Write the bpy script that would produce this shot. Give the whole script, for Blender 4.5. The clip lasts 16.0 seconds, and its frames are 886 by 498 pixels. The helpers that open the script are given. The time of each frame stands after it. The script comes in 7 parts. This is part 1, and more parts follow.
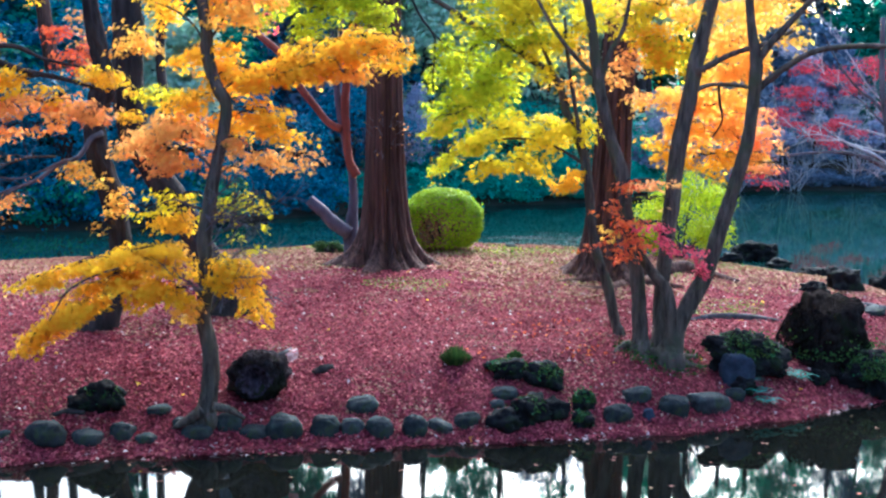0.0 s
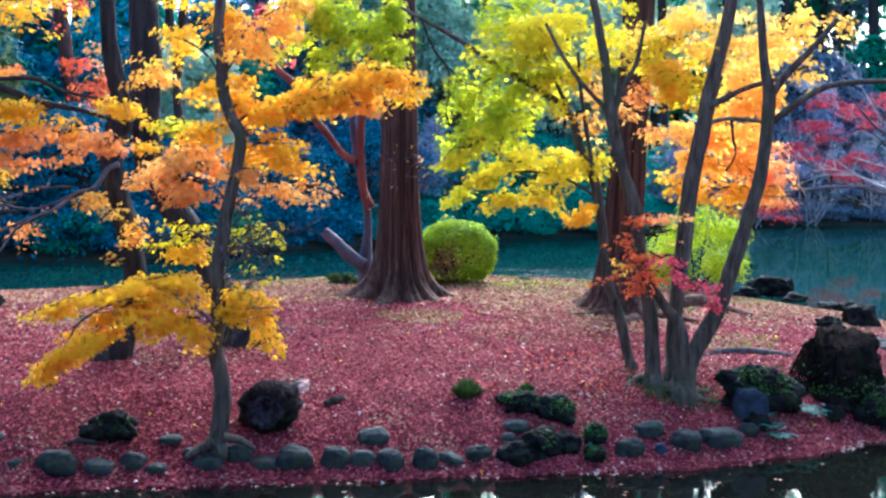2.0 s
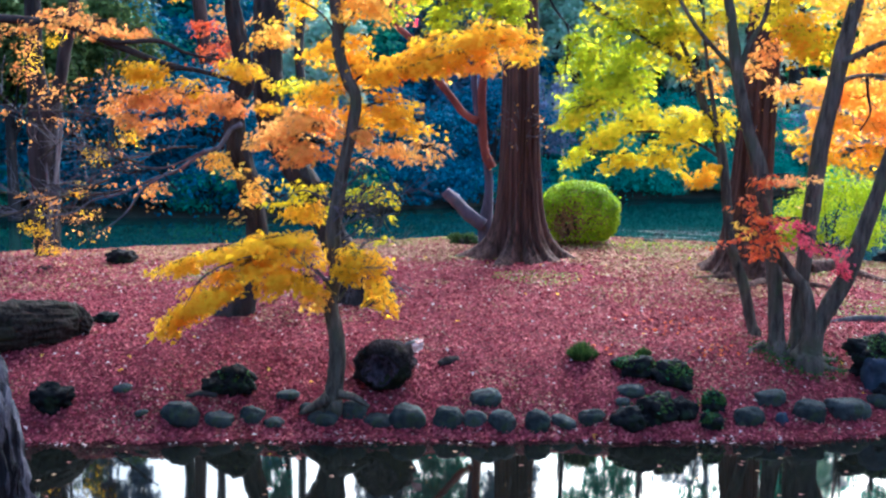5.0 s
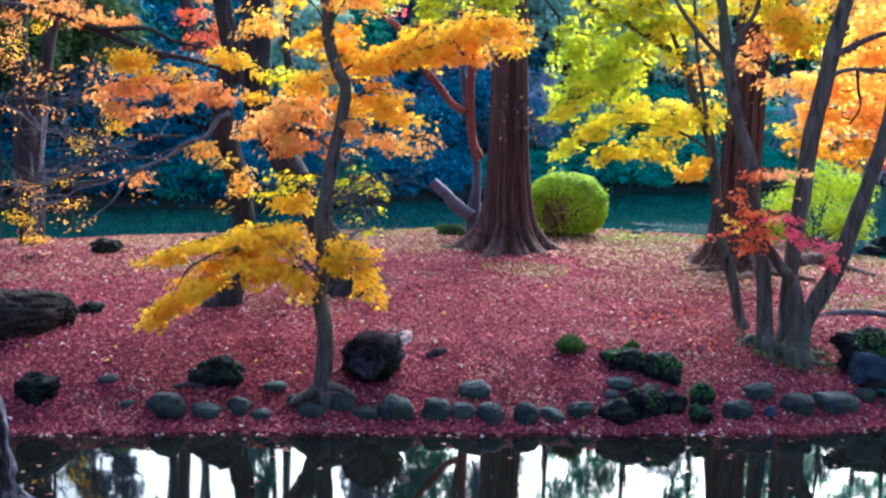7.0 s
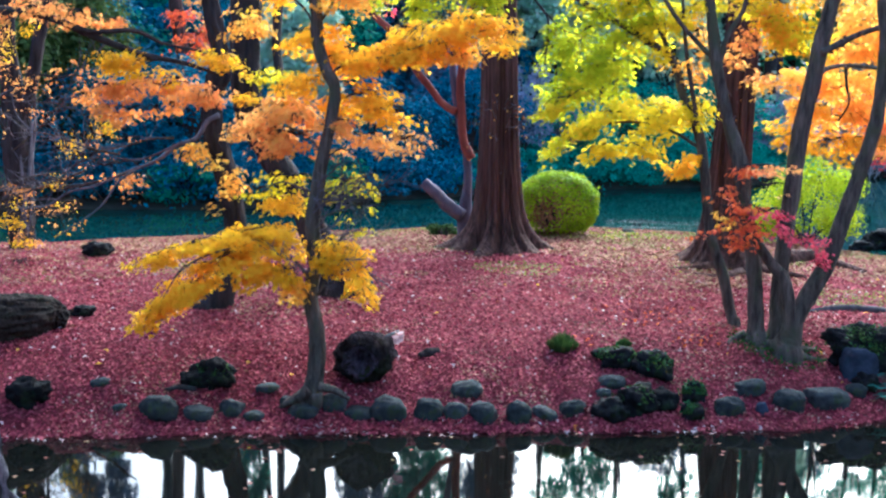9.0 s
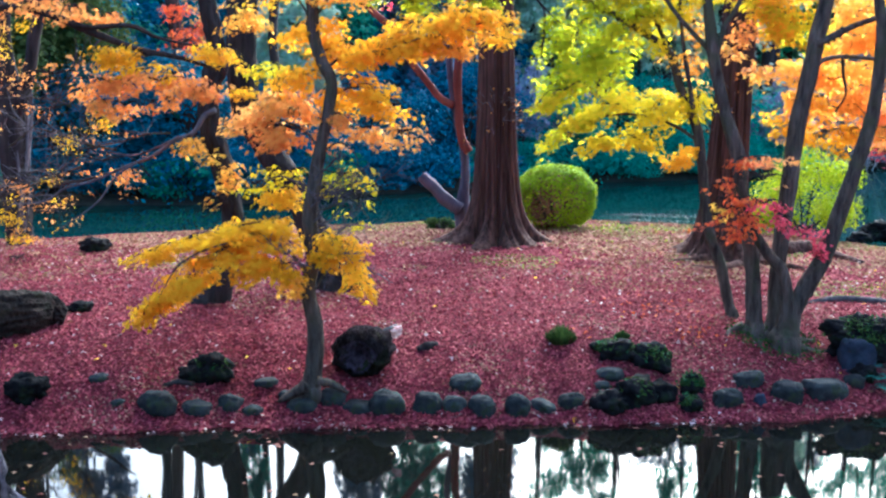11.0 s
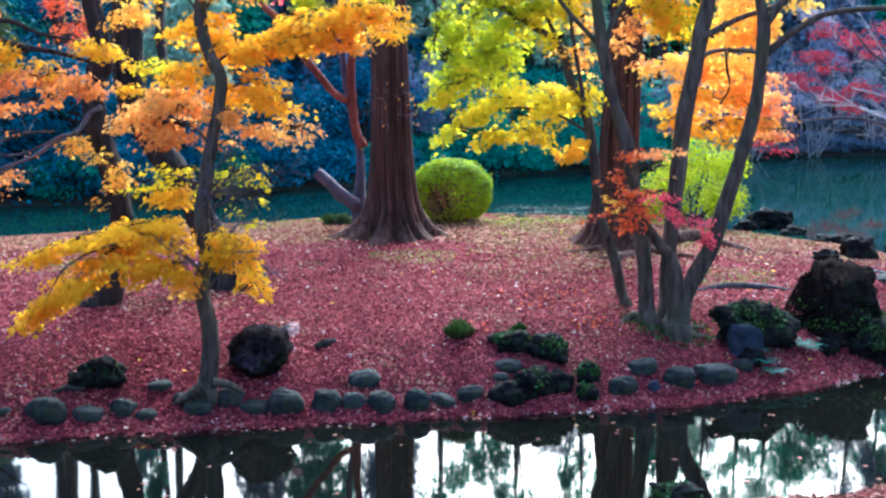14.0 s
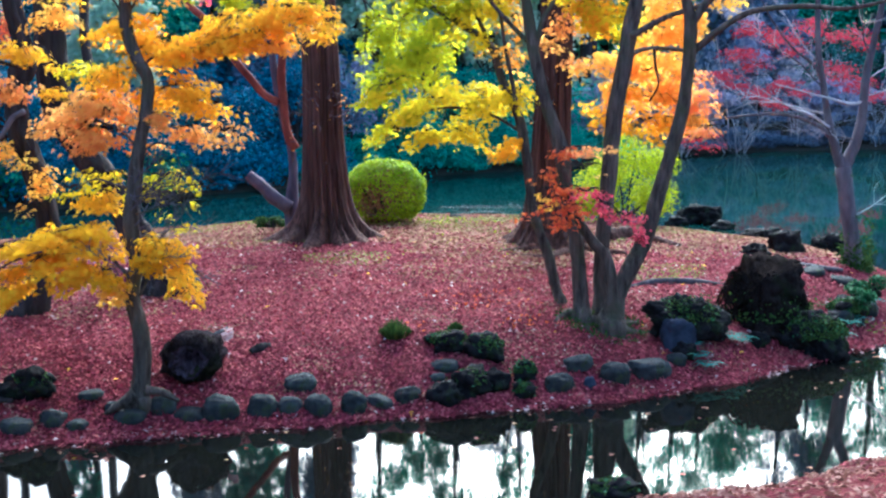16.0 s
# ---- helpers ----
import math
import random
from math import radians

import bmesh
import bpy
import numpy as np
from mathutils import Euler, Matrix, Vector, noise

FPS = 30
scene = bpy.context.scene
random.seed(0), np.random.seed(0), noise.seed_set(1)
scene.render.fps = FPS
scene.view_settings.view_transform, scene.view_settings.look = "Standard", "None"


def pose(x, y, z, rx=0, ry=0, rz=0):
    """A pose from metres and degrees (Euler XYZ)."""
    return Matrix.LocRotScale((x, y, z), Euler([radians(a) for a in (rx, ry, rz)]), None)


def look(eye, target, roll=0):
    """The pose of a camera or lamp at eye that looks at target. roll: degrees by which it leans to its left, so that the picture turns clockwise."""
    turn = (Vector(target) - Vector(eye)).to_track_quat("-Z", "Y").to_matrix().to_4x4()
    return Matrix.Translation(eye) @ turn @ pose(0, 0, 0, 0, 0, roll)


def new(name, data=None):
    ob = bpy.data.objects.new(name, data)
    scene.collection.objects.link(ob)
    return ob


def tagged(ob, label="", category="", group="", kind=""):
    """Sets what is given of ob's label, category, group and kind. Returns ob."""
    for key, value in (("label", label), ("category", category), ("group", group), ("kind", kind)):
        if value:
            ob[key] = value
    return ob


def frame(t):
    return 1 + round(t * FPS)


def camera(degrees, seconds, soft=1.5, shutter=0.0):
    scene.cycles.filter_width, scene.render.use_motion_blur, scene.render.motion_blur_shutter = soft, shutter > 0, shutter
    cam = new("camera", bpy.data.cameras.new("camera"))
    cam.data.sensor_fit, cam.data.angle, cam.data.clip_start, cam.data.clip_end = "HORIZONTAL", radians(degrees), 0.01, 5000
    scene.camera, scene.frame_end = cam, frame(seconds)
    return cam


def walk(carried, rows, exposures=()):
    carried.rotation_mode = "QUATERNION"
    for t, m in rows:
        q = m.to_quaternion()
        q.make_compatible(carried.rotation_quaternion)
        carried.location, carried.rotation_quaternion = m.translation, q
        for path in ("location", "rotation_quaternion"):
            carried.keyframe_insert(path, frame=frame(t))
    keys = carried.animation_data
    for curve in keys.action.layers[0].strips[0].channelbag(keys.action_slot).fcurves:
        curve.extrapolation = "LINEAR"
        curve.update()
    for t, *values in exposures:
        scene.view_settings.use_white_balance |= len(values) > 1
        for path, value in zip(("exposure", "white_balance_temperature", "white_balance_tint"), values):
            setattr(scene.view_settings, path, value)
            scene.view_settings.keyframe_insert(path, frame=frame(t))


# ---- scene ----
cam = camera(44.8, 16.0, soft=2.35)
PATH = [
    (0, (0.044, -0.14, 2.462), (-0.034, 1.847, 2.254), 0.5),
    (0.5, (0.052, -0.149, 2.463), (-0.02, 1.841, 2.277), 0.5),
    (1, (0.058, -0.154, 2.47), (-0.026, 1.838, 2.315), 0.6),
    (1.5, (0.071, -0.175, 2.475), (-0.042, 1.817, 2.331), 0.9),
    (2, (0.079, -0.158, 2.466), (-0.03, 1.834, 2.317), 0.8),
    (2.5, (0.101, -0.114, 2.473), (0.0, 1.877, 2.325), 0.2),
    (3, (0.116, -0.071, 2.46), (0.014, 1.919, 2.297), -0.2),
    (3.5, (0.15, -0.024, 2.445), (0.014, 1.963, 2.262), -0.5),
    (4, (0.167, -0.027, 2.461), (-0.05, 1.951, 2.268), -0.6),
    (4.5, (0.182, -0.021, 2.458), (-0.102, 1.949, 2.259), 0.4),
    (5, (0.198, -0.085, 2.475), (-0.148, 1.872, 2.248), 0.7),
    (5.2, (0.192, -0.083, 2.476), (-0.15, 1.873, 2.24), 0.8),
    (7.5, (0.15, -0.041, 2.477), (-0.165, 1.919, 2.233), 1.1),
    (8, (0.173, -0.051, 2.474), (-0.141, 1.91, 2.237), 1.0),
    (8.5, (0.166, -0.048, 2.479), (-0.142, 1.914, 2.239), 0.8),
    (11, (0.169, -0.043, 2.472), (-0.131, 1.918, 2.217), 0.3),
    (11.5, (0.176, -0.042, 2.47), (-0.114, 1.919, 2.211), 0.3),
    (12, (0.17, -0.044, 2.473), (-0.105, 1.918, 2.202), 0.2),
    (12.5, (0.179, -0.039, 2.478), (-0.053, 1.929, 2.208), 0.3),
    (13, (0.179, -0.022, 2.474), (-0.005, 1.951, 2.204), 0.1),
    (13.5, (0.18, -0.021, 2.473), (0.028, 1.955, 2.208), 0.0),
    (14, (0.188, -0.018, 2.471), (0.075, 1.961, 2.207), -0.2),
    (14.5, (0.188, -0.009, 2.476), (0.114, 1.972, 2.212), -0.2),
    (15, (0.194, -0.004, 2.471), (0.153, 1.978, 2.207), -0.4),
    (15.5, (0.19, 0.001, 2.468), (0.176, 1.984, 2.203), -0.6),
    (16, (0.189, 0.006, 2.467), (0.197, 1.988, 2.203), -0.8),
]
walk(cam, [(t, look(e, g, r)) for t, e, g, r in PATH], exposures=[(0.0, 2.19, 4880, 1), (1.5, 2.19, 4830, 1), (3.0, 2.19, 4750, 1), (4.6, 2.19, 4880, 1), (8.0, 2.19, 4880, 1), (16.0, 2.19, 4850, 1)])

# ---- world and sun ----
SUN_TURN, SUN_UP = 8.0, 36.0      # degrees: to the right of straight ahead, above the horizon
world = bpy.data.worlds.new("world")
scene.world = world
world.use_nodes = True
wn, wl = world.node_tree.nodes, world.node_tree.links
sky = wn.new("ShaderNodeTexSky")
sky.sky_type, sky.sun_disc = "NISHITA", False
sky.sun_elevation, sky.sun_rotation = radians(SUN_UP), radians(SUN_TURN)
sky.air_density, sky.dust_density, sky.ozone_density = 1.0, 8.0, 1.0
wl.new(sky.outputs[0], wn["Background"].inputs[0])
wn["Background"].inputs[1].default_value = 0.15
sun = new("sun", bpy.data.lights.new("sun", "SUN"))
sun.data.energy, sun.data.angle, sun.data.color = 1.5, radians(30), (1.0, 0.93, 0.84)
sun_way = Vector((math.sin(radians(SUN_TURN)) * math.cos(radians(SUN_UP)), math.cos(radians(SUN_TURN)) * math.cos(radians(SUN_UP)), math.sin(radians(SUN_UP))))
sun.matrix_world = look(sun_way * 50, (0, 0, 0))


# ---- materials ----
class Mat:
    """A node material with a Principled shader and short ways to add nodes."""

    def __init__(self, name, rough=0.8, spec=0.3):
        self.m = bpy.data.materials.new(name)
        self.m.use_nodes = True
        self.t = self.m.node_tree
        self.b = self.t.nodes["Principled BSDF"]
        self.b.inputs["Roughness"].default_value = rough
        self.b.inputs["Specular IOR Level"].default_value = spec

    def node(self, kind, **values):
        n = self.t.nodes.new(kind)
        for k, v in values.items():
            n.inputs[k.replace("_", " ")].default_value = v
        return n

    def link(self, a, b):
        self.t.links.new(a, b)

    def place(self, scale=(1, 1, 1)):
        c = self.node("ShaderNodeTexCoord")
        m = self.node("ShaderNodeMapping")
        m.inputs["Scale"].default_value = scale
        self.link(c.outputs["Object"], m.inputs["Vector"])
        return m.outputs["Vector"]

    def noise(self, scale, where=None, detail=5.0, rough=0.6):
        n = self.node("ShaderNodeTexNoise", Scale=scale, Detail=detail, Roughness=rough)
        self.link(where if where is not None else self.place(), n.inputs["Vector"])
        return n.outputs["Fac"]

    def ramp(self, value, stops):
        r = self.node("ShaderNodeValToRGB")
        e = r.color_ramp.elements
        for k, (p, c) in enumerate(stops):
            el = e[k] if k < 2 else e.new(p)
            el.position, el.color = p, (*c, 1)
        self.link(value, r.inputs["Fac"])
        return r.outputs["Color"]

    def mix(self, fac, a, b, how="MIX"):
        n = self.node("ShaderNodeMix")
        n.data_type, n.blend_type = "RGBA", how
        for s, v in ((n.inputs[0], fac), (n.inputs[6], a), (n.inputs[7], b)):
            if isinstance(v, (int, float)):
                s.default_value = v
            elif isinstance(v, tuple):
                s.default_value = (*v, 1)
            else:
                self.link(v, s)
        return n.outputs[2]

    def bump(self, height, strength, distance):
        n = self.node("ShaderNodeBump", Strength=strength, Distance=distance)
        self.link(height, n.inputs["Height"])
        self.link(n.outputs["Normal"], self.b.inputs["Normal"])

    def colour(self, c):
        if isinstance(c, tuple):
            self.b.inputs["Base Color"].default_value = (*c, 1)
        else:
            self.link(c, self.b.inputs["Base Color"])


def leaf_material(name, stops, through_light=0.45, rough=0.65, patch=0.85, spec=0.15):
    """Leaves: each its own tint, drifting in patches, partly see-through to light."""
    k = Mat(name, rough, spec)
    g = k.node("ShaderNodeNewGeometry")
    n = k.noise(2.2, detail=3)
    add = k.node("ShaderNodeMath")
    add.operation = "MULTIPLY_ADD"
    k.link(n, add.inputs[0])
    add.inputs[1].default_value = patch
    mul = k.node("ShaderNodeMath")
    mul.operation = "MULTIPLY_ADD"
    k.link(g.outputs["Random Per Island"], mul.inputs[0])
    own = 1 - 0.72 * patch
    mul.inputs[1].default_value, mul.inputs[2].default_value = own, 0.5 - 0.5 * patch - 0.5 * own
    k.link(mul.outputs[0], add.inputs[2])
    c = k.ramp(add.outputs[0], stops)
    k.colour(c)
    tr = k.node("ShaderNodeBsdfTranslucent")
    k.link(c, tr.inputs["Color"])
    mx = k.node("ShaderNodeMixShader")
    mx.inputs[0].default_value = through_light
    out = k.t.nodes["Material Output"]
    k.link(k.b.outputs[0], mx.inputs[1])
    k.link(tr.outputs[0], mx.inputs[2])
    k.link(mx.outputs[0], out.inputs["Surface"])
    return k.m


def bark_material(name, dark, light, moss=None, stretch=0.12, scale=14.0, depth=0.02, spec=0.1):
    k = Mat(name, 0.9, spec)
    v = k.place((1, 1, stretch))
    fine = k.noise(scale, v, 6, 0.65)
    big = k.noise(1.6, None, 3)
    c = k.mix(k.ramp(big, [(0.35, (0, 0, 0)), (0.7, (1, 1, 1))]), k.ramp(fine, [(0.3, dark), (0.72, light)]), k.ramp(fine, [(0.3, tuple(a * 0.7 for a in dark)), (0.75, tuple(a * 0.75 for a in light))]))
    if moss:
        c = k.mix(k.ramp(k.noise(3.5, None, 5), [(0.52, (0, 0, 0)), (0.68, (1, 1, 1))]), c, moss)
    k.colour(c)
    k.bump(fine, 0.9, depth)
    return k.m


def stone_material(name, dark, light, moss=None, amount=0.55):
    k = Mat(name, 0.85, 0.08)
    f = k.noise(9, None, 8, 0.7)
    c = k.ramp(f, [(0.3, dark), (0.7, light)])
    info = k.node("ShaderNodeObjectInfo")
    c = k.mix(k.ramp(info.outputs["Random"], [(0.0, (0, 0, 0)), (1.0, (0.55, 0.55, 0.55))]), c, tuple(0.6 * a for a in dark))
    if moss:
        c = k.mix(k.ramp(k.noise(5, None, 6, 0.7), [(amount, (0, 0, 0)), (amount + 0.1, (1, 1, 1))]), c, moss)
    k.colour(c)
    k.bump(k.noise(22, None, 8, 0.75), 0.7, 0.02)
    return k.m


def hexa(r, g, b):
    """A base colour from display values 0 to 255."""
    return tuple(((v / 255 + 0.055) / 1.055) ** 2.4 if v > 10 else v / 3300 for v in (r, g, b))


M = {}
M["gold"] = leaf_material("gold_leaf", [(0.1, hexa(241, 166, 18)), (0.4, hexa(250, 196, 24)), (0.7, hexa(252, 214, 38)), (0.95, hexa(244, 210, 64))], 0.68)
M["orange"] = leaf_material("orange_leaf", [(0.1, hexa(250, 162, 66)), (0.4, hexa(253, 194, 74)), (0.7, hexa(254, 214, 88)), (0.95, hexa(252, 222, 120))], 0.68)
M["amber"] = leaf_material("amber_leaf", [(0.1, hexa(254, 184, 74)), (0.4, hexa(255, 208, 84)), (0.7, hexa(255, 222, 98)), (0.95, hexa(255, 208, 134))], 0.7)
M["spring"] = leaf_material("fresh_green_leaf", [(0.1, hexa(122, 144, 2)), (0.4, hexa(160, 178, 4)), (0.7, hexa(190, 200, 8)), (0.95, hexa(206, 200, 20))], 0.4)
M["peach"] = leaf_material("dull_orange_leaf", [(0.1, hexa(234, 156, 92)), (0.4, hexa(245, 186, 98)), (0.7, hexa(248, 204, 108)), (0.95, hexa(238, 194, 142))], 0.66)
M["lime"] = leaf_material("yellow_green_leaf", [(0.1, hexa(164, 180, 6)), (0.4, hexa(194, 204, 8)), (0.7, hexa(218, 216, 12)), (0.95, hexa(244, 206, 26))], 0.7)
M["lemon"] = leaf_material("yellow_leaf", [(0.1, hexa(204, 200, 6)), (0.4, hexa(230, 218, 10)), (0.7, hexa(244, 224, 18)), (0.95, hexa(250, 202, 34))], 0.7)
M["rust"] = leaf_material("rusty_orange_leaf", [(0.1, hexa(222, 130, 76)), (0.4, hexa(238, 160, 82)), (0.7, hexa(243, 180, 90)), (0.95, hexa(226, 162, 124))], 0.62)
M["mustard"] = leaf_material("mustard_leaf", [(0.1, hexa(218, 156, 12)), (0.4, hexa(234, 184, 14)), (0.7, hexa(244, 204, 22)), (0.95, hexa(228, 202, 56))], 0.62)
M["salmon"] = leaf_material("salmon_leaf", [(0.1, hexa(252, 152, 116)), (0.4, hexa(254, 180, 116)), (0.7, hexa(255, 198, 114)), (0.95, hexa(255, 208, 120))], 0.68)
M["red"] = leaf_material("red_leaf", [(0.1, hexa(186, 58, 46)), (0.4, hexa(216, 92, 56)), (0.7, hexa(230, 118, 54)), (0.95, hexa(232, 142, 62))])
M["crimson"] = leaf_material("crimson_leaf", [(0.1, hexa(176, 48, 74)), (0.4, hexa(214, 72, 96)), (0.7, hexa(232, 98, 112)), (0.95, hexa(214, 128, 132))])
# evergreen leaves; the blue tint of the shaded far side is in this colour
M["teal"] = leaf_material("blue_shade_leaf", [(0.1, hexa(14, 72, 100)), (0.4, hexa(28, 108, 138)), (0.7, hexa(52, 140, 166)), (0.95, hexa(98, 160, 172))], 0.45, 0.45)
M["deep"] = leaf_material("deep_green_leaf", [(0.1, hexa(30, 100, 84)), (0.4, hexa(54, 146, 122)), (0.7, hexa(88, 178, 140)), (0.95, hexa(140, 192, 130))], 0.5, 0.5)
# lighter evergreen base that makes up for the shade on the middle shore
M["jade"] = leaf_material("jade_leaf", [(0.1, hexa(28, 112, 104)), (0.4, hexa(52, 156, 142)), (0.7, hexa(84, 186, 162)), (0.95, hexa(128, 196, 160))], 0.5, 0.5)
# needles paled so that distance haze sits in the colour
M["pine"] = leaf_material("hazy_pine_needles", [(0.1, hexa(150, 184, 168)), (0.4, hexa(188, 214, 192)), (0.7, hexa(210, 228, 202)), (0.95, hexa(224, 232, 204))], 0.55, 0.6)
M["box"] = leaf_material("azalea_leaf", [(0.1, hexa(88, 118, 4)), (0.4, hexa(138, 164, 8)), (0.7, hexa(170, 190, 14)), (0.95, hexa(190, 196, 36))], 0.45)
M["brown"] = leaf_material("dry_brown_leaf", [(0.1, hexa(96, 64, 54)), (0.5, hexa(140, 98, 80)), (0.95, hexa(164, 124, 92))], 0.35)
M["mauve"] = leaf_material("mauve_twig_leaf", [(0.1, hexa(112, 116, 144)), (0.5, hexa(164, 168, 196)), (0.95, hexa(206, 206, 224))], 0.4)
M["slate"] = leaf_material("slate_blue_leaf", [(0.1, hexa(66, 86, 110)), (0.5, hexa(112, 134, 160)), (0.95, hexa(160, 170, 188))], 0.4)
M["fern"] = leaf_material("fern_leaf", [(0.1, hexa(28, 76, 66)), (0.5, hexa(58, 120, 108)), (0.95, hexa(126, 178, 176))], 0.3)
M["ivy"] = leaf_material("ivy_leaf", [(0.1, hexa(26, 62, 40)), (0.5, hexa(52, 98, 58)), (0.95, hexa(110, 150, 104))], 0.3)
M["olive"] = leaf_material("olive_conifer_leaf", [(0.1, hexa(48, 62, 34)), (0.4, hexa(78, 98, 52)), (0.7, hexa(104, 124, 68)), (0.95, hexa(136, 146, 92))], 0.45)
M["grass"] = leaf_material("grass_blade", [(0.1, hexa(60, 85, 20)), (0.5, hexa(110, 125, 40)), (0.95, hexa(160, 160, 70))], 0.35)
M["pale"] = leaf_material("bleached_leaf", [(0.1, hexa(140, 98, 100)), (0.5, hexa(182, 148, 148)), (0.95, hexa(218, 196, 194))], 0.15, 0.7, 0.35, 0.2)
M["bank"] = leaf_material("brown_fallen_leaf", [(0.05, hexa(85, 50, 48)), (0.4, hexa(125, 82, 75)), (0.7, hexa(148, 105, 92)), (1.0, hexa(185, 150, 135))], 0.15, 0.8, 0.35, 0.12)
M["moss"] = leaf_material("moss_tuft", [(0.1, hexa(28, 44, 25)), (0.5, hexa(58, 82, 40)), (0.95, hexa(100, 118, 54))], 0.2, 0.9)
M["litter"] = leaf_material("fallen_maple_leaf", [(0.05, hexa(63, 22, 33)), (0.3, hexa(108, 38, 53)), (0.55, hexa(145, 58, 74)), (0.75, hexa(172, 87, 96)), (0.92, hexa(192, 114, 106)), (1.0, hexa(230, 192, 186))], 0.15, 0.8, 0.5, 0.1)
M["dry"] = leaf_material("dry_fallen_leaf", [(0.05, hexa(116, 66, 60)), (0.4, hexa(156, 106, 92)), (0.7, hexa(168, 136, 104)), (1.0, hexa(150, 146, 88))], 0.15, 0.8, 0.5, 0.1)
M["maple_bark"] = bark_material("maple_bark", (0.022, 0.017, 0.015), (0.19, 0.155, 0.13), (0.075, 0.075, 0.045), 0.16, 20.0, 0.035)
M["dark_bark"] = bark_material("dark_bark", (0.018, 0.015, 0.016), (0.075, 0.06, 0.06))
M["red_bark"] = bark_material("redwood_bark", (0.014, 0.008, 0.008), (0.185, 0.095, 0.08), None, 0.04, 20.0, 0.06)
M["myrtle"] = bark_material("smooth_red_bark", (0.13, 0.03, 0.025), (0.32, 0.09, 0.065), None, 0.4, 5.0, 0.004)
M["myrtle_grey"] = bark_material("smooth_mauve_bark", (0.06, 0.05, 0.075), (0.18, 0.14, 0.18), None, 0.4, 5.0, 0.004)
M["grey_bark"] = bark_material("grey_bark", (0.06, 0.054, 0.066), (0.21, 0.19, 0.22), None, 0.3, 9.0, 0.008)
# pale twigs; on the bare tree this colour paints light on branch tops
M["pale_lit_twig"] = bark_material("pale_lit_twig", (0.42, 0.41, 0.45), (0.78, 0.76, 0.8), None, 0.5, 9.0, 0.003)
k = Mat("plated_bark", 0.85, 0.2)
fiss = k.noise(9, k.place((1, 1, 0.16)), 5, 0.6)
tone = k.noise(40, k.place((1, 1, 0.5)), 4, 0.7)
k.colour(k.mix(k.ramp(fiss, [(0.43, (0, 0, 0)), (0.53, (1, 1, 1))]), (0.006, 0.005, 0.007), k.ramp(tone, [(0.3, (0.045, 0.04, 0.05)), (0.7, (0.145, 0.128, 0.158))])))
k.bump(k.ramp(fiss, [(0.4, (0, 0, 0)), (0.56, (1, 1, 1))]), 1.0, 0.03)
M["near_bark"] = k.m
M["stone"] = stone_material("edging_stone", (0.014, 0.016, 0.019), (0.082, 0.087, 0.09), (0.04, 0.05, 0.026), 0.54)
M["lava"] = stone_material("dark_rock", (0.005, 0.005, 0.006), (0.024, 0.022, 0.025), (0.018, 0.026, 0.012), 0.54)
# blue-grey stone; for the leaning dark slab the blue is a highlight painted in
M["blue_rock"] = stone_material("blue_grey_rock", (0.022, 0.027, 0.046), (0.08, 0.095, 0.14))
M["stump"] = bark_material("rotten_wood", (0.006, 0.005, 0.005), (0.034, 0.027, 0.026), (0.01, 0.014, 0.007), 0.15, 16.0, 0.06, 0.0)
M["burl"] = bark_material("burly_rotten_wood", (0.011, 0.009, 0.011), (0.07, 0.056, 0.062), (0.036, 0.044, 0.022), 0.5, 26.0, 0.08, 0.0)
M["log"] = bark_material("log_bark", (0.012, 0.009, 0.008), (0.066, 0.05, 0.043), (0.026, 0.03, 0.016), 0.6, 22.0, 0.05)
M["heartwood"] = bark_material("rotten_heartwood", (0.016, 0.012, 0.02), (0.13, 0.1, 0.14), None, 0.6, 22.0, 0.05, 0.0)
M["old_log"] = bark_material("weathered_log", (0.05, 0.047, 0.055), (0.17, 0.155, 0.17), None, 0.3, 12.0, 0.02)

g = Mat("leaf_strewn_soil", 0.95, 0.02)
blot = g.noise(26, None, 8, 0.75)
patchy = g.noise(0.9, None, 4)
c_red = g.ramp(blot, [(0.25, hexa(52, 24, 28)), (0.45, hexa(92, 40, 47)), (0.6, hexa(122, 60, 66)), (0.8, hexa(146, 88, 86))])
c_dry = g.ramp(blot, [(0.25, hexa(60, 26, 28)), (0.5, hexa(112, 54, 56)), (0.75, hexa(140, 92, 78))])
g.colour(g.mix(g.ramp(patchy, [(0.58, (0, 0, 0)), (0.72, (1, 1, 1))]), c_red, c_dry))
g.bump(blot, 1.0, 0.03)
M["soil"] = g.m
g = Mat("woodland_soil", 0.95, 0.15)
g.colour(g.ramp(g.noise(4, None, 8, 0.7), [(0.3, (0.012, 0.014, 0.012)), (0.7, (0.05, 0.045, 0.035))]))
M["woods_soil"] = g.m

w = Mat("pond_water", 0.03, 0.5)
w.b.inputs["IOR"].default_value = 1.45
place = w.node("ShaderNodeTexCoord")
split = w.node("ShaderNodeSeparateXYZ")
w.link(place.outputs["Object"], split.inputs[0])
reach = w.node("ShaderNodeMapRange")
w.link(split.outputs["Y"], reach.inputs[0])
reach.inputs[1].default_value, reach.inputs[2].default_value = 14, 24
# base colour runs from near black in the channel to green in the open pond
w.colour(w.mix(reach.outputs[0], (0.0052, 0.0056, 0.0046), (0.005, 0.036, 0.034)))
calm = w.node("ShaderNodeBump", Strength=0.018, Distance=0.05)
w.link(w.noise(1.6, w.place((0.5, 1, 1)), 3, 0.5), calm.inputs["Height"])
ruffle = w.node("ShaderNodeBump", Distance=0.06)


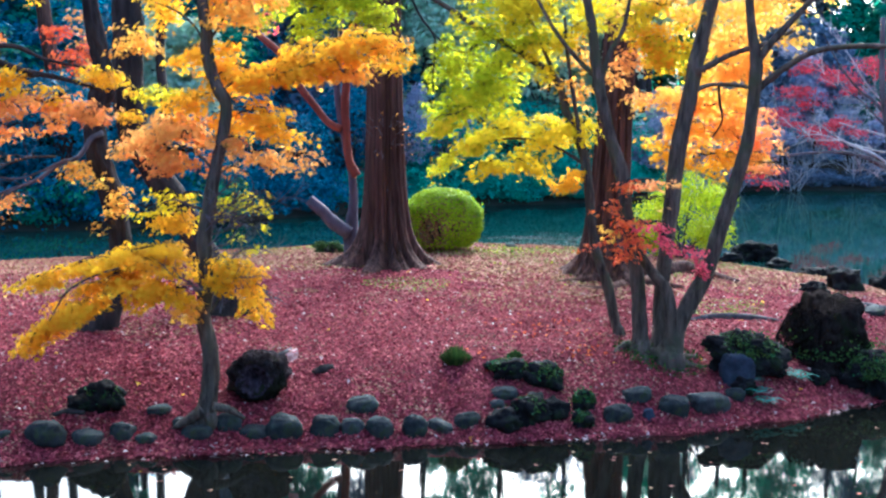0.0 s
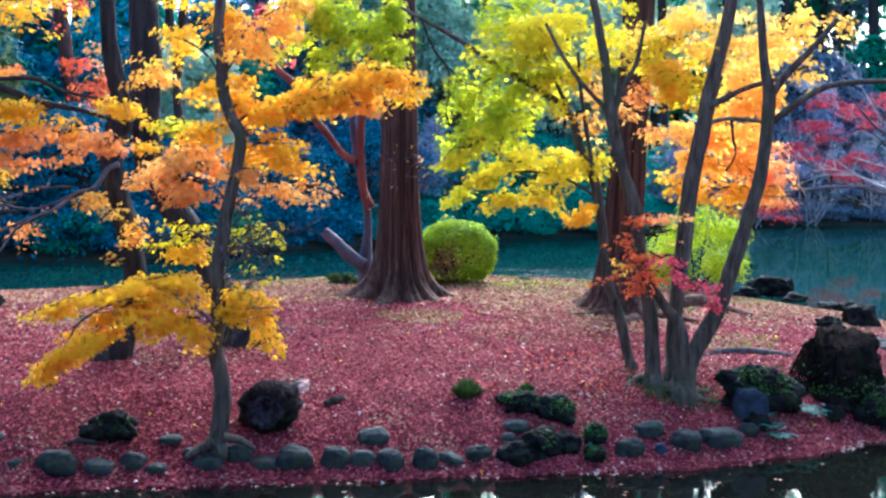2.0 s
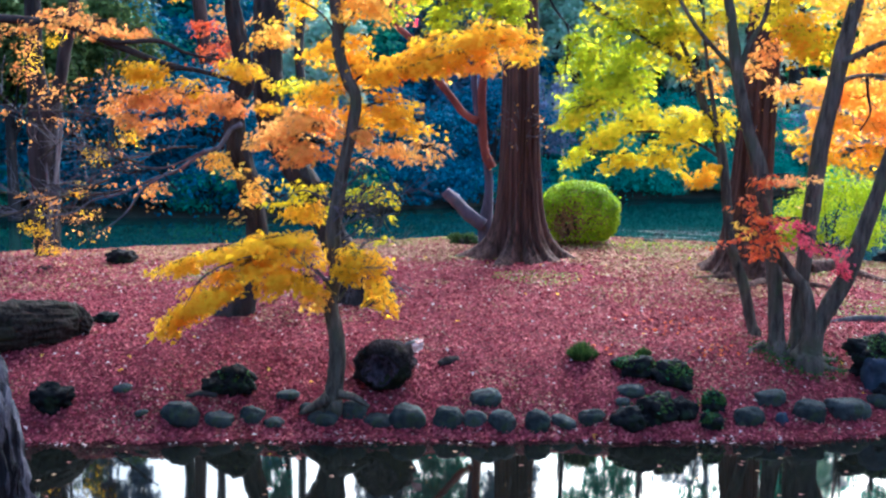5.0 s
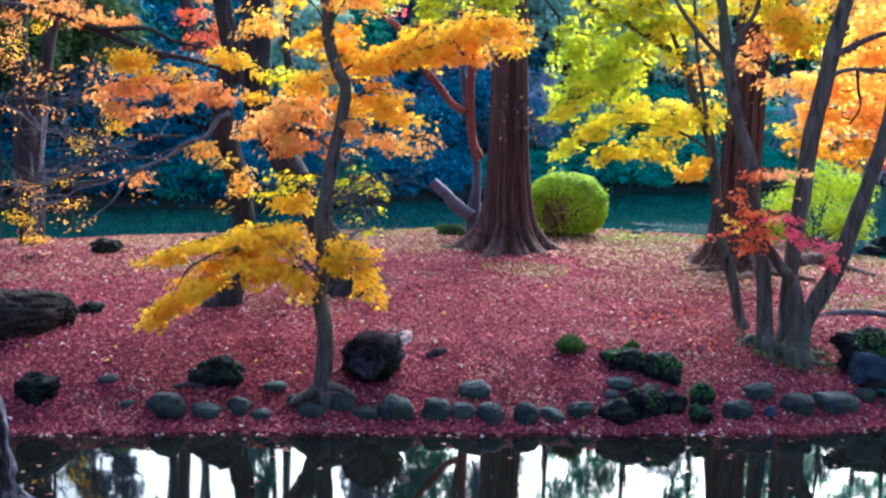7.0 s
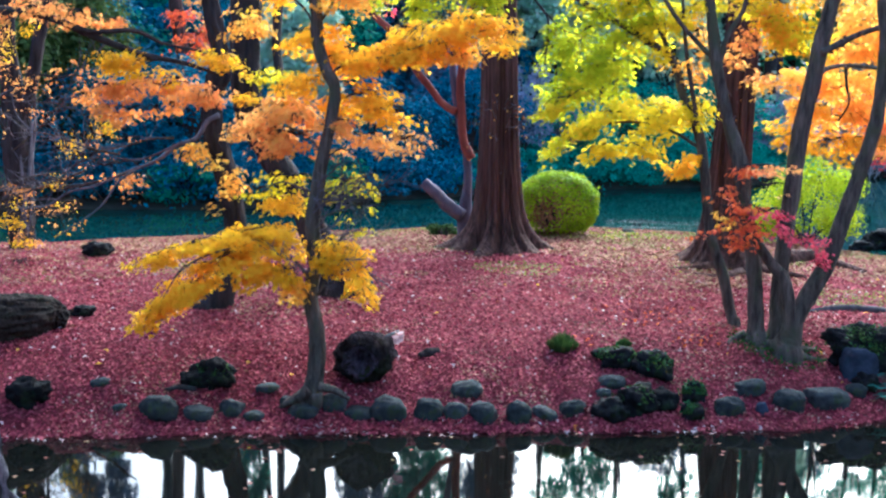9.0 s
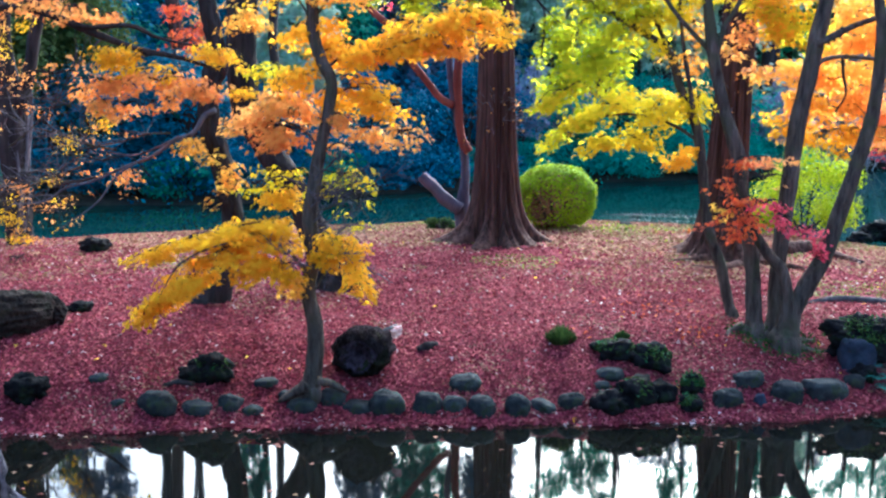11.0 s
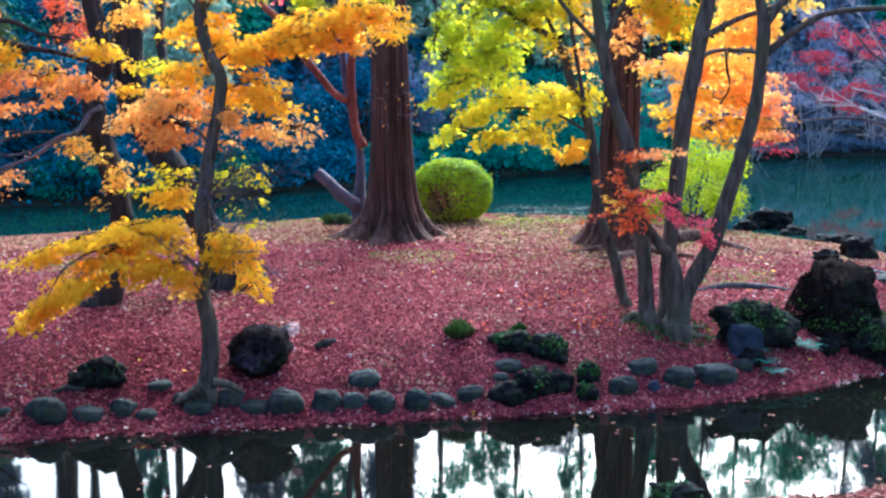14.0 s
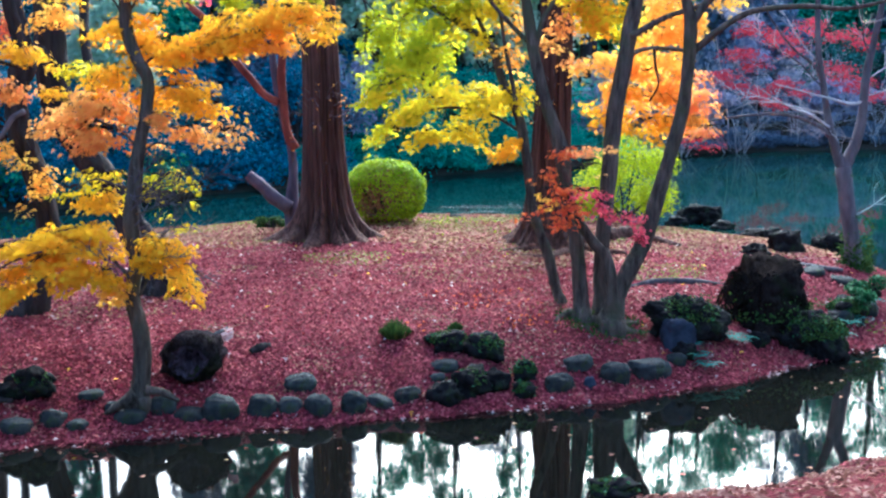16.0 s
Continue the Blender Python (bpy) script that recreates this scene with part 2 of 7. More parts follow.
def patch(x, y, wide, deep):
    """How far inside a wind-ruffled patch of water, 0 to 1."""
    c = w.node("ShaderNodeTexCoord")
    m = w.node("ShaderNodeMapping")
    m.inputs["Location"].default_value, m.inputs["Scale"].default_value = (-x / wide, -y / deep, 0), (1 / wide, 1 / deep, 1)
    t = w.node("ShaderNodeTexGradient")
    t.gradient_type = "SPHERICAL"
    w.link(c.outputs["Object"], m.inputs["Vector"])
    w.link(m.outputs["Vector"], t.inputs["Vector"])
    return t.outputs["Fac"]


both = w.mix(1.0, patch(1.3, 26.0, 2.6, 2.6), patch(2.6, 23.8, 2.4, 1.1), "ADD")
streak = w.ramp(w.noise(0.9, w.place((0.4, 4.5, 1)), 3, 0.55), [(0.52, (0, 0, 0)), (0.6, (1, 1, 1))])
w.link(w.mix(1.0, both, streak, "MULTIPLY"), ruffle.inputs["Strength"])
w.link(w.noise(4.0, w.place((0.5, 3.5, 1)), 6, 0.75), ruffle.inputs["Height"])
w.link(calm.outputs["Normal"], ruffle.inputs["Normal"])
w.link(ruffle.outputs["Normal"], w.b.inputs["Normal"])
# plain diffuse green blended in with distance dulls the pond's mirror reflection
flat_green = w.node("ShaderNodeBsdfDiffuse", Color=(0.006, 0.022, 0.02, 1))
dull_mix = w.node("ShaderNodeMixShader")
w.link(w.mix(1.0, reach.outputs[0], (0.52, 0.52, 0.52), "MULTIPLY"), dull_mix.inputs[0])
w.link(w.b.outputs[0], dull_mix.inputs[1])
w.link(flat_green.outputs[0], dull_mix.inputs[2])
w.link(dull_mix.outputs[0], w.t.nodes["Material Output"].inputs["Surface"])
M["water"] = w.m


# ---- building helpers ----
rng = np.random.default_rng(7)


def mesh_of(name, verts, faces, mat, smooth=True):
    me = bpy.data.meshes.new(name)
    me.from_pydata([tuple(v) for v in verts], [], faces)
    me.materials.append(mat)
    if smooth:
        me.shade_smooth()
    return me


def mesh_grid(name, verts, loops, sides, mat, smooth=False):
    """A mesh of many equal polygons: verts (n, 3), and loops (m, sides)."""
    me = bpy.data.meshes.new(name)
    m = len(loops)
    me.vertices.add(len(verts))
    me.vertices.foreach_set("co", np.asarray(verts, np.float32).ravel())
    me.loops.add(m * sides)
    me.loops.foreach_set("vertex_index", np.asarray(loops, np.int32).ravel())
    me.polygons.add(m)
    me.polygons.foreach_set("loop_start", np.arange(0, m * sides, sides, dtype=np.int32))
    me.polygons.foreach_set("loop_total", np.full(m, sides, np.int32))
    me.update(calc_edges=True)
    me.materials.append(mat)
    if smooth:
        me.shade_smooth()
    return me


def thing(name, at, label, category, group=""):
    ob = new(name)
    ob.location = at
    ob.empty_display_size = 0.1
    return tagged(ob, label, category, group)


def part(name, me, parent, label=""):
    """Links a mesh given in world coordinates as one part under a thing or part."""
    base, top = Vector((0, 0, 0)), parent
    while top is not None:
        base += top.location
        top = top.parent
    me.transform(Matrix.Translation(-base))
    ob = new(name, me)
    ob.parent = parent
    if label:
        ob["label"] = label
    return ob


def spline(pts, per):
    """Points (x, y, z, r) smoothed by Catmull-Rom, per steps a span."""
    p = np.asarray(pts, float)
    p = np.vstack([2 * p[0] - p[1], p, 2 * p[-1] - p[-2]])
    p[:, 3] = np.maximum(p[:, 3], 0.002)
    out = []
    for i in range(1, len(p) - 2):
        a, b, c, d = p[i - 1:i + 3]
        for s in np.arange(per) / per:
            out.append(0.5 * (2 * b + (c - a) * s + (2 * a - 5 * b + 4 * c - d) * s * s + (3 * b - a - 3 * c + d) * s ** 3))
    out.append(p[-2])
    return np.array(out)


def tube(pts, sides=10, per=5, rough=0.08, seed=0, verts=None, faces=None, ridge=0.0):
    """A tapered, slightly knobbly limb along points (x, y, z, r); adds to verts and faces."""
    verts = [] if verts is None else verts
    faces = [] if faces is None else faces
    p = spline(pts, per) if per > 1 else np.asarray(pts, float)
    r0 = np.random.default_rng(seed)
    first = len(verts)
    ways = np.gradient(p[:, :3], axis=0)
    side = np.cross(ways[0], (0.3, 0.9, 0.2) if abs(ways[0][1]) < 0.8 * np.linalg.norm(ways[0]) else (1, 0, 0))
    lump = r0.normal(0, rough, (sides,))
    gone = 0.0
    for k in range(len(p)):
        gone += np.linalg.norm(p[k, :3] - p[max(k - 1, 0), :3])
        w = ways[k] / (np.linalg.norm(ways[k]) + 1e-9)
        side = side - w * side.dot(w)
        side /= np.linalg.norm(side) + 1e-9
        up = np.cross(w, side)
        lump = 0.75 * lump + r0.normal(0, rough * 0.6, (sides,))
        for j in range(sides):
            a = 2 * math.pi * j / sides
            q = p[k, 3] * (1 + lump[j])
            if ridge:
                at = Vector((math.cos(a) * p[k, 3] * 9, math.sin(a) * p[k, 3] * 9, gone * 1.6 + seed % 97))
                q += ridge * (1.3 - 3.2 * abs(noise.noise(at * 2.6)) + 0.7 * noise.noise(at * 6.0))
            verts.append(p[k, :3] + (math.cos(a) * side + math.sin(a) * up) * q)
        if k:
            o = first + (k - 1) * sides
            for j in range(sides):
                faces.append((o + j, o + (j + 1) % sides, o + sides + (j + 1) % sides, o + sides + j))
    n = len(verts)
    faces.append(tuple(range(n - sides, n)))
    faces.append(tuple(range(first + sides - 1, first - 1, -1)))
    return verts, faces


def limb(tree, mat, *pts, name="limb", sides=10, per=5, rough=0.08, label="", ridge=0.0):
    if name in ("trunk", "stem"):
        x, y, z, r = pts[0]
        pts = ((x, y, z - 0.3, r * 1.1),) + pts
    v, f = tube(pts, sides, per, rough, int(rng.integers(1 << 30)), ridge=ridge)
    return part(name, mesh_of(name, v, f, M[mat]), tree, label)


MAPLE = np.array([(0, -0.22), (0.48, -0.34), (0.25, -0.03), (0.56, 0.2), (0.18, 0.14), (0, 0.64), (-0.18, 0.14), (-0.56, 0.2), (-0.25, -0.03), (-0.48, -0.34)])
STAR = np.array([(0, -0.3), (0.52, -0.2), (0.13, 0.06), (0, 0.65), (-0.13, 0.06), (-0.52, -0.2)])
BLADE = np.array([(0, -0.5), (0.3, 0.0), (0, 0.5), (-0.3, 0.0)])
SPLIT = np.array([(0, -0.45), (0.42, 0.1), (0.1, 0.14), (0, 0.55), (-0.42, 0.05)])
NEEDLE = np.array([(0, -0.5), (0.1, 0.0), (0, 0.5), (-0.1, 0.0)])


def leaves(name, centres, up, size, shape, mat, spread=0.5, curl=0.18, tip=None):
    """One mesh of many single leaves: centres (n, 3), the way their faces point (n, 3) with spread added, size (n); tip: the way
    their points lie (n, 3), by chance where it is not given."""
    n = len(centres)
    nor = up + rng.normal(0, spread, (n, 3))
    nor /= np.linalg.norm(nor, axis=1)[:, None] + 1e-9
    a = np.cross(nor, rng.normal(0, 1, (n, 3)))
    a /= np.linalg.norm(a, axis=1)[:, None] + 1e-9
    b = np.cross(nor, a)
    if tip is not None:
        b = tip + rng.normal(0, 0.3, (n, 3))
        b -= nor * (b * nor).sum(1)[:, None]
        b /= np.linalg.norm(b, axis=1)[:, None] + 1e-9
        a = np.cross(b, nor)
    k = len(shape)
    sx, sy = shape[:, 0], shape[:, 1]
    bend = -curl * (sx ** 2 + sy ** 2) * 2.2
    s = np.asarray(size)[:, None, None]
    v = centres[:, None, :] + s * (a[:, None, :] * sx[None, :, None] + b[:, None, :] * sy[None, :, None] + nor[:, None, :] * bend[None, :, None])
    return mesh_grid(name, v.reshape(-1, 3), np.arange(n * k).reshape(n, k), k, mat)


def spray(tree, mat, at, size, n, droop=(0, 0), leaf=0.042, shape=None, gaps=0.16, bunch=0.1, name="leaf_spray"):
    """A flat fan of foliage round at, half as wide, deep and high as size says: leaves along twigs that spread from its middle, lying flat near the
    middle and hanging with their points outwards at the rim; droop: how far the whole falls off along x and y at its rim."""
    a, b, c = size
    per = 6
    leaf, n = leaf * 1.16, int(n * 0.88)
    fingers = int(rng.integers(11, 17))
    ways = np.sort(rng.uniform(0, 2 * math.pi, fingers))
    reach = rng.uniform(0.55, 1.18, fingers)
    m = max(fingers, n // per)
    which = rng.integers(0, fingers, m)
    s = np.sqrt(rng.uniform(0.02, 1, m)) * reach[which]
    th = ways[which] + rng.normal(0, 0.12, m)
    off = rng.uniform(0, 100, 2)
    bend = 0.55 * c * rng.uniform(0.5, 1.5, fingers)[which]
    lift = rng.normal(0, 0.5, fingers)[which] * c
    u = np.stack([np.cos(th) * s, np.sin(th) * s], 1)
    z = 0.5 * c - 1.35 * bend * s ** 2 + lift + rng.normal(0, 0.26, m) * c
    cx = np.stack([u[:, 0] * a, u[:, 1] * b, z + u[:, 0] * droop[0] + u[:, 1] * droop[1]], 1)
    keep = np.array([noise.noise((p[0] * 3.2 + off[0], p[1] * 3.2 + off[1], p[2] * 5)) for p in cx]) > -gaps
    q = np.repeat(cx[keep] + np.asarray(at), per, 0)
    th, s = np.repeat(th[keep], per), np.repeat(s[keep], per)
    way = rng.uniform(0, 2 * math.pi, len(q))
    dist = np.sqrt(rng.uniform(0, 1, len(q))) * bunch
    q = q + np.stack([np.cos(way) * dist, np.sin(way) * dist, -dist * rng.uniform(0.0, 0.7, len(q)) + rng.normal(0, 0.012, len(q))], 1)
    ox, oy = 0.6 * np.cos(th) + 0.5 * np.cos(way), 0.6 * np.sin(th) + 0.5 * np.sin(way)
    up = np.stack([ox * 0.6, oy * 0.6 - 0.2, 0.75 - 0.3 * s], 1)
    tip = np.stack([ox, oy, -0.25 - 0.7 * s], 1)
    ob = part(name, leaves(name, q, up, leaf * rng.uniform(0.65, 1.2, len(q)), MAPLE if shape is None else shape, M[mat], 0.22, 0.18, tip), tree)
    v, f = [], []
    o = np.asarray(at) + (0, 0, 0.3 * c)
    for k in range(fingers):
        d = np.array([math.cos(ways[k]) * a, math.sin(ways[k]) * b, 0]) * reach[k]
        fall = math.cos(ways[k]) * droop[0] + math.sin(ways[k]) * droop[1]
        tube([(*o, 0.0035), (*(o + d * 0.5 + (0, 0, 0.04 + fall * 0.5)), 0.0025), (*(o + d * 0.85 + (0, 0, fall - 0.5 * c)), 0.0015)], 4, 3, 0.0, k, v, f)
    tagged(part("twig_work", mesh_of("twig_work", v, f, M["dark_bark"]), ob), kind="stuff")
    return tagged(ob, kind="stuff")


# ---- the land: one sheet with the island, the pond's bed and the banks ----
ISLAND = [(-14, 6.2), (-9, 6.6), (-6.5, 6.9), (-4.3, 7.32), (-2.45, 7.8), (-1.4, 8.03), (0.3, 8.4), (1.7, 8.72), (2.8, 9.3), (4.2, 10.3), (4.85, 10.9), (5.9, 11.9), (6.6, 13.2), (6.4, 15.2), (5.4, 17.2), (3.2, 19.8), (0.0, 21.2), (-3.5, 20.0), (-7.5, 17.4), (-11, 14.9), (-14, 12)]
POND = [(-30, 6), (-20, 4.2), (-9, 4.3), (-4, 4.6), (-1, 5.4), (1.0, 6.1), (2.0, 6.45), (3.2, 6.95), (5, 7.6), (9, 8.6), (16, 11), (30, 20), (40, 36), (34, 48), (22, 54), (13.2, 52.2), (8.5, 47), (5, 41.5), (0, 38.2), (-4, 33.8), (-6.8, 30.7), (-9.6, 26.9), (-12.7, 25.9), (-18, 24.6), (-26, 20)]


def inside(poly, x, y):
    """Distance to the outline, above 0 inside it."""
    px, py = np.asarray(x, float), np.asarray(y, float)
    best, odd = np.full(px.shape, 1e9), np.zeros(px.shape, bool)
    for (ax, ay), (bx, by) in zip(poly, poly[1:] + poly[:1]):
        dx, dy = bx - ax, by - ay
        s = np.clip(((px - ax) * dx + (py - ay) * dy) / (dx * dx + dy * dy), 0, 1)
        best = np.minimum(best, np.hypot(px - ax - s * dx, py - ay - s * dy))
        cross = (ay > py) != (by > py)
        with np.errstate(divide="ignore", invalid="ignore"):
            odd ^= cross & (px < (bx - ax) * (py - ay) / (by - ay) + ax)
    return np.where(odd, best, -best)


def ripple(x, y):
    return 0.5 * np.sin(x * 1.7 + 0.6 * np.sin(y * 1.3)) * np.sin(y * 2.1 + 0.8) + 0.3 * np.sin(x * 4.3 + y * 2.2) + 0.2 * np.sin(y * 6.1 - x * 3.7)


def height(x, y):
    """The ground's height above the water."""
    x, y = np.asarray(x, float), np.asarray(y, float)
    wob = 0.05 * np.sin(x * 5.1) + 0.04 * np.sin(x * 11.3 + y * 3)
    d = inside(ISLAND, x, y) + wob * 0.7
    isle = np.interp(d, [-1.2, -0.3, 0, 0.12, 0.3, 0.6, 1.2, 2.5, 4.2, 6], [-0.6, -0.3, 0, 0.04, 0.115, 0.27, 0.47, 0.61, 0.73, 0.77])
    isle = isle + 0.025 * ripple(x, y) * np.clip(d / 1.0, 0, 1)
    p = -inside(POND, x, y) + wob
    near = np.clip((20 - y) / 8, 0, 1)
    low = np.interp(p, [-1.5, -0.3, 0, 0.25, 1, 3, 8], [-0.7, -0.3, 0, 0.18, 0.45, 0.85, 0.95])
    far = np.interp(p, [-1.5, -0.3, 0, 0.3, 2, 6, 14, 30, 120], [-0.7, -0.3, 0, 0.2, 0.4, 1.6, 4.5, 7.5, 12])
    bank = low * near + far * (1 - near) + 0.03 * ripple(x, y) * np.clip(p, 0, 1)
    return np.maximum(isle, bank)


def on(x, y, lift=0.0):
    return (x, y, float(height(x, y)) + lift)


def axis(lo, hi, step, ends):
    return np.concatenate([np.sort([lo - e for e in ends]), np.arange(lo, hi, step), [hi + e for e in ends]])


far_steps = [0.15, 0.4, 0.8, 1.4, 2.2, 3.2, 4.5, 6, 8, 10.5, 13, 16, 20, 25, 31, 38, 46, 60, 90, 150, 300, 700, 1500]
gx = axis(-9.5, 7.5, 0.085, far_steps)
gy = np.concatenate([[-1500, -600, -200, -80, -40, -20, -10, -5, -2, 0, 1.5, 2.5, 3.3], np.arange(3.9, 17, 0.085), np.arange(17, 60, 0.7), [62, 66, 72, 80, 95, 120, 160, 220, 320, 500, 900, 1600]])
XX, YY = np.meshgrid(gx, gy)
ZZ = height(XX, YY)
nx, ny = len(gx), len(gy)
idx = np.arange(nx * ny).reshape(ny, nx)
quads = np.stack([idx[:-1, :-1], idx[:-1, 1:], idx[1:, 1:], idx[1:, :-1]], -1).reshape(-1, 4)
ground = new("ground", mesh_grid("ground", np.stack([XX, YY, ZZ], -1).reshape(-1, 3), quads, 4, M["soil"], True))
ground.data.materials.append(M["woods_soil"])
mids = np.stack([XX, YY], -1).reshape(-1, 2)[quads].mean(1)
ground.data.polygons.foreach_set("material_index", ((mids[:, 1] > 21.5) | (np.hypot(mids[:, 0], mids[:, 1]) > 24)).astype(np.int32))
tagged(ground, "leaf-covered earth mound and pond banks with red fallen leaves", "ground", kind="structure")
wx, wy = np.meshgrid(np.linspace(-60, 60, 13), np.linspace(1, 70, 8))
wi = np.arange(wx.size).reshape(wx.shape)
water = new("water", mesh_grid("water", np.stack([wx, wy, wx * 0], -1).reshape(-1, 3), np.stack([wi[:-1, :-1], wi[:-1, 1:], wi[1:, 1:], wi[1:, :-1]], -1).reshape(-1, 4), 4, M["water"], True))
tagged(water, "still dark green pond water mirroring trees and sky", "water", kind="structure")


def strewn(name, mat, n, x0, x1, y0, y1, size, label, keep=None, shape=BLADE, lift=0.012):
    x, y = rng.uniform(x0, x1, n), rng.uniform(y0, y1, n)
    z = height(x, y)
    ok = z > 0.004
    if keep is not None:
        ok &= keep(x, y)
    x, y, z = x[ok], y[ok], z[ok]
    e = 0.03
    up = np.stack([height(x - e, y) - height(x + e, y), height(x, y - e) - height(x, y + e), np.full(len(x), 2 * e)], 1) / (2 * e)
    c = np.stack([x, y, z + lift + rng.uniform(0, 0.012, len(x))], 1)
    ob = new(name, leaves(name, c, up, size * rng.uniform(0.6, 1.3, len(x)), shape, M[mat], 0.38, 0.3))
    return tagged(ob, label, "leaves", kind="stuff")


def clump(x, y, s, o):
    return np.sin(x * s + o + 1.3 * np.sin(y * s * 0.7)) * np.sin(y * s * 1.1 - o + np.sin(x * s * 0.6))


strewn("fallen_leaves", "litter", 125000, -9, 7, 6.5, 13.2, 0.034, "crimson and pink fallen maple leaves on the ground", lambda x, y: clump(x, y, 2.3, 5.0) + 0.6 * clump(x, y, 6.1, 2.0) + 0.5 * clump(x, y, 0.9, 1.0) + 0.7 * np.sin(x * 91 + y * 57) < 1.05, SPLIT)
strewn("small_fallen_leaves", "litter", 150000, -9, 7, 6.5, 13.2, 0.03, "small crimson leaf fragments between the fallen leaves")
strewn("fallen_leaves", "litter", 30000, -9, 7, 13.2, 18, 0.055, "crimson and pink fallen maple leaves on the ground", shape=BLADE)
# tan leaves thicken towards the crest, which also paints in its sunlit brightness
strewn("dry_fallen_leaves", "dry", 78000, -9, 7, 9, 19, 0.055, "tan and pale dry fallen leaves on the mound", lambda x, y: clump(x, y, 1.1, 0.4) + (y - 12.8 - 0.4 * np.minimum(x, 0)) * 0.35 > 0.12)
strewn("crest_fallen_leaves", "dry", 42000, -7, 6, 11.4, 17, 0.055, "tan and olive dry leaves along the crest of the mound", lambda x, y: clump(x, y, 0.9, 2.1) + 0.5 * clump(x, y, 3.7, 0.3) + (y - 12.9) * 0.9 > 0.1, lift=0.02)
strewn("orange_fallen_leaves", "orange", 160, -9, 7, 6.5, 14, 0.05, "scattered bright orange fallen maple leaves", shape=STAR, lift=0.02)
strewn("scarlet_fallen_leaves", "red", 1500, -0.2, 2.6, 9.3, 11.4, 0.042, "patches of bright scarlet leaves near the maple clump", lambda x, y: np.exp(-np.minimum(np.minimum(((x - 0.99) / 0.25) ** 2 + ((y - 9.77) / 0.16) ** 2, ((x - 0.03) / 0.12) ** 2 + ((y - 9.65) / 0.12) ** 2), ((x - 0.65) / 0.5) ** 2 + ((y - 10.57) / 0.4) ** 2 + 0.6)) > rng.uniform(0.1, 1.0, len(x)), STAR, 0.02)
strewn("bank_fallen_leaves", "bank", 9000, 0.5, 7, 4.6, 9, 0.055, "tan dry leaves on the near bank", lambda x, y: inside(POND, x, y) < 0, shape=STAR)


# ---- the trees of the island ----
maple = thing('maple_tree', (-2.14, 8.14, 0.16), 'slender grey-barked maple with layered golden and orange leaves', 'tree')
limb(maple, 'maple_bark', (-2.18, 8.19, 0.07, 0.089), (-2.18, 8.19, 0.14, 0.100), (-2.17, 8.19, 0.24, 0.085), (-2.15, 8.19, 0.36, 0.070), (-2.13, 8.19, 0.52, 0.065), (-2.13, 8.19, 0.78, 0.061), (-2.18, 8.19, 1.05, 0.056), (-2.13, 8.19, 1.35, 0.052), (-2.16, 8.19, 1.62, 0.059), (-2.11, 8.19, 1.95, 0.052), (-2.07, 8.19, 2.17, 0.044), (-2, 8.19, 2.48, 0.044), (-1.98, 8.19, 2.7, 0.041), (-2.06, 8.19, 2.86, 0.044), (-2.12, 8.19, 3.08, 0.044), (-2.12, 8.19, 3.25, 0.041), (-2.15, 8.19, 3.51, 0.037), (-2.12, 8.19, 3.84, 0.030), name='trunk', sides=20, per=7, rough=0.07, ridge=0.004)
limb(maple, 'maple_bark', (-2.17, 8.12, 0.29, 0.062), (-2.25, 8.12, 0.23, 0.048), (-2.36, 8.12, 0.17, 0.029), (-2.42, 8.12, 0.13, 0.015), name='root')
limb(maple, 'maple_bark', (-2.09, 8.12, 0.32, 0.040), (-1.97, 8.12, 0.3, 0.029), (-1.84, 8.12, 0.23, 0.015), name='root')
limb(maple, 'maple_bark', (-2.12, 8.12, 0.26, 0.059), (-2.11, 8.12, 0.18, 0.044), (-2.11, 8.12, 0.11, 0.018), name='root')
limb(maple, 'maple_bark', (-2.17, 8.19, 1.1, 0.015), (-2.26, 8.12, 1.31, 0.012), (-2.48, 8.04, 1.45, 0.010), (-2.78, 7.97, 1.43, 0.008), (-3.12, 7.9, 1.28, 0.007), (-3.3, 7.83, 0.99, 0.003))
limb(maple, 'maple_bark', (-2.16, 8.19, 1.19, 0.014), (-2.26, 8.1, 1.11, 0.010), (-2.3, 8.02, 1.21, 0.008), (-2.36, 7.93, 1.36, 0.005))
limb(maple, 'maple_bark', (-2.15, 8.19, 1.23, 0.014), (-2.01, 8.14, 1.33, 0.010), (-1.84, 8.09, 1.39, 0.007), (-1.69, 8.03, 1.22, 0.003))
limb(maple, 'maple_bark', (-2.12, 8.19, 1.05, 0.010), (-2.05, 8.19, 1.19, 0.009), (-2.02, 8.19, 1.37, 0.007), (-2.07, 8.19, 1.51, 0.005))
limb(maple, 'maple_bark', (-2.12, 8.19, 1.86, 0.012), (-2.22, 8.1, 1.91, 0.009), (-2.37, 8.02, 1.96, 0.007), (-2.5, 7.93, 1.88, 0.003))
limb(maple, 'maple_bark', (-2.07, 8.19, 2.17, 0.010), (-2.25, 8.38, 2.3, 0.009), (-2.54, 8.57, 2.39, 0.007), (-2.96, 8.76, 2.36, 0.004))
limb(maple, 'maple_bark', (-2.01, 8.19, 2.5, 0.014), (-1.95, 8.31, 2.61, 0.010), (-1.77, 8.43, 2.66, 0.009), (-1.5, 8.55, 2.53, 0.005))
limb(maple, 'maple_bark', (-2.03, 8.19, 2.78, 0.014), (-1.88, 8.23, 2.89, 0.010), (-1.57, 8.27, 2.94, 0.009), (-1.23, 8.3, 3.05, 0.007), (-0.79, 8.34, 3.15, 0.004))
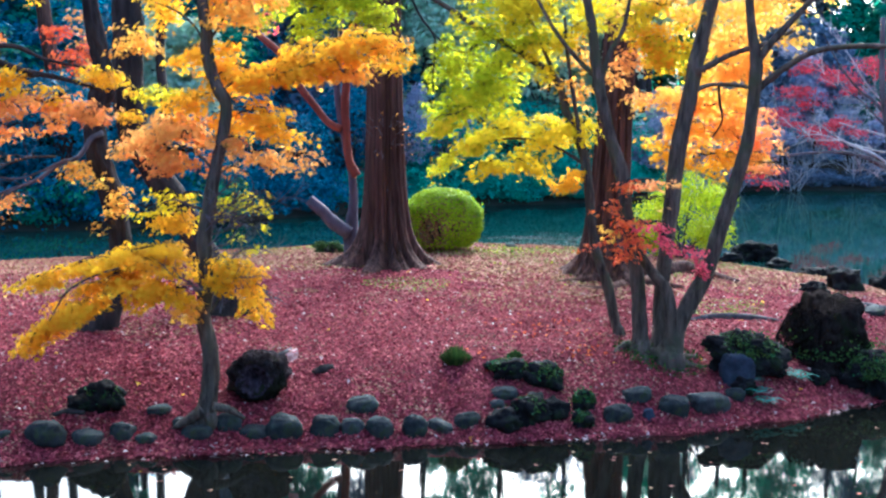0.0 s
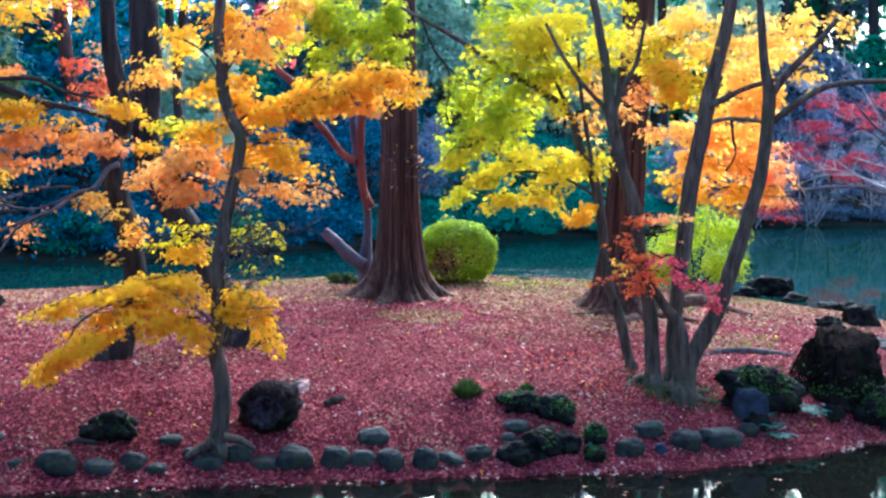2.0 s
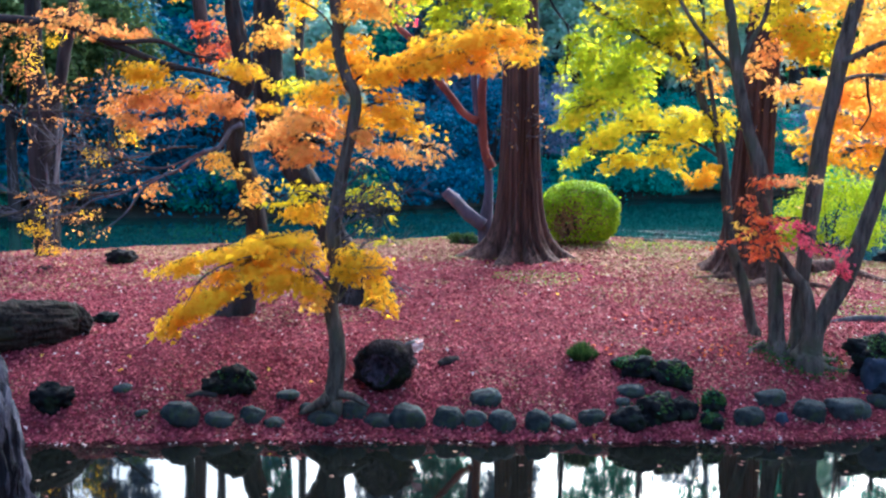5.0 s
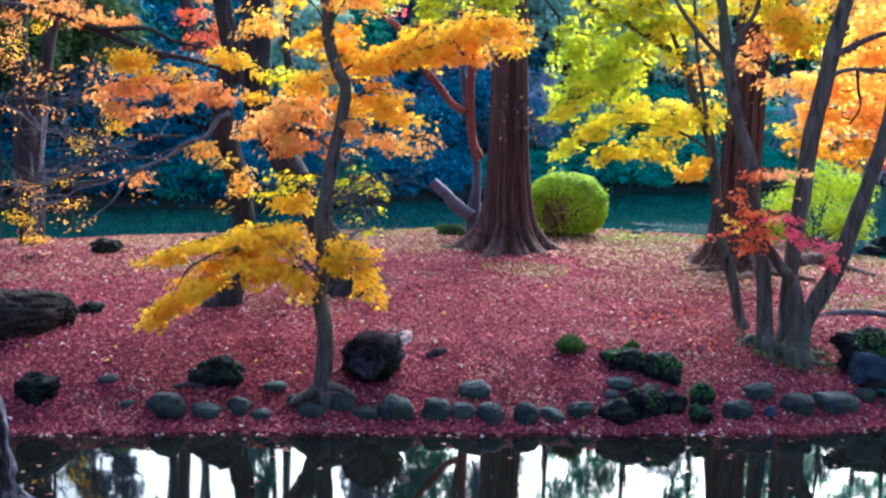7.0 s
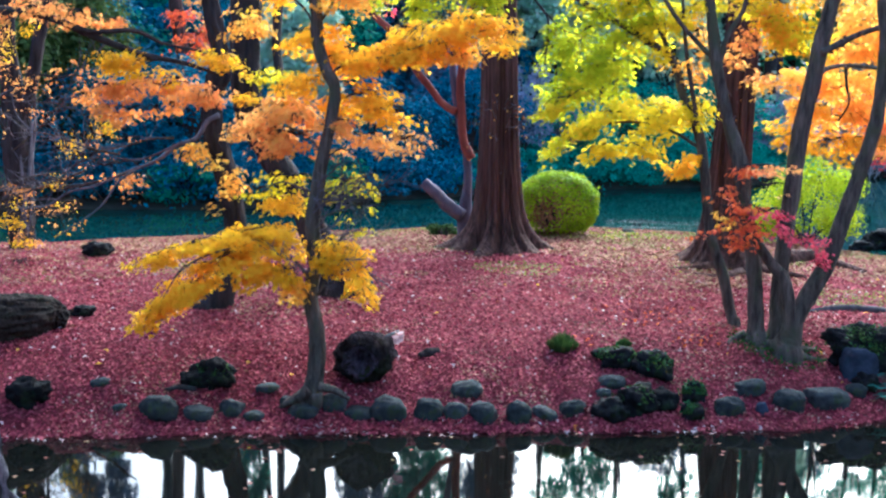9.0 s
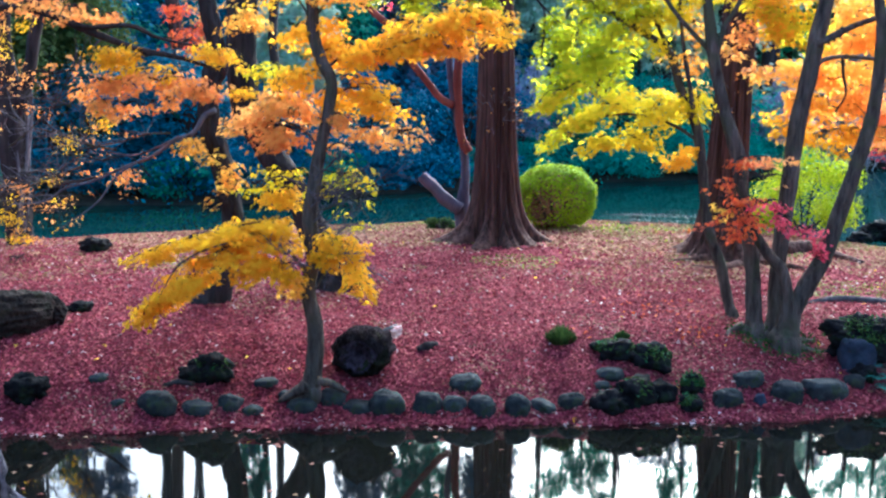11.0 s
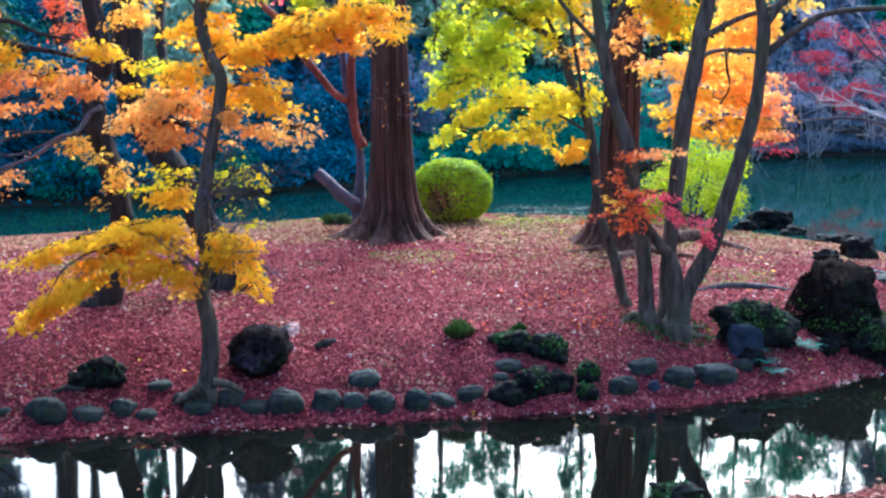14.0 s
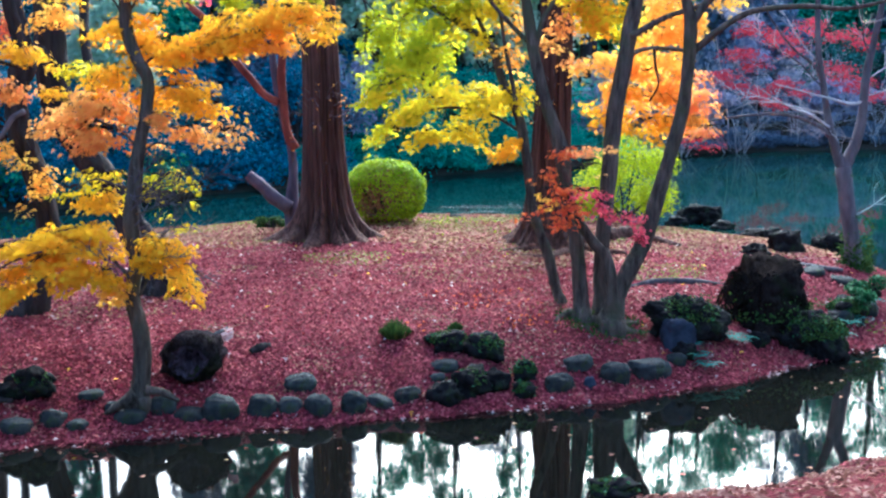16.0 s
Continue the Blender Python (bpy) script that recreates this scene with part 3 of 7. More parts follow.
limb(maple, 'maple_bark', (-2.13, 8.19, 1.75, 0.010), (-1.98, 8.21, 1.82, 0.007), (-1.82, 8.22, 1.78, 0.005), (-1.69, 8.24, 1.62, 0.003))
limb(maple, 'maple_bark', (-2.1, 8.19, 2.11, 0.009), (-1.92, 8.17, 2.22, 0.005), (-1.78, 8.15, 2.13, 0.003), (-1.75, 8.14, 2, 0.003))
limb(maple, 'maple_bark', (-2.11, 8.19, 3.17, 0.012), (-2.01, 8.24, 3.34, 0.010), (-1.93, 8.29, 3.56, 0.007), (-1.67, 8.34, 3.73, 0.005))
limb(maple, 'maple_bark', (-2.13, 8.19, 3.13, 0.010), (-2.23, 8.24, 3.3, 0.009), (-2.43, 8.29, 3.44, 0.007), (-2.76, 8.34, 3.53, 0.005))
for col, at, size, n, fall in [
        ("mustard", (-2.72, 8.1, 1.53), (0.46, 0.32, 0.06), 1500, (0.02, 0)), ("mustard", (-3.2, 8.1, 1.4), (0.4, 0.26, 0.04), 800, (0.1, 0)),
        ("gold", (-2.42, 8.0, 1.42), (0.3, 0.24, 0.07), 900, (-0.08, 0)), ("gold", (-2.92, 8.0, 1.3), (0.38, 0.28, 0.06), 1150, (0.12, 0)),
        ("gold", (-3.12, 7.95, 1.08), (0.32, 0.22, 0.06), 900, (0.16, 0)), ("gold", (-3.36, 7.95, 0.92), (0.22, 0.16, 0.05), 480, (0.1, 0)),
        ("mustard", (-3.5, 8.1, 1.29), (0.22, 0.15, 0.03), 240, (0.06, 0)), ("gold", (-2.5, 7.95, 1.24), (0.2, 0.16, 0.07), 420, (0.03, 0)),
        ("mustard", (-2.3, 7.95, 1.25), (0.14, 0.12, 0.09), 330, (-0.05, 0)), ("orange", (-2.26, 8.0, 1.14), (0.09, 0.08, 0.07), 150, (0, 0)),
        ("gold", (-1.88, 8.02, 1.43), (0.2, 0.15, 0.08), 560, (-0.06, 0)), ("gold", (-1.74, 8.0, 1.2), (0.1, 0.08, 0.1), 300, (-0.1, 0)),
        ("mustard", (-2.0, 8.02, 1.32), (0.1, 0.09, 0.08), 200, (0, 0))]:
    spray(maple, col, at, size, int(n * 1.4), droop=fall, gaps=0.35)
spray(maple, 'lemon', (-2.42, 8.47, 1.94), (0.28, 0.17, 0.08), 332)
spray(maple, 'lemon', (-2.76, 8.63, 1.83), (0.14, 0.08, 0.06), 76)
spray(maple, 'lemon', (-2.1, 8.31, 1.84), (0.13, 0.08, 0.05), 68)
spray(maple, 'mustard', (-2.47, 8.47, 1.77), (0.22, 0.13, 0.08), 461)
spray(maple, 'lime', (-1.97, 8.47, 1.91), (0.20, 0.12, 0.10), 295)
spray(maple, 'lemon', (-1.84, 8.47, 1.71), (0.14, 0.09, 0.15), 324)
spray(maple, 'peach', (-2.46, 8.47, 2.5), (0.40, 0.24, 0.12), 1366)
spray(maple, 'peach', (-2.79, 8.65, 2.37), (0.17, 0.10, 0.07), 219)
spray(maple, 'peach', (-2.01, 8.25, 2.32), (0.12, 0.07, 0.09), 204)
spray(maple, 'rust', (-2.37, 8.47, 2.29), (0.36, 0.21, 0.09), 867)
spray(maple, 'rust', (-2.6, 8.46, 2.33), (0.16, 0.10, 0.07), 194)
spray(maple, 'rust', (-1.99, 8.24, 2.4), (0.15, 0.09, 0.05), 146)
spray(maple, 'peach', (-2.6, 8.47, 2.32), (0.27, 0.16, 0.10), 715)
spray(maple, 'peach', (-2.99, 8.75, 2.3), (0.14, 0.08, 0.06), 141)
spray(maple, 'peach', (-2.3, 8.26, 2.44), (0.09, 0.05, 0.06), 96)
spray(maple, 'peach', (-1.81, 8.47, 2.28), (0.27, 0.16, 0.10), 322)
spray(maple, 'peach', (-2.01, 8.59, 2.39), (0.13, 0.08, 0.06), 59)
spray(maple, 'peach', (-1.61, 8.8, 2.3), (0.11, 0.07, 0.07), 55)
spray(maple, 'peach', (-1.48, 8.47, 2.26), (0.20, 0.12, 0.09), 219)
spray(maple, 'gold', (-1.82, 8.36, 2.61), (0.24, 0.15, 0.12), 827)
spray(maple, 'gold', (-2.07, 8.5, 2.58), (0.10, 0.06, 0.10), 180)
spray(maple, 'gold', (-1.65, 8.42, 2.53), (0.08, 0.05, 0.07), 110)
spray(maple, 'gold', (-1.64, 8.36, 2.52), (0.26, 0.15, 0.09), 623)
spray(maple, 'gold', (-1.93, 8.71, 2.5), (0.08, 0.05, 0.06), 78)
spray(maple, 'gold', (-1.52, 8.46, 2.48), (0.11, 0.07, 0.05), 90)
spray(maple, 'gold', (-2.23, 8.36, 2.72), (0.24, 0.15, 0.10), 649)
spray(maple, 'gold', (-2.47, 8.49, 2.67), (0.09, 0.05, 0.07), 112)
spray(maple, 'gold', (-2.15, 8.56, 2.84), (0.11, 0.06, 0.08), 147)
spray(maple, 'gold', (-1.82, 8.36, 2.93), (0.35, 0.21, 0.10), 945)
spray(maple, 'gold', (-2.07, 8.26, 2.89), (0.13, 0.08, 0.06), 134)
spray(maple, 'gold', (-1.55, 8.3, 2.89), (0.13, 0.08, 0.06), 134)
spray(maple, 'mustard', (-1.48, 8.47, 2.97), (0.31, 0.19, 0.08), 721)
spray(maple, 'mustard', (-1.71, 8.69, 2.96), (0.14, 0.09, 0.05), 126)
spray(maple, 'mustard', (-1.17, 8.35, 3.01), (0.10, 0.06, 0.05), 98)
spray(maple, 'gold', (-1.19, 8.36, 3.09), (0.35, 0.21, 0.09), 859)
spray(maple, 'gold', (-1.44, 8.54, 3.14), (0.13, 0.08, 0.07), 156)
spray(maple, 'gold', (-0.86, 8.38, 3.16), (0.13, 0.08, 0.06), 142)
spray(maple, 'gold', (-0.88, 8.36, 3.19), (0.29, 0.17, 0.09), 698)
spray(maple, 'gold', (-1.14, 8.65, 3.27), (0.10, 0.06, 0.06), 99)
spray(maple, 'gold', (-0.61, 8.22, 3.08), (0.09, 0.06, 0.05), 87)
spray(maple, 'orange', (-1.12, 8.47, 2.93), (0.22, 0.13, 0.05), 325)
spray(maple, 'gold', (-2.18, 8.36, 3.1), (0.26, 0.16, 0.09), 644)
spray(maple, 'gold', (-2.49, 8.6, 3.03), (0.10, 0.06, 0.05), 85)
spray(maple, 'gold', (-1.91, 8.29, 3.14), (0.10, 0.06, 0.05), 95)
spray(maple, 'orange', (-1.9, 8.34, 3.44), (0.39, 0.30, 0.16), 1042)
spray(maple, 'gold', (-2.35, 8.34, 3.53), (0.39, 0.30, 0.14), 926)
spray(maple, 'gold', (-1.08, 8.39, 3.15), (0.38, 0.23, 0.09), 824)
spray(maple, 'gold', (-1.37, 8.4, 3.04), (0.12, 0.07, 0.04), 88)
spray(maple, 'gold', (-0.75, 8.72, 3.05), (0.15, 0.09, 0.07), 167)
spray(maple, 'gold', (-1.45, 8.39, 2.97), (0.31, 0.19, 0.08), 610)
spray(maple, 'gold', (-1.72, 8.71, 2.92), (0.15, 0.09, 0.06), 133)
spray(maple, 'gold', (-1.24, 8.46, 3.01), (0.11, 0.06, 0.04), 71)
spray(maple, 'orange', (-0.86, 8.39, 3.2), (0.15, 0.09, 0.08), 305)
spray(maple, 'gold', (-1.99, 8.39, 2.96), (0.22, 0.13, 0.09), 484)
spray(maple, 'gold', (-2.18, 8.39, 3.63), (0.22, 0.13, 0.13), 727)
spray(maple, 'orange', (-1.63, 8.39, 3.68), (0.22, 0.13, 0.13), 727)

lean = thing('leaning_tree', (-3.7, 10.08, 0.5), 'dark leaning tree with a flared base and orange leaves', 'tree')
limb(lean, 'dark_bark', (-3.7, 9.95, 0.47, 0.199), (-3.62, 9.95, 0.64, 0.134), (-3.51, 9.95, 1, 0.099), (-3.43, 9.95, 1.39, 0.089), (-3.53, 9.95, 1.94, 0.094), (-3.65, 9.95, 2.34, 0.089), (-3.63, 9.95, 2.79, 0.070), (-3.57, 9.95, 3.11, 0.070), (-3.64, 9.95, 3.43, 0.070), (-3.68, 9.95, 3.84, 0.060), (-3.68, 9.95, 4.71, 0.045), name='trunk', sides=30, per=9, rough=0.07, ridge=0.014)
limb(lean, 'dark_bark', (-3.63, 9.95, 2.69, 0.050), (-3.49, 9.95, 2.85, 0.040), (-3.52, 9.95, 3.16, 0.030), (-3.61, 9.95, 3.43, 0.025))
limb(lean, 'grey_bark', (-3.57, 9.9, 2.47, 0.027), (-3.64, 9.8, 2.41, 0.024), (-3.72, 9.7, 2.25, 0.022), (-3.87, 9.6, 2.18, 0.020), (-4.05, 9.5, 2.03, 0.017), (-4.25, 9.4, 1.95, 0.014), (-4.54, 9.3, 1.81, 0.012), (-4.76, 9.2, 1.75, 0.010), (-4.93, 9.1, 1.63, 0.009), (-5.19, 9, 1.61, 0.006))
limb(lean, 'grey_bark', (-4.1, 9.3, 1.99, 0.012), (-4.27, 9.2, 1.86, 0.010), (-4.42, 9.1, 1.62, 0.008), (-4.78, 9, 1.36, 0.005))
limb(lean, 'grey_bark', (-3.69, 9.3, 2.23, 0.012), (-3.9, 9.23, 2.12, 0.009), (-4.09, 9.17, 2.06, 0.007), (-4.37, 9.1, 2.1, 0.005))
spray(lean, 'orange', (-3.71, 9.6, 2.11), (0.20, 0.15, 0.08), 230, leaf=0.042)
spray(lean, 'orange', (-3.46, 9.6, 1.98), (0.16, 0.12, 0.08), 184, leaf=0.042)
spray(lean, 'orange', (-3.33, 9.6, 1.8), (0.11, 0.08, 0.11), 174, leaf=0.042)
spray(lean, 'orange', (-3.42, 9.6, 1.61), (0.13, 0.10, 0.08), 149, leaf=0.042)
spray(lean, 'rust', (-4.35, 9.6, 1.84), (0.25, 0.19, 0.10), 29, leaf=0.042)

darkt = thing('dark_trunk_tree', (-2.69, 11.13, 0.6), 'thick dark-barked leaning tree trunk on the mound', 'tree')
limb(darkt, 'dark_bark', (-2.59, 10.85, 0.57, 0.331), (-2.64, 10.89, 0.71, 0.263), (-2.82, 10.93, 1.06, 0.161), (-3.09, 10.97, 1.59, 0.127), (-3.43, 11.01, 2.09, 0.133), (-3.64, 11.04, 2.48, 0.139), (-3.71, 11.08, 2.95, 0.146), (-3.71, 11.12, 3.53, 0.146), (-3.74, 11.16, 4.23, 0.135), (-3.77, 11.2, 5.82, 0.106), name='trunk', sides=30, per=9, rough=0.07, ridge=0.014)
limb(darkt, 'dark_bark', (-3.43, 10.9, 2.18, 0.057), (-3.31, 11.05, 2.65, 0.052), (-3.4, 11.2, 3.19, 0.047), (-3.42, 11.35, 3.67, 0.048), (-3.35, 11.5, 4.75, 0.036))
spray(darkt, 'gold', (-3.58, 10.3, 3), (0.23, 0.17, 0.10), 383)
spray(darkt, 'lemon', (-3.19, 10.3, 2.81), (0.24, 0.18, 0.11), 456)
spray(darkt, 'gold', (-3.42, 10.3, 2.59), (0.16, 0.12, 0.08), 213)
spray(darkt, 'peach', (-3.92, 10.3, 3.19), (0.19, 0.14, 0.22), 266)
spray(darkt, 'red', (-4.04, 10.3, 3.08), (0.22, 0.16, 0.16), 228)

thin1 = thing('slender_tree', (-6.17, 19.05, 1.2), 'slender dark tree trunk behind the maples', 'tree')
limb(thin1, 'dark_bark', (-9.86, 31, 0.24, 0.179), (-9.96, 31, 0.74, 0.163), (-9.79, 31, 1.91, 0.147), (-9.55, 31, 4.06, 0.147), (-9.45, 31, 5.38, 0.147), (-9.68, 31, 6.68, 0.130), (-9.64, 31, 8.3, 0.130), (-9.76, 31, 12.13, 0.098), name='trunk')

thin2 = thing('slender_tree', (-7.34, 18.68, 1.2), 'slender reddish tree trunk behind the maples', 'tree')
limb(thin2, 'red_bark', (-11.27, 29, 0.19, 0.213), (-11.36, 29, 0.97, 0.198), (-11.61, 29, 3.15, 0.183), (-11.84, 29, 4.7, 0.198), (-12.01, 29, 6.08, 0.183), (-12.1, 29, 7, 0.183), (-12.24, 29, 11.52, 0.137), name='trunk')
spray(thin2, 'red', (-5.08, 12.8, 3.67), (0.24, 0.18, 0.12), 285)
spray(thin2, 'red', (-4.91, 12.8, 3.36), (0.27, 0.20, 0.15), 398)
spray(thin2, 'red', (-5.22, 12.8, 4.38), (0.27, 0.20, 0.13), 362)
spray(thin2, 'orange', (-5.71, 12.8, 4.42), (0.34, 0.25, 0.10), 339)

ltree = thing('forked_tree', (-7.24, 12.6, 0.55), 'dark forked tree with clusters of orange leaves', 'tree')
limb(ltree, 'dark_bark', (-7.27, 12.7, 0.46, 0.214), (-7.29, 12.7, 0.72, 0.160), (-7.3, 12.7, 1.42, 0.147), (-7.31, 12.7, 2.08, 0.160), (-7.33, 12.7, 2.58, 0.134), (-7.4, 12.7, 3.23, 0.100), (-7.39, 12.7, 4.01, 0.087), (-7.38, 12.7, 6.08, 0.060), name='trunk', sides=30, per=9, rough=0.07, ridge=0.014)
limb(ltree, 'dark_bark', (-7.29, 12.7, 2.37, 0.107), (-7.06, 12.7, 2.94, 0.087), (-6.97, 12.7, 3.37, 0.080), (-6.83, 12.7, 4, 0.067), (-6.7, 12.7, 6.06, 0.047))
limb(ltree, 'dark_bark', (-7.3, 12.7, 1.64, 0.040), (-6.61, 12.3, 1.57, 0.026), (-5.95, 11.9, 1.64, 0.019), (-5.25, 11.5, 1.81, 0.012))
spray(ltree, 'rust', (-6.69, 11.6, 1.61), (0.27, 0.21, 0.15), 58, leaf=0.03)
spray(ltree, 'mustard', (-6.81, 11.6, 1.27), (0.21, 0.16, 0.12), 183, leaf=0.03)
spray(ltree, 'rust', (-6.6, 11.6, 0.97), (0.20, 0.15, 0.11), 150, leaf=0.03)
spray(ltree, 'rust', (-6.68, 11.6, 0.7), (0.17, 0.13, 0.09), 102, leaf=0.03)
spray(ltree, 'mustard', (-6.03, 11.6, 2.09), (0.20, 0.15, 0.16), 217, leaf=0.03)
spray(ltree, 'mustard', (-5.6, 11.6, 2.36), (0.17, 0.13, 0.17), 204, leaf=0.03)
spray(ltree, 'rust', (-7.03, 11.6, 3.42), (0.30, 0.23, 0.18), 392, leaf=0.03)
spray(ltree, 'rust', (-6.45, 11.6, 3.68), (0.49, 0.37, 0.11), 376, leaf=0.03)
spray(ltree, 'rust', (-6.9, 11.7, 3.58), (0.15, 0.11, 0.09), 58, leaf=0.03)
spray(ltree, 'rust', (-5.99, 11.77, 3.55), (0.24, 0.18, 0.07), 79, leaf=0.03)
spray(ltree, 'rust', (-6.9, 11.6, 3.03), (0.18, 0.14, 0.12), 156, leaf=0.03)
spray(ltree, 'rust', (-6.3, 11.6, 1.32), (0.33, 0.25, 0.16), 72, leaf=0.03)
spray(ltree, 'mustard', (-5.19, 10.9, 2.31), (0.15, 0.11, 0.13), 141, leaf=0.03)
spray(ltree, 'mustard', (-5.66, 10.9, 2.05), (0.19, 0.15, 0.11), 168, leaf=0.03)
spray(ltree, 'mustard', (-5.94, 10.9, 1.75), (0.15, 0.11, 0.08), 90, leaf=0.03)
spray(ltree, 'rust', (-6.18, 10.9, 1.63), (0.11, 0.09, 0.06), 49, leaf=0.03)
spray(ltree, 'mustard', (-6.22, 10.9, 1.04), (0.15, 0.11, 0.08), 90, leaf=0.03)
spray(ltree, 'rust', (-6.28, 10.9, 0.79), (0.14, 0.10, 0.08), 83, leaf=0.03)
spray(ltree, 'mustard', (-6.37, 10.9, 3.18), (0.08, 0.06, 0.17), 104, leaf=0.03)
spray(ltree, 'mustard', (-5.99, 10.9, 3.39), (0.17, 0.13, 0.06), 74, leaf=0.03)
spray(ltree, 'rust', (-5.04, 10.9, 2.43), (0.17, 0.13, 0.07), 89, leaf=0.03)
spray(ltree, 'rust', (-5.3, 10.9, 2.51), (0.17, 0.13, 0.08), 104, leaf=0.03)

sweep = thing('spreading_maple', (-6.53, 7.71, 0.45), 'spreading maple with a long dark limb and orange-yellow leaves', 'tree')
limb(sweep, 'dark_bark', (-7.3, 8.6, 0.16, 0.118), (-7.2, 8.6, 0.86, 0.090), (-6.9, 8.6, 2.02, 0.081), (-6.73, 8.6, 2.93, 0.068), (-6.56, 8.6, 3.92, 0.050), name='trunk')
limb(sweep, 'dark_bark', (-6.75, 8.6, 2.83, 0.054), (-6.29, 8.64, 3.23, 0.045), (-5.76, 8.68, 3.38, 0.041), (-5.29, 8.71, 3.37, 0.037), (-4.72, 8.75, 3.31, 0.032), (-4.27, 8.79, 3.14, 0.032), (-3.87, 8.82, 2.99, 0.028), (-3.47, 8.86, 2.91, 0.019), (-3.17, 8.9, 2.81, 0.009))
limb(sweep, 'dark_bark', (-4.69, 8.7, 3.29, 0.018), (-4.3, 8.75, 3.17, 0.018), (-3.9, 8.8, 3.18, 0.019), (-3.67, 8.85, 3.08, 0.014), (-3.33, 8.9, 3.01, 0.009))
limb(sweep, 'dark_bark', (-3.7, 8.8, 2.94, 0.014), (-3.85, 8.85, 2.93, 0.012), (-4.01, 8.9, 2.82, 0.009))
spray(sweep, 'mustard', (-3.8, 8.8, 2.88), (0.35, 0.26, 0.09), 755)
spray(sweep, 'mustard', (-4.03, 8.56, 2.94), (0.12, 0.09, 0.06), 120)
spray(sweep, 'mustard', (-3.55, 8.86, 2.75), (0.15, 0.11, 0.06), 125)
spray(sweep, 'mustard', (-3.18, 8.8, 2.93), (0.22, 0.17, 0.07), 386)
spray(sweep, 'rust', (-3.65, 8.8, 2.69), (0.42, 0.31, 0.08), 815)
spray(sweep, 'rust', (-4.05, 8.7, 2.68), (0.19, 0.14, 0.05), 145)
spray(sweep, 'rust', (-3.23, 8.67, 2.6), (0.14, 0.10, 0.06), 129)
spray(sweep, 'rust', (-3.29, 8.8, 2.62), (0.28, 0.21, 0.07), 483)
spray(sweep, 'rust', (-3.7, 9.1, 2.54), (0.09, 0.06, 0.05), 67)
spray(sweep, 'rust', (-3.21, 9.07, 2.66), (0.10, 0.08, 0.05), 74)
spray(sweep, 'rust', (-4.07, 8.8, 2.68), (0.32, 0.24, 0.07), 563)
spray(sweep, 'rust', (-4.36, 8.8, 2.61), (0.10, 0.07, 0.04), 56)
spray(sweep, 'rust', (-3.77, 8.63, 2.76), (0.16, 0.12, 0.05), 135)
spray(sweep, 'rust', (-3.97, 8.8, 2.49), (0.25, 0.19, 0.06), 332)
spray(sweep, 'rust', (-4.1, 8.6, 2.51), (0.09, 0.07, 0.03), 46)
spray(sweep, 'rust', (-3.8, 8.94, 2.51), (0.09, 0.07, 0.03), 44)
spray(sweep, 'orange', (-2.88, 8.8, 3.24), (0.19, 0.14, 0.09), 402)
spray(sweep, 'rust', (-4.69, 8.8, 3.34), (0.42, 0.31, 0.06), 380)
spray(sweep, 'rust', (-4.98, 8.62, 3.28), (0.15, 0.12, 0.03), 47)
spray(sweep, 'rust', (-4.28, 8.66, 3.3), (0.19, 0.14, 0.04), 68)
spray(sweep, 'rust', (-4.32, 8.8, 3.29), (0.28, 0.21, 0.06), 253)
spray(sweep, 'rust', (-4.71, 9.03, 3.32), (0.11, 0.08, 0.04), 40)
spray(sweep, 'rust', (-4.17, 8.97, 3.26), (0.11, 0.08, 0.04), 37)
spray(sweep, 'rust', (-5.06, 8.8, 3.83), (0.60, 0.45, 0.19), 872)
spray(sweep, 'gold', (-4.05, 8.8, 3.77), (0.56, 0.42, 0.16), 1174)

for col, at, size, n in [("rust", (-5.2, 9.5, 1.7), (0.8, 0.4, 0.4), 120), ("rust", (-4.5, 9.4, 1.9), (0.6, 0.4, 0.3), 90), ("gold", (-5.6, 10.4, 1.3), (0.5, 0.4, 0.3), 110), ("rust", (-5.6, 9.4, 2.5), (0.6, 0.4, 0.3), 140), ("rust", (-4.9, 9.3, 2.75), (0.55, 0.35, 0.12), 240)]:
    spray(lean, col, at, size, n, leaf=0.03, gaps=0.3)

myr = thing('red_limbed_tree', (-2.11, 16.92, 0.72), 'smooth-barked tree with red and mauve limbs', 'tree')
limb(myr, 'myrtle_grey', (-1.87, 15.3, 0.83, 0.142), (-1.9, 15.3, 1.12, 0.109), (-1.86, 15.3, 1.53, 0.064), (-1.88, 15.3, 1.89, 0.058), (-1.98, 15.3, 2.33, 0.051), (-2.06, 15.3, 2.81, 0.051), (-2.1, 15.3, 3.28, 0.045), (-2.04, 15.3, 3.91, 0.039), (-2, 15.3, 5.07, 0.032), name='trunk', label='mauve-grey trunk')
limb(myr, 'myrtle_grey', (-1.9, 15.1, 1.07, 0.102), (-2.11, 15.1, 1.21, 0.089), (-2.29, 15.1, 1.39, 0.083), (-2.47, 15.1, 1.55, 0.076), label='sawn-off mauve limb')
limb(myr, 'myrtle', (-1.8, 15.2, 1.89, 0.064), (-1.92, 15.2, 2.13, 0.058), (-1.95, 15.2, 2.49, 0.058), (-1.97, 15.2, 2.89, 0.058), (-1.92, 15.2, 3.44, 0.051), (-1.75, 15.2, 4.36, 0.038), label='smooth red limb')
limb(myr, 'myrtle', (-2.02, 15.2, 2.55, 0.058), (-2.21, 15.2, 2.65, 0.051), (-2.41, 15.2, 2.89, 0.051), (-2.62, 15.2, 3.16, 0.058), (-2.87, 15.2, 3.59, 0.051), (-3.28, 15.2, 3.99, 0.045), (-3.39, 15.2, 4.69, 0.038), label='smooth red limb')
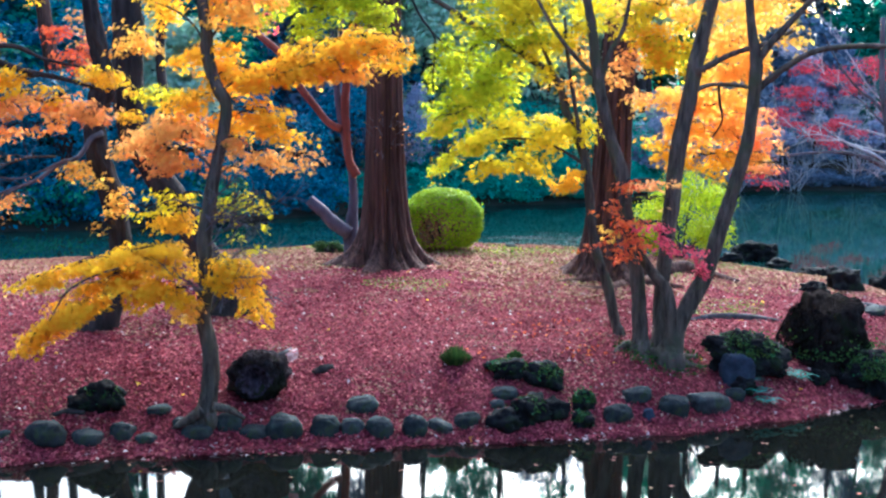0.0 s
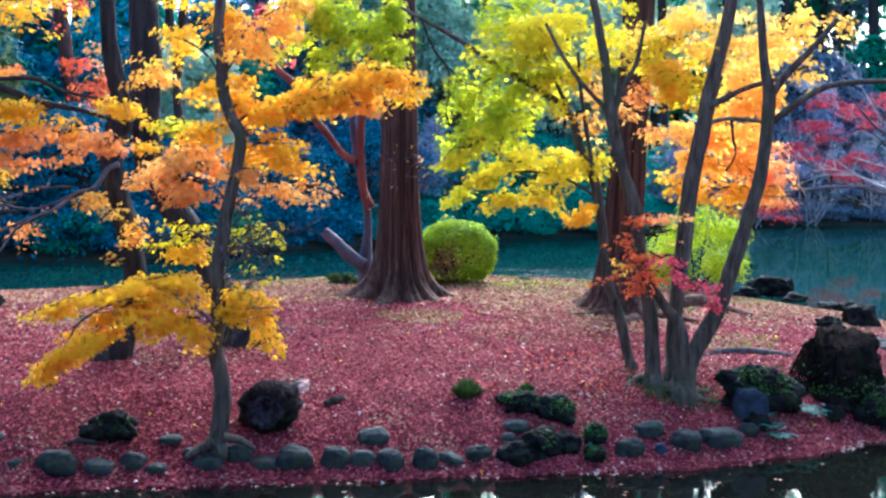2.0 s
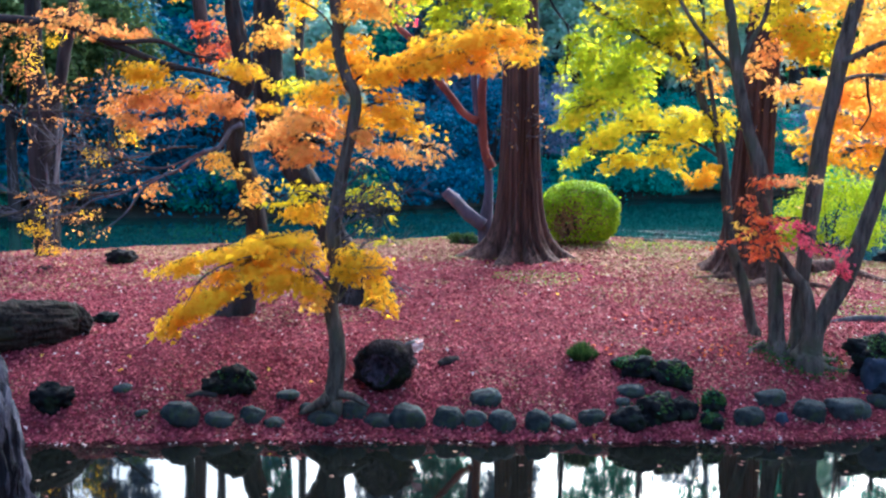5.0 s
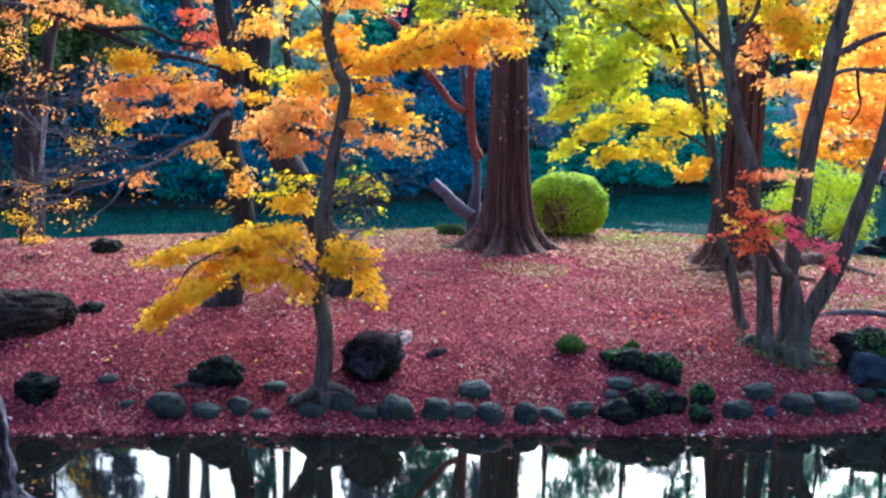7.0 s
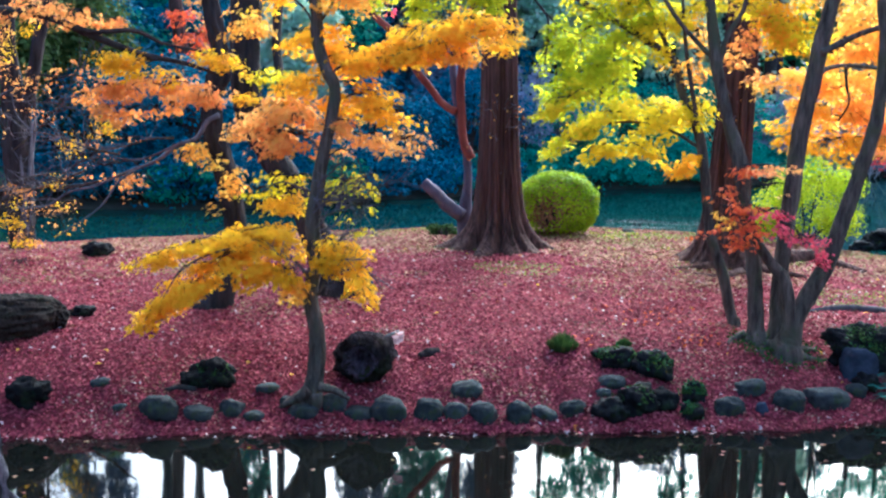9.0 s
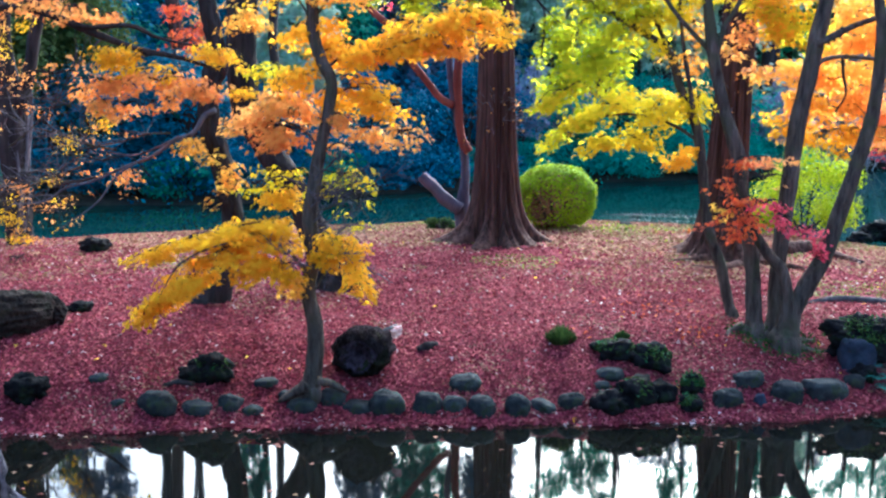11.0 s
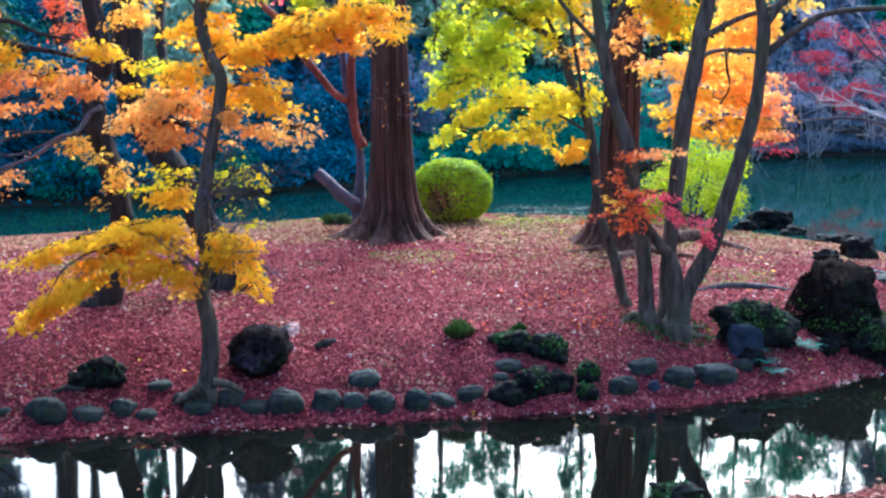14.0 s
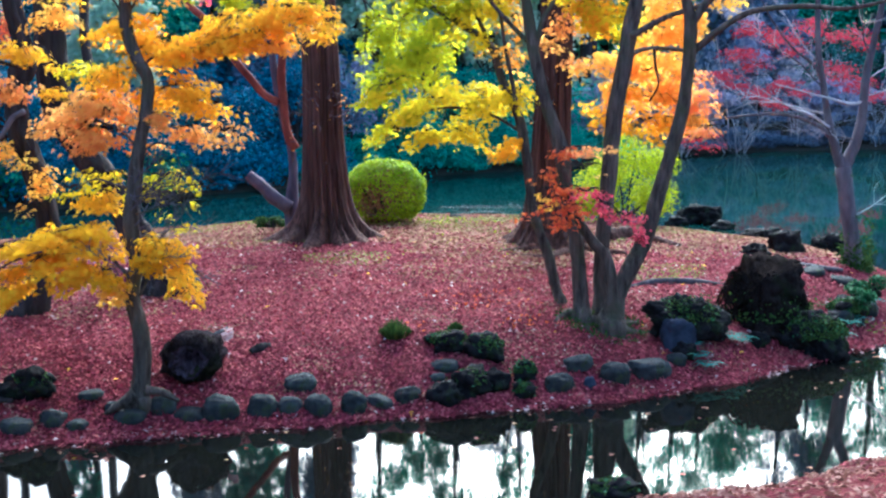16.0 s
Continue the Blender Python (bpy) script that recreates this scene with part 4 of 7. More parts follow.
limb(myr, 'myrtle_grey', (-3.32, 15.2, 3.95, 0.032), (-3.11, 15.2, 4.22, 0.026), (-2.91, 15.2, 4.76, 0.019))
spray(myr, 'crimson', (-3.19, 15.2, 4.38), (0.48, 0.36, 0.28), 545, leaf=0.07)

stems = thing('multi_stem_maple', (1.73, 9.86, 0.5), 'clump of grey maple stems with yellow, orange and salmon leaves', 'tree')
limb(stems, 'maple_bark', (1.38, 10.4, 0.51, 0.061), (1.34, 10.42, 0.65, 0.048), (1.26, 10.44, 1.01, 0.048), (1.13, 10.45, 1.4, 0.044), (1.05, 10.47, 2.01, 0.044), (0.97, 10.49, 2.39, 0.040), (0.82, 10.51, 2.72, 0.035), (0.67, 10.53, 3.08, 0.031), (-0.05, 10.55, 3.52, 0.024), (-0.38, 10.57, 3.74, 0.020), (-0.69, 10.58, 3.91, 0.016), (-0.96, 10.60, 4.05, 0.009), name='stem', sides=16, per=7, rough=0.07, ridge=0.004)
limb(stems, 'maple_bark', (1.53, 9.9, 0.46, 0.108), (1.52, 9.91, 0.57, 0.075), (1.51, 9.92, 0.71, 0.067), (1.49, 9.93, 1.03, 0.063), (1.44, 9.94, 1.4, 0.059), (1.36, 9.95, 1.77, 0.059), (1.32, 9.95, 2.08, 0.063), (1.19, 9.96, 2.49, 0.050), (1.09, 9.97, 2.9, 0.050), (1.04, 9.98, 3.21, 0.050), (1, 9.99, 3.51, 0.042), (0.86, 10, 4.16, 0.029), name='stem', sides=16, per=7, rough=0.07, ridge=0.004)
limb(stems, 'maple_bark', (1.73, 10, 0.4, 0.126), (1.72, 10.01, 0.52, 0.093), (1.72, 10.02, 0.69, 0.076), (1.72, 10.03, 1.06, 0.067), (1.78, 10.04, 1.7, 0.072), (1.83, 10.05, 2.28, 0.072), (1.91, 10.06, 2.74, 0.068), (1.98, 10.07, 3.15, 0.068), (2.04, 10.08, 3.41, 0.064), (2.16, 10.09, 4.01, 0.051), (2.2, 10.1, 4.9, 0.034), name='stem', sides=16, per=7, rough=0.07, ridge=0.004)
limb(stems, 'maple_bark', (1.77, 9.8, 0.42, 0.148), (1.79, 9.81, 0.53, 0.107), (1.84, 9.82, 0.72, 0.083), (1.94, 9.83, 0.93, 0.074), (2.1, 9.84, 1.24, 0.066), (2.22, 9.85, 1.66, 0.062), (2.34, 9.85, 2.07, 0.058), (2.44, 9.86, 2.48, 0.058), (2.48, 9.87, 2.88, 0.054), (2.49, 9.88, 3.18, 0.054), (2.44, 9.89, 3.48, 0.037), (2.37, 9.9, 4.13, 0.029), name='stem', sides=16, per=7, rough=0.07, ridge=0.004)
limb(stems, 'maple_bark', (1.82, 9.8, 0.4, 0.08), (1.8, 9.77, 0.62, 0.062), (1.77, 9.75, 0.84, 0.054), (1.72, 9.75, 1.07, 0.049), (1.59, 9.75, 1.23, 0.045), (1.47, 9.75, 1.42, 0.037), (1.39, 9.75, 1.65, 0.029), (1.34, 9.75, 1.88, 0.021), name='limb', sides=16, per=7, rough=0.07, ridge=0.004)
limb(stems, 'maple_bark', (2.5, 9.9, 2.91, 0.037), (2.61, 9.86, 3, 0.033), (2.75, 9.81, 3.12, 0.029), (3.01, 9.77, 3.26, 0.025), (3.45, 9.73, 3.3, 0.025), (3.83, 9.69, 3.27, 0.020), (4.15, 9.64, 3.33, 0.016), (4.49, 9.6, 3.43, 0.012))
limb(stems, 'maple_bark', (2.5, 9.9, 3.16, 0.042), (2.64, 9.9, 3.36, 0.037), (2.89, 9.9, 3.63, 0.029), (3.08, 9.9, 3.87, 0.021))
limb(stems, 'maple_bark', (1.97, 10, 3.07, 0.034), (2.32, 10.1, 3.25, 0.025), (2.66, 10.2, 3.36, 0.021), (3, 10.3, 3.52, 0.013))
limb(stems, 'maple_bark', (1.94, 10.1, 2.85, 0.025), (2.12, 10.4, 2.96, 0.022), (2.37, 10.7, 3, 0.018), (2.72, 11, 2.98, 0.014))
limb(stems, 'dark_bark', (2.25, 10.3, 2.97, 0.013), (2.28, 10.37, 2.8, 0.013), (2.32, 10.43, 2.64, 0.009), (2.25, 10.5, 2.48, 0.009))
limb(stems, 'maple_bark', (0.78, 10.5, 2.82, 0.026), (0.73, 10.5, 2.99, 0.022), (0.57, 10.5, 3.36, 0.018), (0.36, 10.5, 3.79, 0.013))
limb(stems, 'maple_bark', (0.96, 10.4, 2.42, 0.026), (0.91, 10.4, 2.71, 0.022), (0.83, 10.4, 3.14, 0.017), (0.78, 10.4, 3.61, 0.013))
limb(stems, 'maple_bark', (1.06, 10, 3.01, 0.025), (0.86, 10.07, 3.22, 0.021), (0.66, 10.13, 3.48, 0.019), (0.46, 10.2, 3.85, 0.013))
limb(stems, 'maple_bark', (1.09, 10, 2.91, 0.029), (1.16, 10.03, 3.21, 0.025), (1.3, 10.07, 3.47, 0.021), (1.38, 10.1, 3.87, 0.017))
limb(stems, 'maple_bark', (1.02, 10.5, 2.2, 0.018), (0.72, 10.53, 2.37, 0.013), (0.34, 10.57, 2.45, 0.013), (-0.05, 10.6, 2.4, 0.009))
limb(stems, 'dark_bark', (-0.76, 10.57, 3.95, 0.012), (-0.63, 10.57, 3.65, 0.011), (-0.48, 10.57, 3.44, 0.010), (-0.48, 10.57, 3.21, 0.009), (-0.50, 10.57, 2.98, 0.006))
limb(stems, 'dark_bark', (-0.49, 10.57, 3.48, 0.008), (-0.32, 10.57, 3.32, 0.006), (-0.10, 10.57, 3.27, 0.004))
spray(stems, 'lime', (-0.12, 10.55, 2.88), (0.43, 0.32, 0.20), 2237, leaf=0.045, droop=(0.3, 0))
spray(stems, 'lime', (-0.49, 10.62, 3.1), (0.17, 0.13, 0.13), 353, leaf=0.045, droop=(0.3, 0))
spray(stems, 'lime', (0.3, 10.83, 2.94), (0.21, 0.16, 0.15), 525, leaf=0.045, droop=(0.3, 0))
spray(stems, 'lime', (0.2, 10.55, 3.16), (0.42, 0.37, 0.16), 2438, leaf=0.045, droop=(0.28, 0))
spray(stems, 'lime', (-0.05, 10.46, 3.32), (0.23, 0.17, 0.13), 508, leaf=0.045, droop=(0.28, 0))
spray(stems, 'lime', (-0.27, 10.55, 2.72), (0.22, 0.17, 0.13), 695, leaf=0.045, droop=(0.1, 0))
spray(stems, 'lemon', (0.62, 10.55, 3.31), (0.42, 0.31, 0.17), 1466, leaf=0.045, droop=(0.1, 0))
spray(stems, 'lemon', (0.29, 10.36, 3.5), (0.13, 0.10, 0.12), 226, leaf=0.045, droop=(0.1, 0))
spray(stems, 'lemon', (0.85, 10.33, 3.45), (0.19, 0.15, 0.09), 247, leaf=0.045, droop=(0.1, 0))
spray(stems, 'lime', (-0.21, 10.55, 2.27), (0.27, 0.20, 0.11), 695, leaf=0.045, droop=(0.12, 0))
spray(stems, 'lemon', (0.28, 10.55, 2.5), (0.61, 0.46, 0.14), 2278, leaf=0.045, droop=(0.1, 0))
spray(stems, 'lemon', (-0.26, 10.31, 2.64), (0.28, 0.21, 0.10), 478, leaf=0.045, droop=(0.1, 0))
spray(stems, 'lemon', (0.89, 10.8, 2.44), (0.29, 0.22, 0.08), 354, leaf=0.045, droop=(0.1, 0))
spray(stems, 'lemon', (0.78, 10.55, 2.51), (0.37, 0.27, 0.14), 1243, leaf=0.045)
spray(stems, 'lemon', (0.5, 10.76, 2.42), (0.12, 0.09, 0.11), 191, leaf=0.045)
spray(stems, 'lemon', (1.01, 10.86, 2.57), (0.16, 0.12, 0.11), 255, leaf=0.045)
spray(stems, 'lemon', (0.05, 10.55, 2.16), (0.19, 0.14, 0.10), 443, leaf=0.045, droop=(0.05, 0))
spray(stems, 'lemon', (0.42, 10.55, 2.19), (0.23, 0.17, 0.10), 547, leaf=0.045)
spray(stems, 'gold', (0.91, 10.55, 2.05), (0.22, 0.17, 0.08), 405, leaf=0.045, droop=(0.1, 0))
spray(stems, 'orange', (0.84, 10.55, 2.91), (0.24, 0.18, 0.20), 256, leaf=0.045)
spray(stems, 'peach', (1.29, 10.55, 3.05), (0.18, 0.13, 0.10), 167, leaf=0.045)
spray(stems, 'orange', (0.92, 10.55, 3.25), (0.20, 0.15, 0.17), 209, leaf=0.045)
spray(stems, 'lemon', (1.85, 10.55, 3.27), (0.31, 0.23, 0.18), 1274, leaf=0.045)
spray(stems, 'lemon', (1.64, 10.45, 3.36), (0.13, 0.10, 0.13), 252, leaf=0.045)
spray(stems, 'lemon', (2.06, 10.54, 3.3), (0.11, 0.08, 0.11), 191, leaf=0.045)
spray(stems, 'gold', (1.66, 10.55, 3.35), (0.25, 0.19, 0.14), 814, leaf=0.045)
spray(stems, 'amber', (2.68, 11.8, 3.44), (0.37, 0.28, 0.24), 2064, leaf=0.046)
spray(stems, 'amber', (2.36, 11.6, 3.11), (0.14, 0.10, 0.17), 366, leaf=0.046)
spray(stems, 'amber', (2.96, 11.65, 3.24), (0.16, 0.12, 0.15), 377, leaf=0.046)
spray(stems, 'amber', (2.72, 11.8, 3.14), (0.28, 0.21, 0.14), 896, leaf=0.046)
spray(stems, 'amber', (1.98, 11.8, 2.85), (0.31, 0.23, 0.14), 995, leaf=0.046)
spray(stems, 'amber', (2.45, 11.8, 2.76), (0.40, 0.30, 0.16), 1529, leaf=0.046)
spray(stems, 'amber', (2.12, 11.84, 2.57), (0.13, 0.10, 0.09), 172, leaf=0.046)
spray(stems, 'amber', (2.87, 12, 2.73), (0.16, 0.12, 0.12), 280, leaf=0.046)
spray(stems, 'amber', (2.51, 11.8, 2.48), (0.50, 0.37, 0.16), 1883, leaf=0.046)
spray(stems, 'amber', (2.16, 11.66, 2.6), (0.20, 0.15, 0.09), 299, leaf=0.046)
spray(stems, 'amber', (2.91, 11.69, 2.26), (0.18, 0.13, 0.11), 310, leaf=0.046)
spray(stems, 'gold', (1.99, 11.8, 2.31), (0.30, 0.22, 0.12), 543, leaf=0.046)
spray(stems, 'gold', (2.45, 11.8, 2.24), (0.36, 0.27, 0.12), 656, leaf=0.046)
spray(stems, 'gold', (2.12, 11.8, 2.2), (0.13, 0.10, 0.07), 85, leaf=0.046)
spray(stems, 'gold', (2.67, 11.56, 2.27), (0.12, 0.09, 0.07), 85, leaf=0.046)
spray(stems, 'salmon', (2.91, 11.8, 2.66), (0.28, 0.21, 0.17), 713, leaf=0.046)
spray(stems, 'salmon', (3.03, 11.8, 2.41), (0.28, 0.21, 0.16), 662, leaf=0.046)
spray(stems, 'amber', (2.75, 11.8, 2.9), (0.28, 0.21, 0.12), 509, leaf=0.046)
spray(stems, 'gold', (2.26, 11.8, 2.58), (0.28, 0.21, 0.12), 509, leaf=0.046)
spray(stems, 'amber', (2.82, 11.8, 2.23), (0.25, 0.19, 0.11), 651, leaf=0.046)
spray(stems, 'salmon', (2.9, 11, 2.18), (0.30, 0.23, 0.07), 240, leaf=0.042)
spray(stems, 'crimson', (2.84, 11, 2.08), (0.26, 0.17, 0.05), 150, leaf=0.042)
for col, at, size, n, fall in [
        ("salmon", (1.55, 9.6, 2.06), (0.3, 0.2, 0.03), 170, (0.02, 0)), ("red", (1.36, 9.6, 2.04), (0.16, 0.12, 0.05), 80, (0, 0)),
        ("red", (1.12, 9.5, 1.82), (0.12, 0.1, 0.07), 70, (0.05, 0)), ("red", (1.3, 9.5, 1.7), (0.24, 0.17, 0.06), 150, (0, 0)),
        ("crimson", (1.5, 9.5, 1.68), (0.2, 0.15, 0.05), 110, (0, 0)), ("red", (1.1, 9.5, 1.56), (0.22, 0.15, 0.03), 90, (0.1, 0)),
        ("red", (1.36, 9.5, 1.54), (0.2, 0.15, 0.05), 110, (0, 0)), ("red", (1.28, 9.5, 1.4), (0.12, 0.1, 0.06), 60, (0, 0)),
        ("crimson", (1.66, 9.5, 1.56), (0.16, 0.12, 0.05), 80, (-0.06, 0)), ("crimson", (1.86, 9.5, 1.46), (0.18, 0.13, 0.04), 60, (0, 0)),
        ("crimson", (1.97, 9.5, 1.24), (0.07, 0.06, 0.09), 50, (0, 0)), ("salmon", (1.5, 9.5, 1.9), (0.2, 0.15, 0.05), 80, (0, 0)),
        ("orange", (1.16, 9.5, 1.68), (0.1, 0.08, 0.1), 60, (0, 0))]:
    spray(stems, col, at, size, int(n * 1.5), droop=fall, leaf=0.038, bunch=0.08)
spray(stems, 'rust', (1.42, 10.55, 3.2), (0.17, 0.13, 0.1), 190)
spray(stems, 'rust', (1.5, 10.55, 2.86), (0.2, 0.14, 0.06), 110)
spray(stems, 'lemon', (0.2, 10.6, 3.75), (0.5, 0.40, 0.2), 1700, leaf=0.045)
spray(stems, 'lemon', (0.9, 10.6, 3.79), (0.78, 0.59, 0.28), 2726, leaf=0.045)
spray(stems, 'amber', (1.99, 10.6, 3.78), (0.78, 0.59, 0.28), 2726, leaf=0.045)
spray(stems, 'amber', (2.97, 10.6, 3.71), (0.67, 0.50, 0.22), 1869, leaf=0.045)
spray(stems, 'lime', (-2, 11.5, 3.85), (0.36, 0.27, 0.15), 1039, leaf=0.045)
spray(stems, 'lime', (-2.4, 11.66, 3.7), (0.13, 0.10, 0.09), 132, leaf=0.045)
spray(stems, 'lime', (-1.75, 11.41, 3.74), (0.17, 0.13, 0.12), 243, leaf=0.045)
spray(stems, 'lime', (-1.69, 11.5, 4.06), (0.42, 0.32, 0.18), 1455, leaf=0.045)
spray(stems, 'lime', (-2.08, 11.4, 4.12), (0.16, 0.12, 0.13), 259, leaf=0.045)
spray(stems, 'lime', (-1.41, 11.3, 3.85), (0.15, 0.11, 0.11), 202, leaf=0.045)
spray(stems, 'lime', (-1.51, 11.5, 3.82), (0.45, 0.34, 0.21), 1819, leaf=0.045)
spray(stems, 'lime', (-1.92, 11.6, 4.1), (0.17, 0.13, 0.13), 275, leaf=0.045)
spray(stems, 'lime', (-1.21, 11.54, 3.76), (0.22, 0.17, 0.13), 359, leaf=0.045)
spray(stems, 'lime', (-1.94, 11.5, 3.58), (0.27, 0.20, 0.13), 686, leaf=0.045)
spray(stems, 'lime', (-1.2, 11.5, 4.07), (0.30, 0.23, 0.24), 1385, leaf=0.045)
spray(stems, 'lime', (-1.2, 11.5, 3.62), (0.25, 0.19, 0.18), 873, leaf=0.045)
spray(stems, 'lemon', (-2, 11.5, 4.12), (0.36, 0.27, 0.18), 1247, leaf=0.045)
spray(stems, 'lemon', (-2.24, 11.58, 4.23), (0.16, 0.12, 0.10), 188, leaf=0.045)
spray(stems, 'lemon', (-1.69, 11.78, 4.35), (0.18, 0.14, 0.11), 247, leaf=0.045)
spray(stems, 'lime', (0.16, 10.6, 3.98), (0.4, 0.33, 0.20), 1090, leaf=0.045)
spray(stems, 'lime', (0.27, 10.83, 3.83), (0.22, 0.17, 0.14), 249, leaf=0.045)
spray(stems, 'lemon', (0.41, 10.6, 3.68), (0.28, 0.21, 0.22), 779, leaf=0.045)
spray(stems, 'lime', (-0.25, 10.6, 3.12), (0.27, 0.20, 0.22), 747, leaf=0.045)
spray(stems, 'lemon', (1.47, 10.6, 3.58), (0.25, 0.19, 0.16), 490, leaf=0.045)
spray(stems, 'lemon', (1.74, 10.6, 3.69), (0.33, 0.25, 0.19), 794, leaf=0.045)
spray(stems, 'lemon', (1.55, 10.67, 3.68), (0.12, 0.09, 0.14), 137, leaf=0.045)
spray(stems, 'lemon', (2.03, 10.76, 3.86), (0.15, 0.11, 0.13), 154, leaf=0.045)
spray(stems, 'lemon', (0.92, 10.6, 3.46), (0.17, 0.13, 0.17), 350, leaf=0.045)


# ---- redwoods ----
def redwood(x, y, r, spread, lean, tall, label, seed, turn=0.0):
    """A tall straight trunk whose flutes run out into spreading roots."""
    at = on(x, y, -0.02)
    t = thing("redwood_tree", at, label, "tree")
    R = np.random.default_rng(seed)
    sides, rows = 120, 76
    hs = np.concatenate([np.linspace(-0.15, 1.6, 42), np.linspace(1.75, tall, rows - 42)])
    ph = R.uniform(0, 6.28, 6)
    v, f = [], []
    for k, h in enumerate(hs):
        hh = max(h, 0)
        flare = math.exp(-hh / 0.16)
        base = r * (1 - 0.75 * (hh / tall) ** 1.2) + spread * (0.27 * flare + 0.15 * math.exp(-hh / 0.5)) + 0.04 * math.exp(-hh / 1.6)
        for j in range(sides):
            a = 2 * math.pi * j / sides
            lobe = 0.5 * math.cos(7 * a + ph[0] + 0.3 * h) + 0.35 * math.cos(11 * a + ph[1] - 0.2 * h) + 0.25 * math.cos(4 * a + ph[2])
            cut = noise.noise((math.cos(a) * 2.3 + ph[3], math.sin(a) * 2.3, h * 0.13)) + 0.4 * noise.noise((math.cos(a) * 6 + ph[3], math.sin(a) * 6, h * 0.3))
            ridge = min(1.0, abs(cut) * 4.5) ** 0.7
            fine = math.cos(31 * a + 0.6 * math.sin(h * 1.3) + ph[4])
            run = 0.5 + 0.5 * math.cos(5 * a + ph[5] + 0.5 * math.sin(2 * a + ph[1]))
            q = base + spread * flare * (0.3 * max(-0.6, lobe) + 0.3 * run ** 3) + r * (0.3 * math.exp(-hh / 1.6) + 0.09) * (ridge - 0.6) * 1.5 + r * 0.1 * lobe * math.exp(-hh / 2.0) + r * 0.02 * fine
            v.append((at[0] + math.cos(a + turn) * q + lean * h, at[1] + math.sin(a + turn) * q, at[2] + h))
        if k:
            o = (k - 1) * sides
            f += [(o + j, o + (j + 1) % sides, o + sides + (j + 1) % sides, o + sides + j) for j in range(sides)]
    part("trunk", mesh_of("trunk", v, f, M["red_bark"]), t)
    # crown above the view, added to shade the mound
    for k in range(18):
        h = 6.5 + (tall - 7) * k / 18
        a, reach = R.uniform(0, 6.28), (2.6 - 0.11 * k) * R.uniform(0.7, 1.1)
        p0 = np.array([at[0] + lean * h, at[1], at[2] + h])
        e = p0 + np.array([math.cos(a) * reach, math.sin(a) * reach, 0.1])
        limb(t, "red_bark", (*p0, 0.05), (*((p0 + e) / 2 + (0, 0, 0.25)), 0.03), (*e, 0.01), sides=5, per=3)
        c = np.repeat(np.linspace(p0 + (e - p0) * 0.3, e, 9), 22, 0) + R.normal(0, 0.2, (198, 3)) * (1, 1, 0.6)
        tagged(part("foliage", leaves("foliage", c, np.array([0, 0, 0.6]), R.uniform(0.16, 0.34, len(c)), BLADE, M["deep" if k % 3 else "brown"], 0.6), t), kind="stuff")
    return t


rw1 = redwood(-1.26, 14.0, 0.215, 0.8, -0.014, 17, "tall redwood with fluted reddish-brown bark and flared base", 3)
rw2 = redwood(1.56, 13.5, 0.2, 0.66, 0.045, 16, "reddish-brown redwood trunk with spreading surface roots", 5, 0.5)


def trunk_sprouts(tree, x, y, z, r, n):
    """Short twigs with a few dry leaves that grow straight out of a trunk."""
    v, f, c = [], [], []
    for k in range(n):
        a, h = rng.uniform(-2.9, -0.2), z + rng.normal(0, 0.16)
        p, d = np.array([x + math.cos(a) * r, y + math.sin(a) * r, h]), np.array([math.cos(a), math.sin(a), rng.uniform(-0.4, 0.6)]) * rng.uniform(0.1, 0.24)
        tube([(*p, 0.006), (*(p + d * 0.6 + (0, 0, 0.02)), 0.004), (*(p + d), 0.002)], 4, 2, 0.0, k, v, f)
        c += [p + d * rng.uniform(0.4, 1.1) + rng.normal(0, 0.03, 3) for _ in range(1 if k % 2 else 0)]
    twigs = tagged(part("sprout", mesh_of("sprout", v, f, M["grey_bark"]), tree, "short grey twigs growing out of the bark"), kind="stuff")
    tagged(part("leaves", leaves("leaves", np.array(c), np.array([0, -0.6, 0.4]), rng.uniform(0.025, 0.05, len(c)), STAR, M["rust"], 0.5), twigs), kind="stuff")


trunk_sprouts(rw1, -1.29, 14.0, 2.5, 0.25, 40)
trunk_sprouts(rw1, -1.29, 14.0, 1.9, 0.27, 5)
trunk_sprouts(rw2, 1.66, 13.5, 2.6, 0.24, 16)


def surface_root(*pts):
    limb(rw2, "red_bark", *pts, name="root", rough=0.12)


# ---- stones, stumps and small growth on the island ----
def lump(at, sx, sy, sz, seed, rough, square, detail=3):
    """A rounded or craggy stone: half sizes sx, sy, sz."""
    bm = bmesh.new()
    bmesh.ops.create_icosphere(bm, subdivisions=detail, radius=1)
    R = random.Random(seed)
    o = Vector((R.uniform(0, 99), R.uniform(0, 99), R.uniform(0, 99)))
    turn = Matrix.Rotation(R.uniform(-0.35, 0.35), 3, "Z")
    for v in bm.verts:
        n = v.co.normalized()
        p = Vector([math.copysign(abs(c) ** square, c) for c in n])
        k = 1 + rough * (noise.noise(n * 1.3 + o) + 0.5 * noise.noise(n * 3.1 + o) + (0.25 if rough < 0.3 else 0.55) * (0.5 - abs(noise.noise(n * 6 + o)) * 2) * 0.6 + 0.22 * noise.noise(n * 15 + o))
        q = turn @ Vector((p.x * sx * k, p.y * sy * k, p.z * sz * k))
        v.co = Vector(at) + q
    me = bpy.data.meshes.new("stone")
    bm.to_mesh(me)
    bm.free()
    me.shade_smooth()
    return me


count = [0]
drifts = []


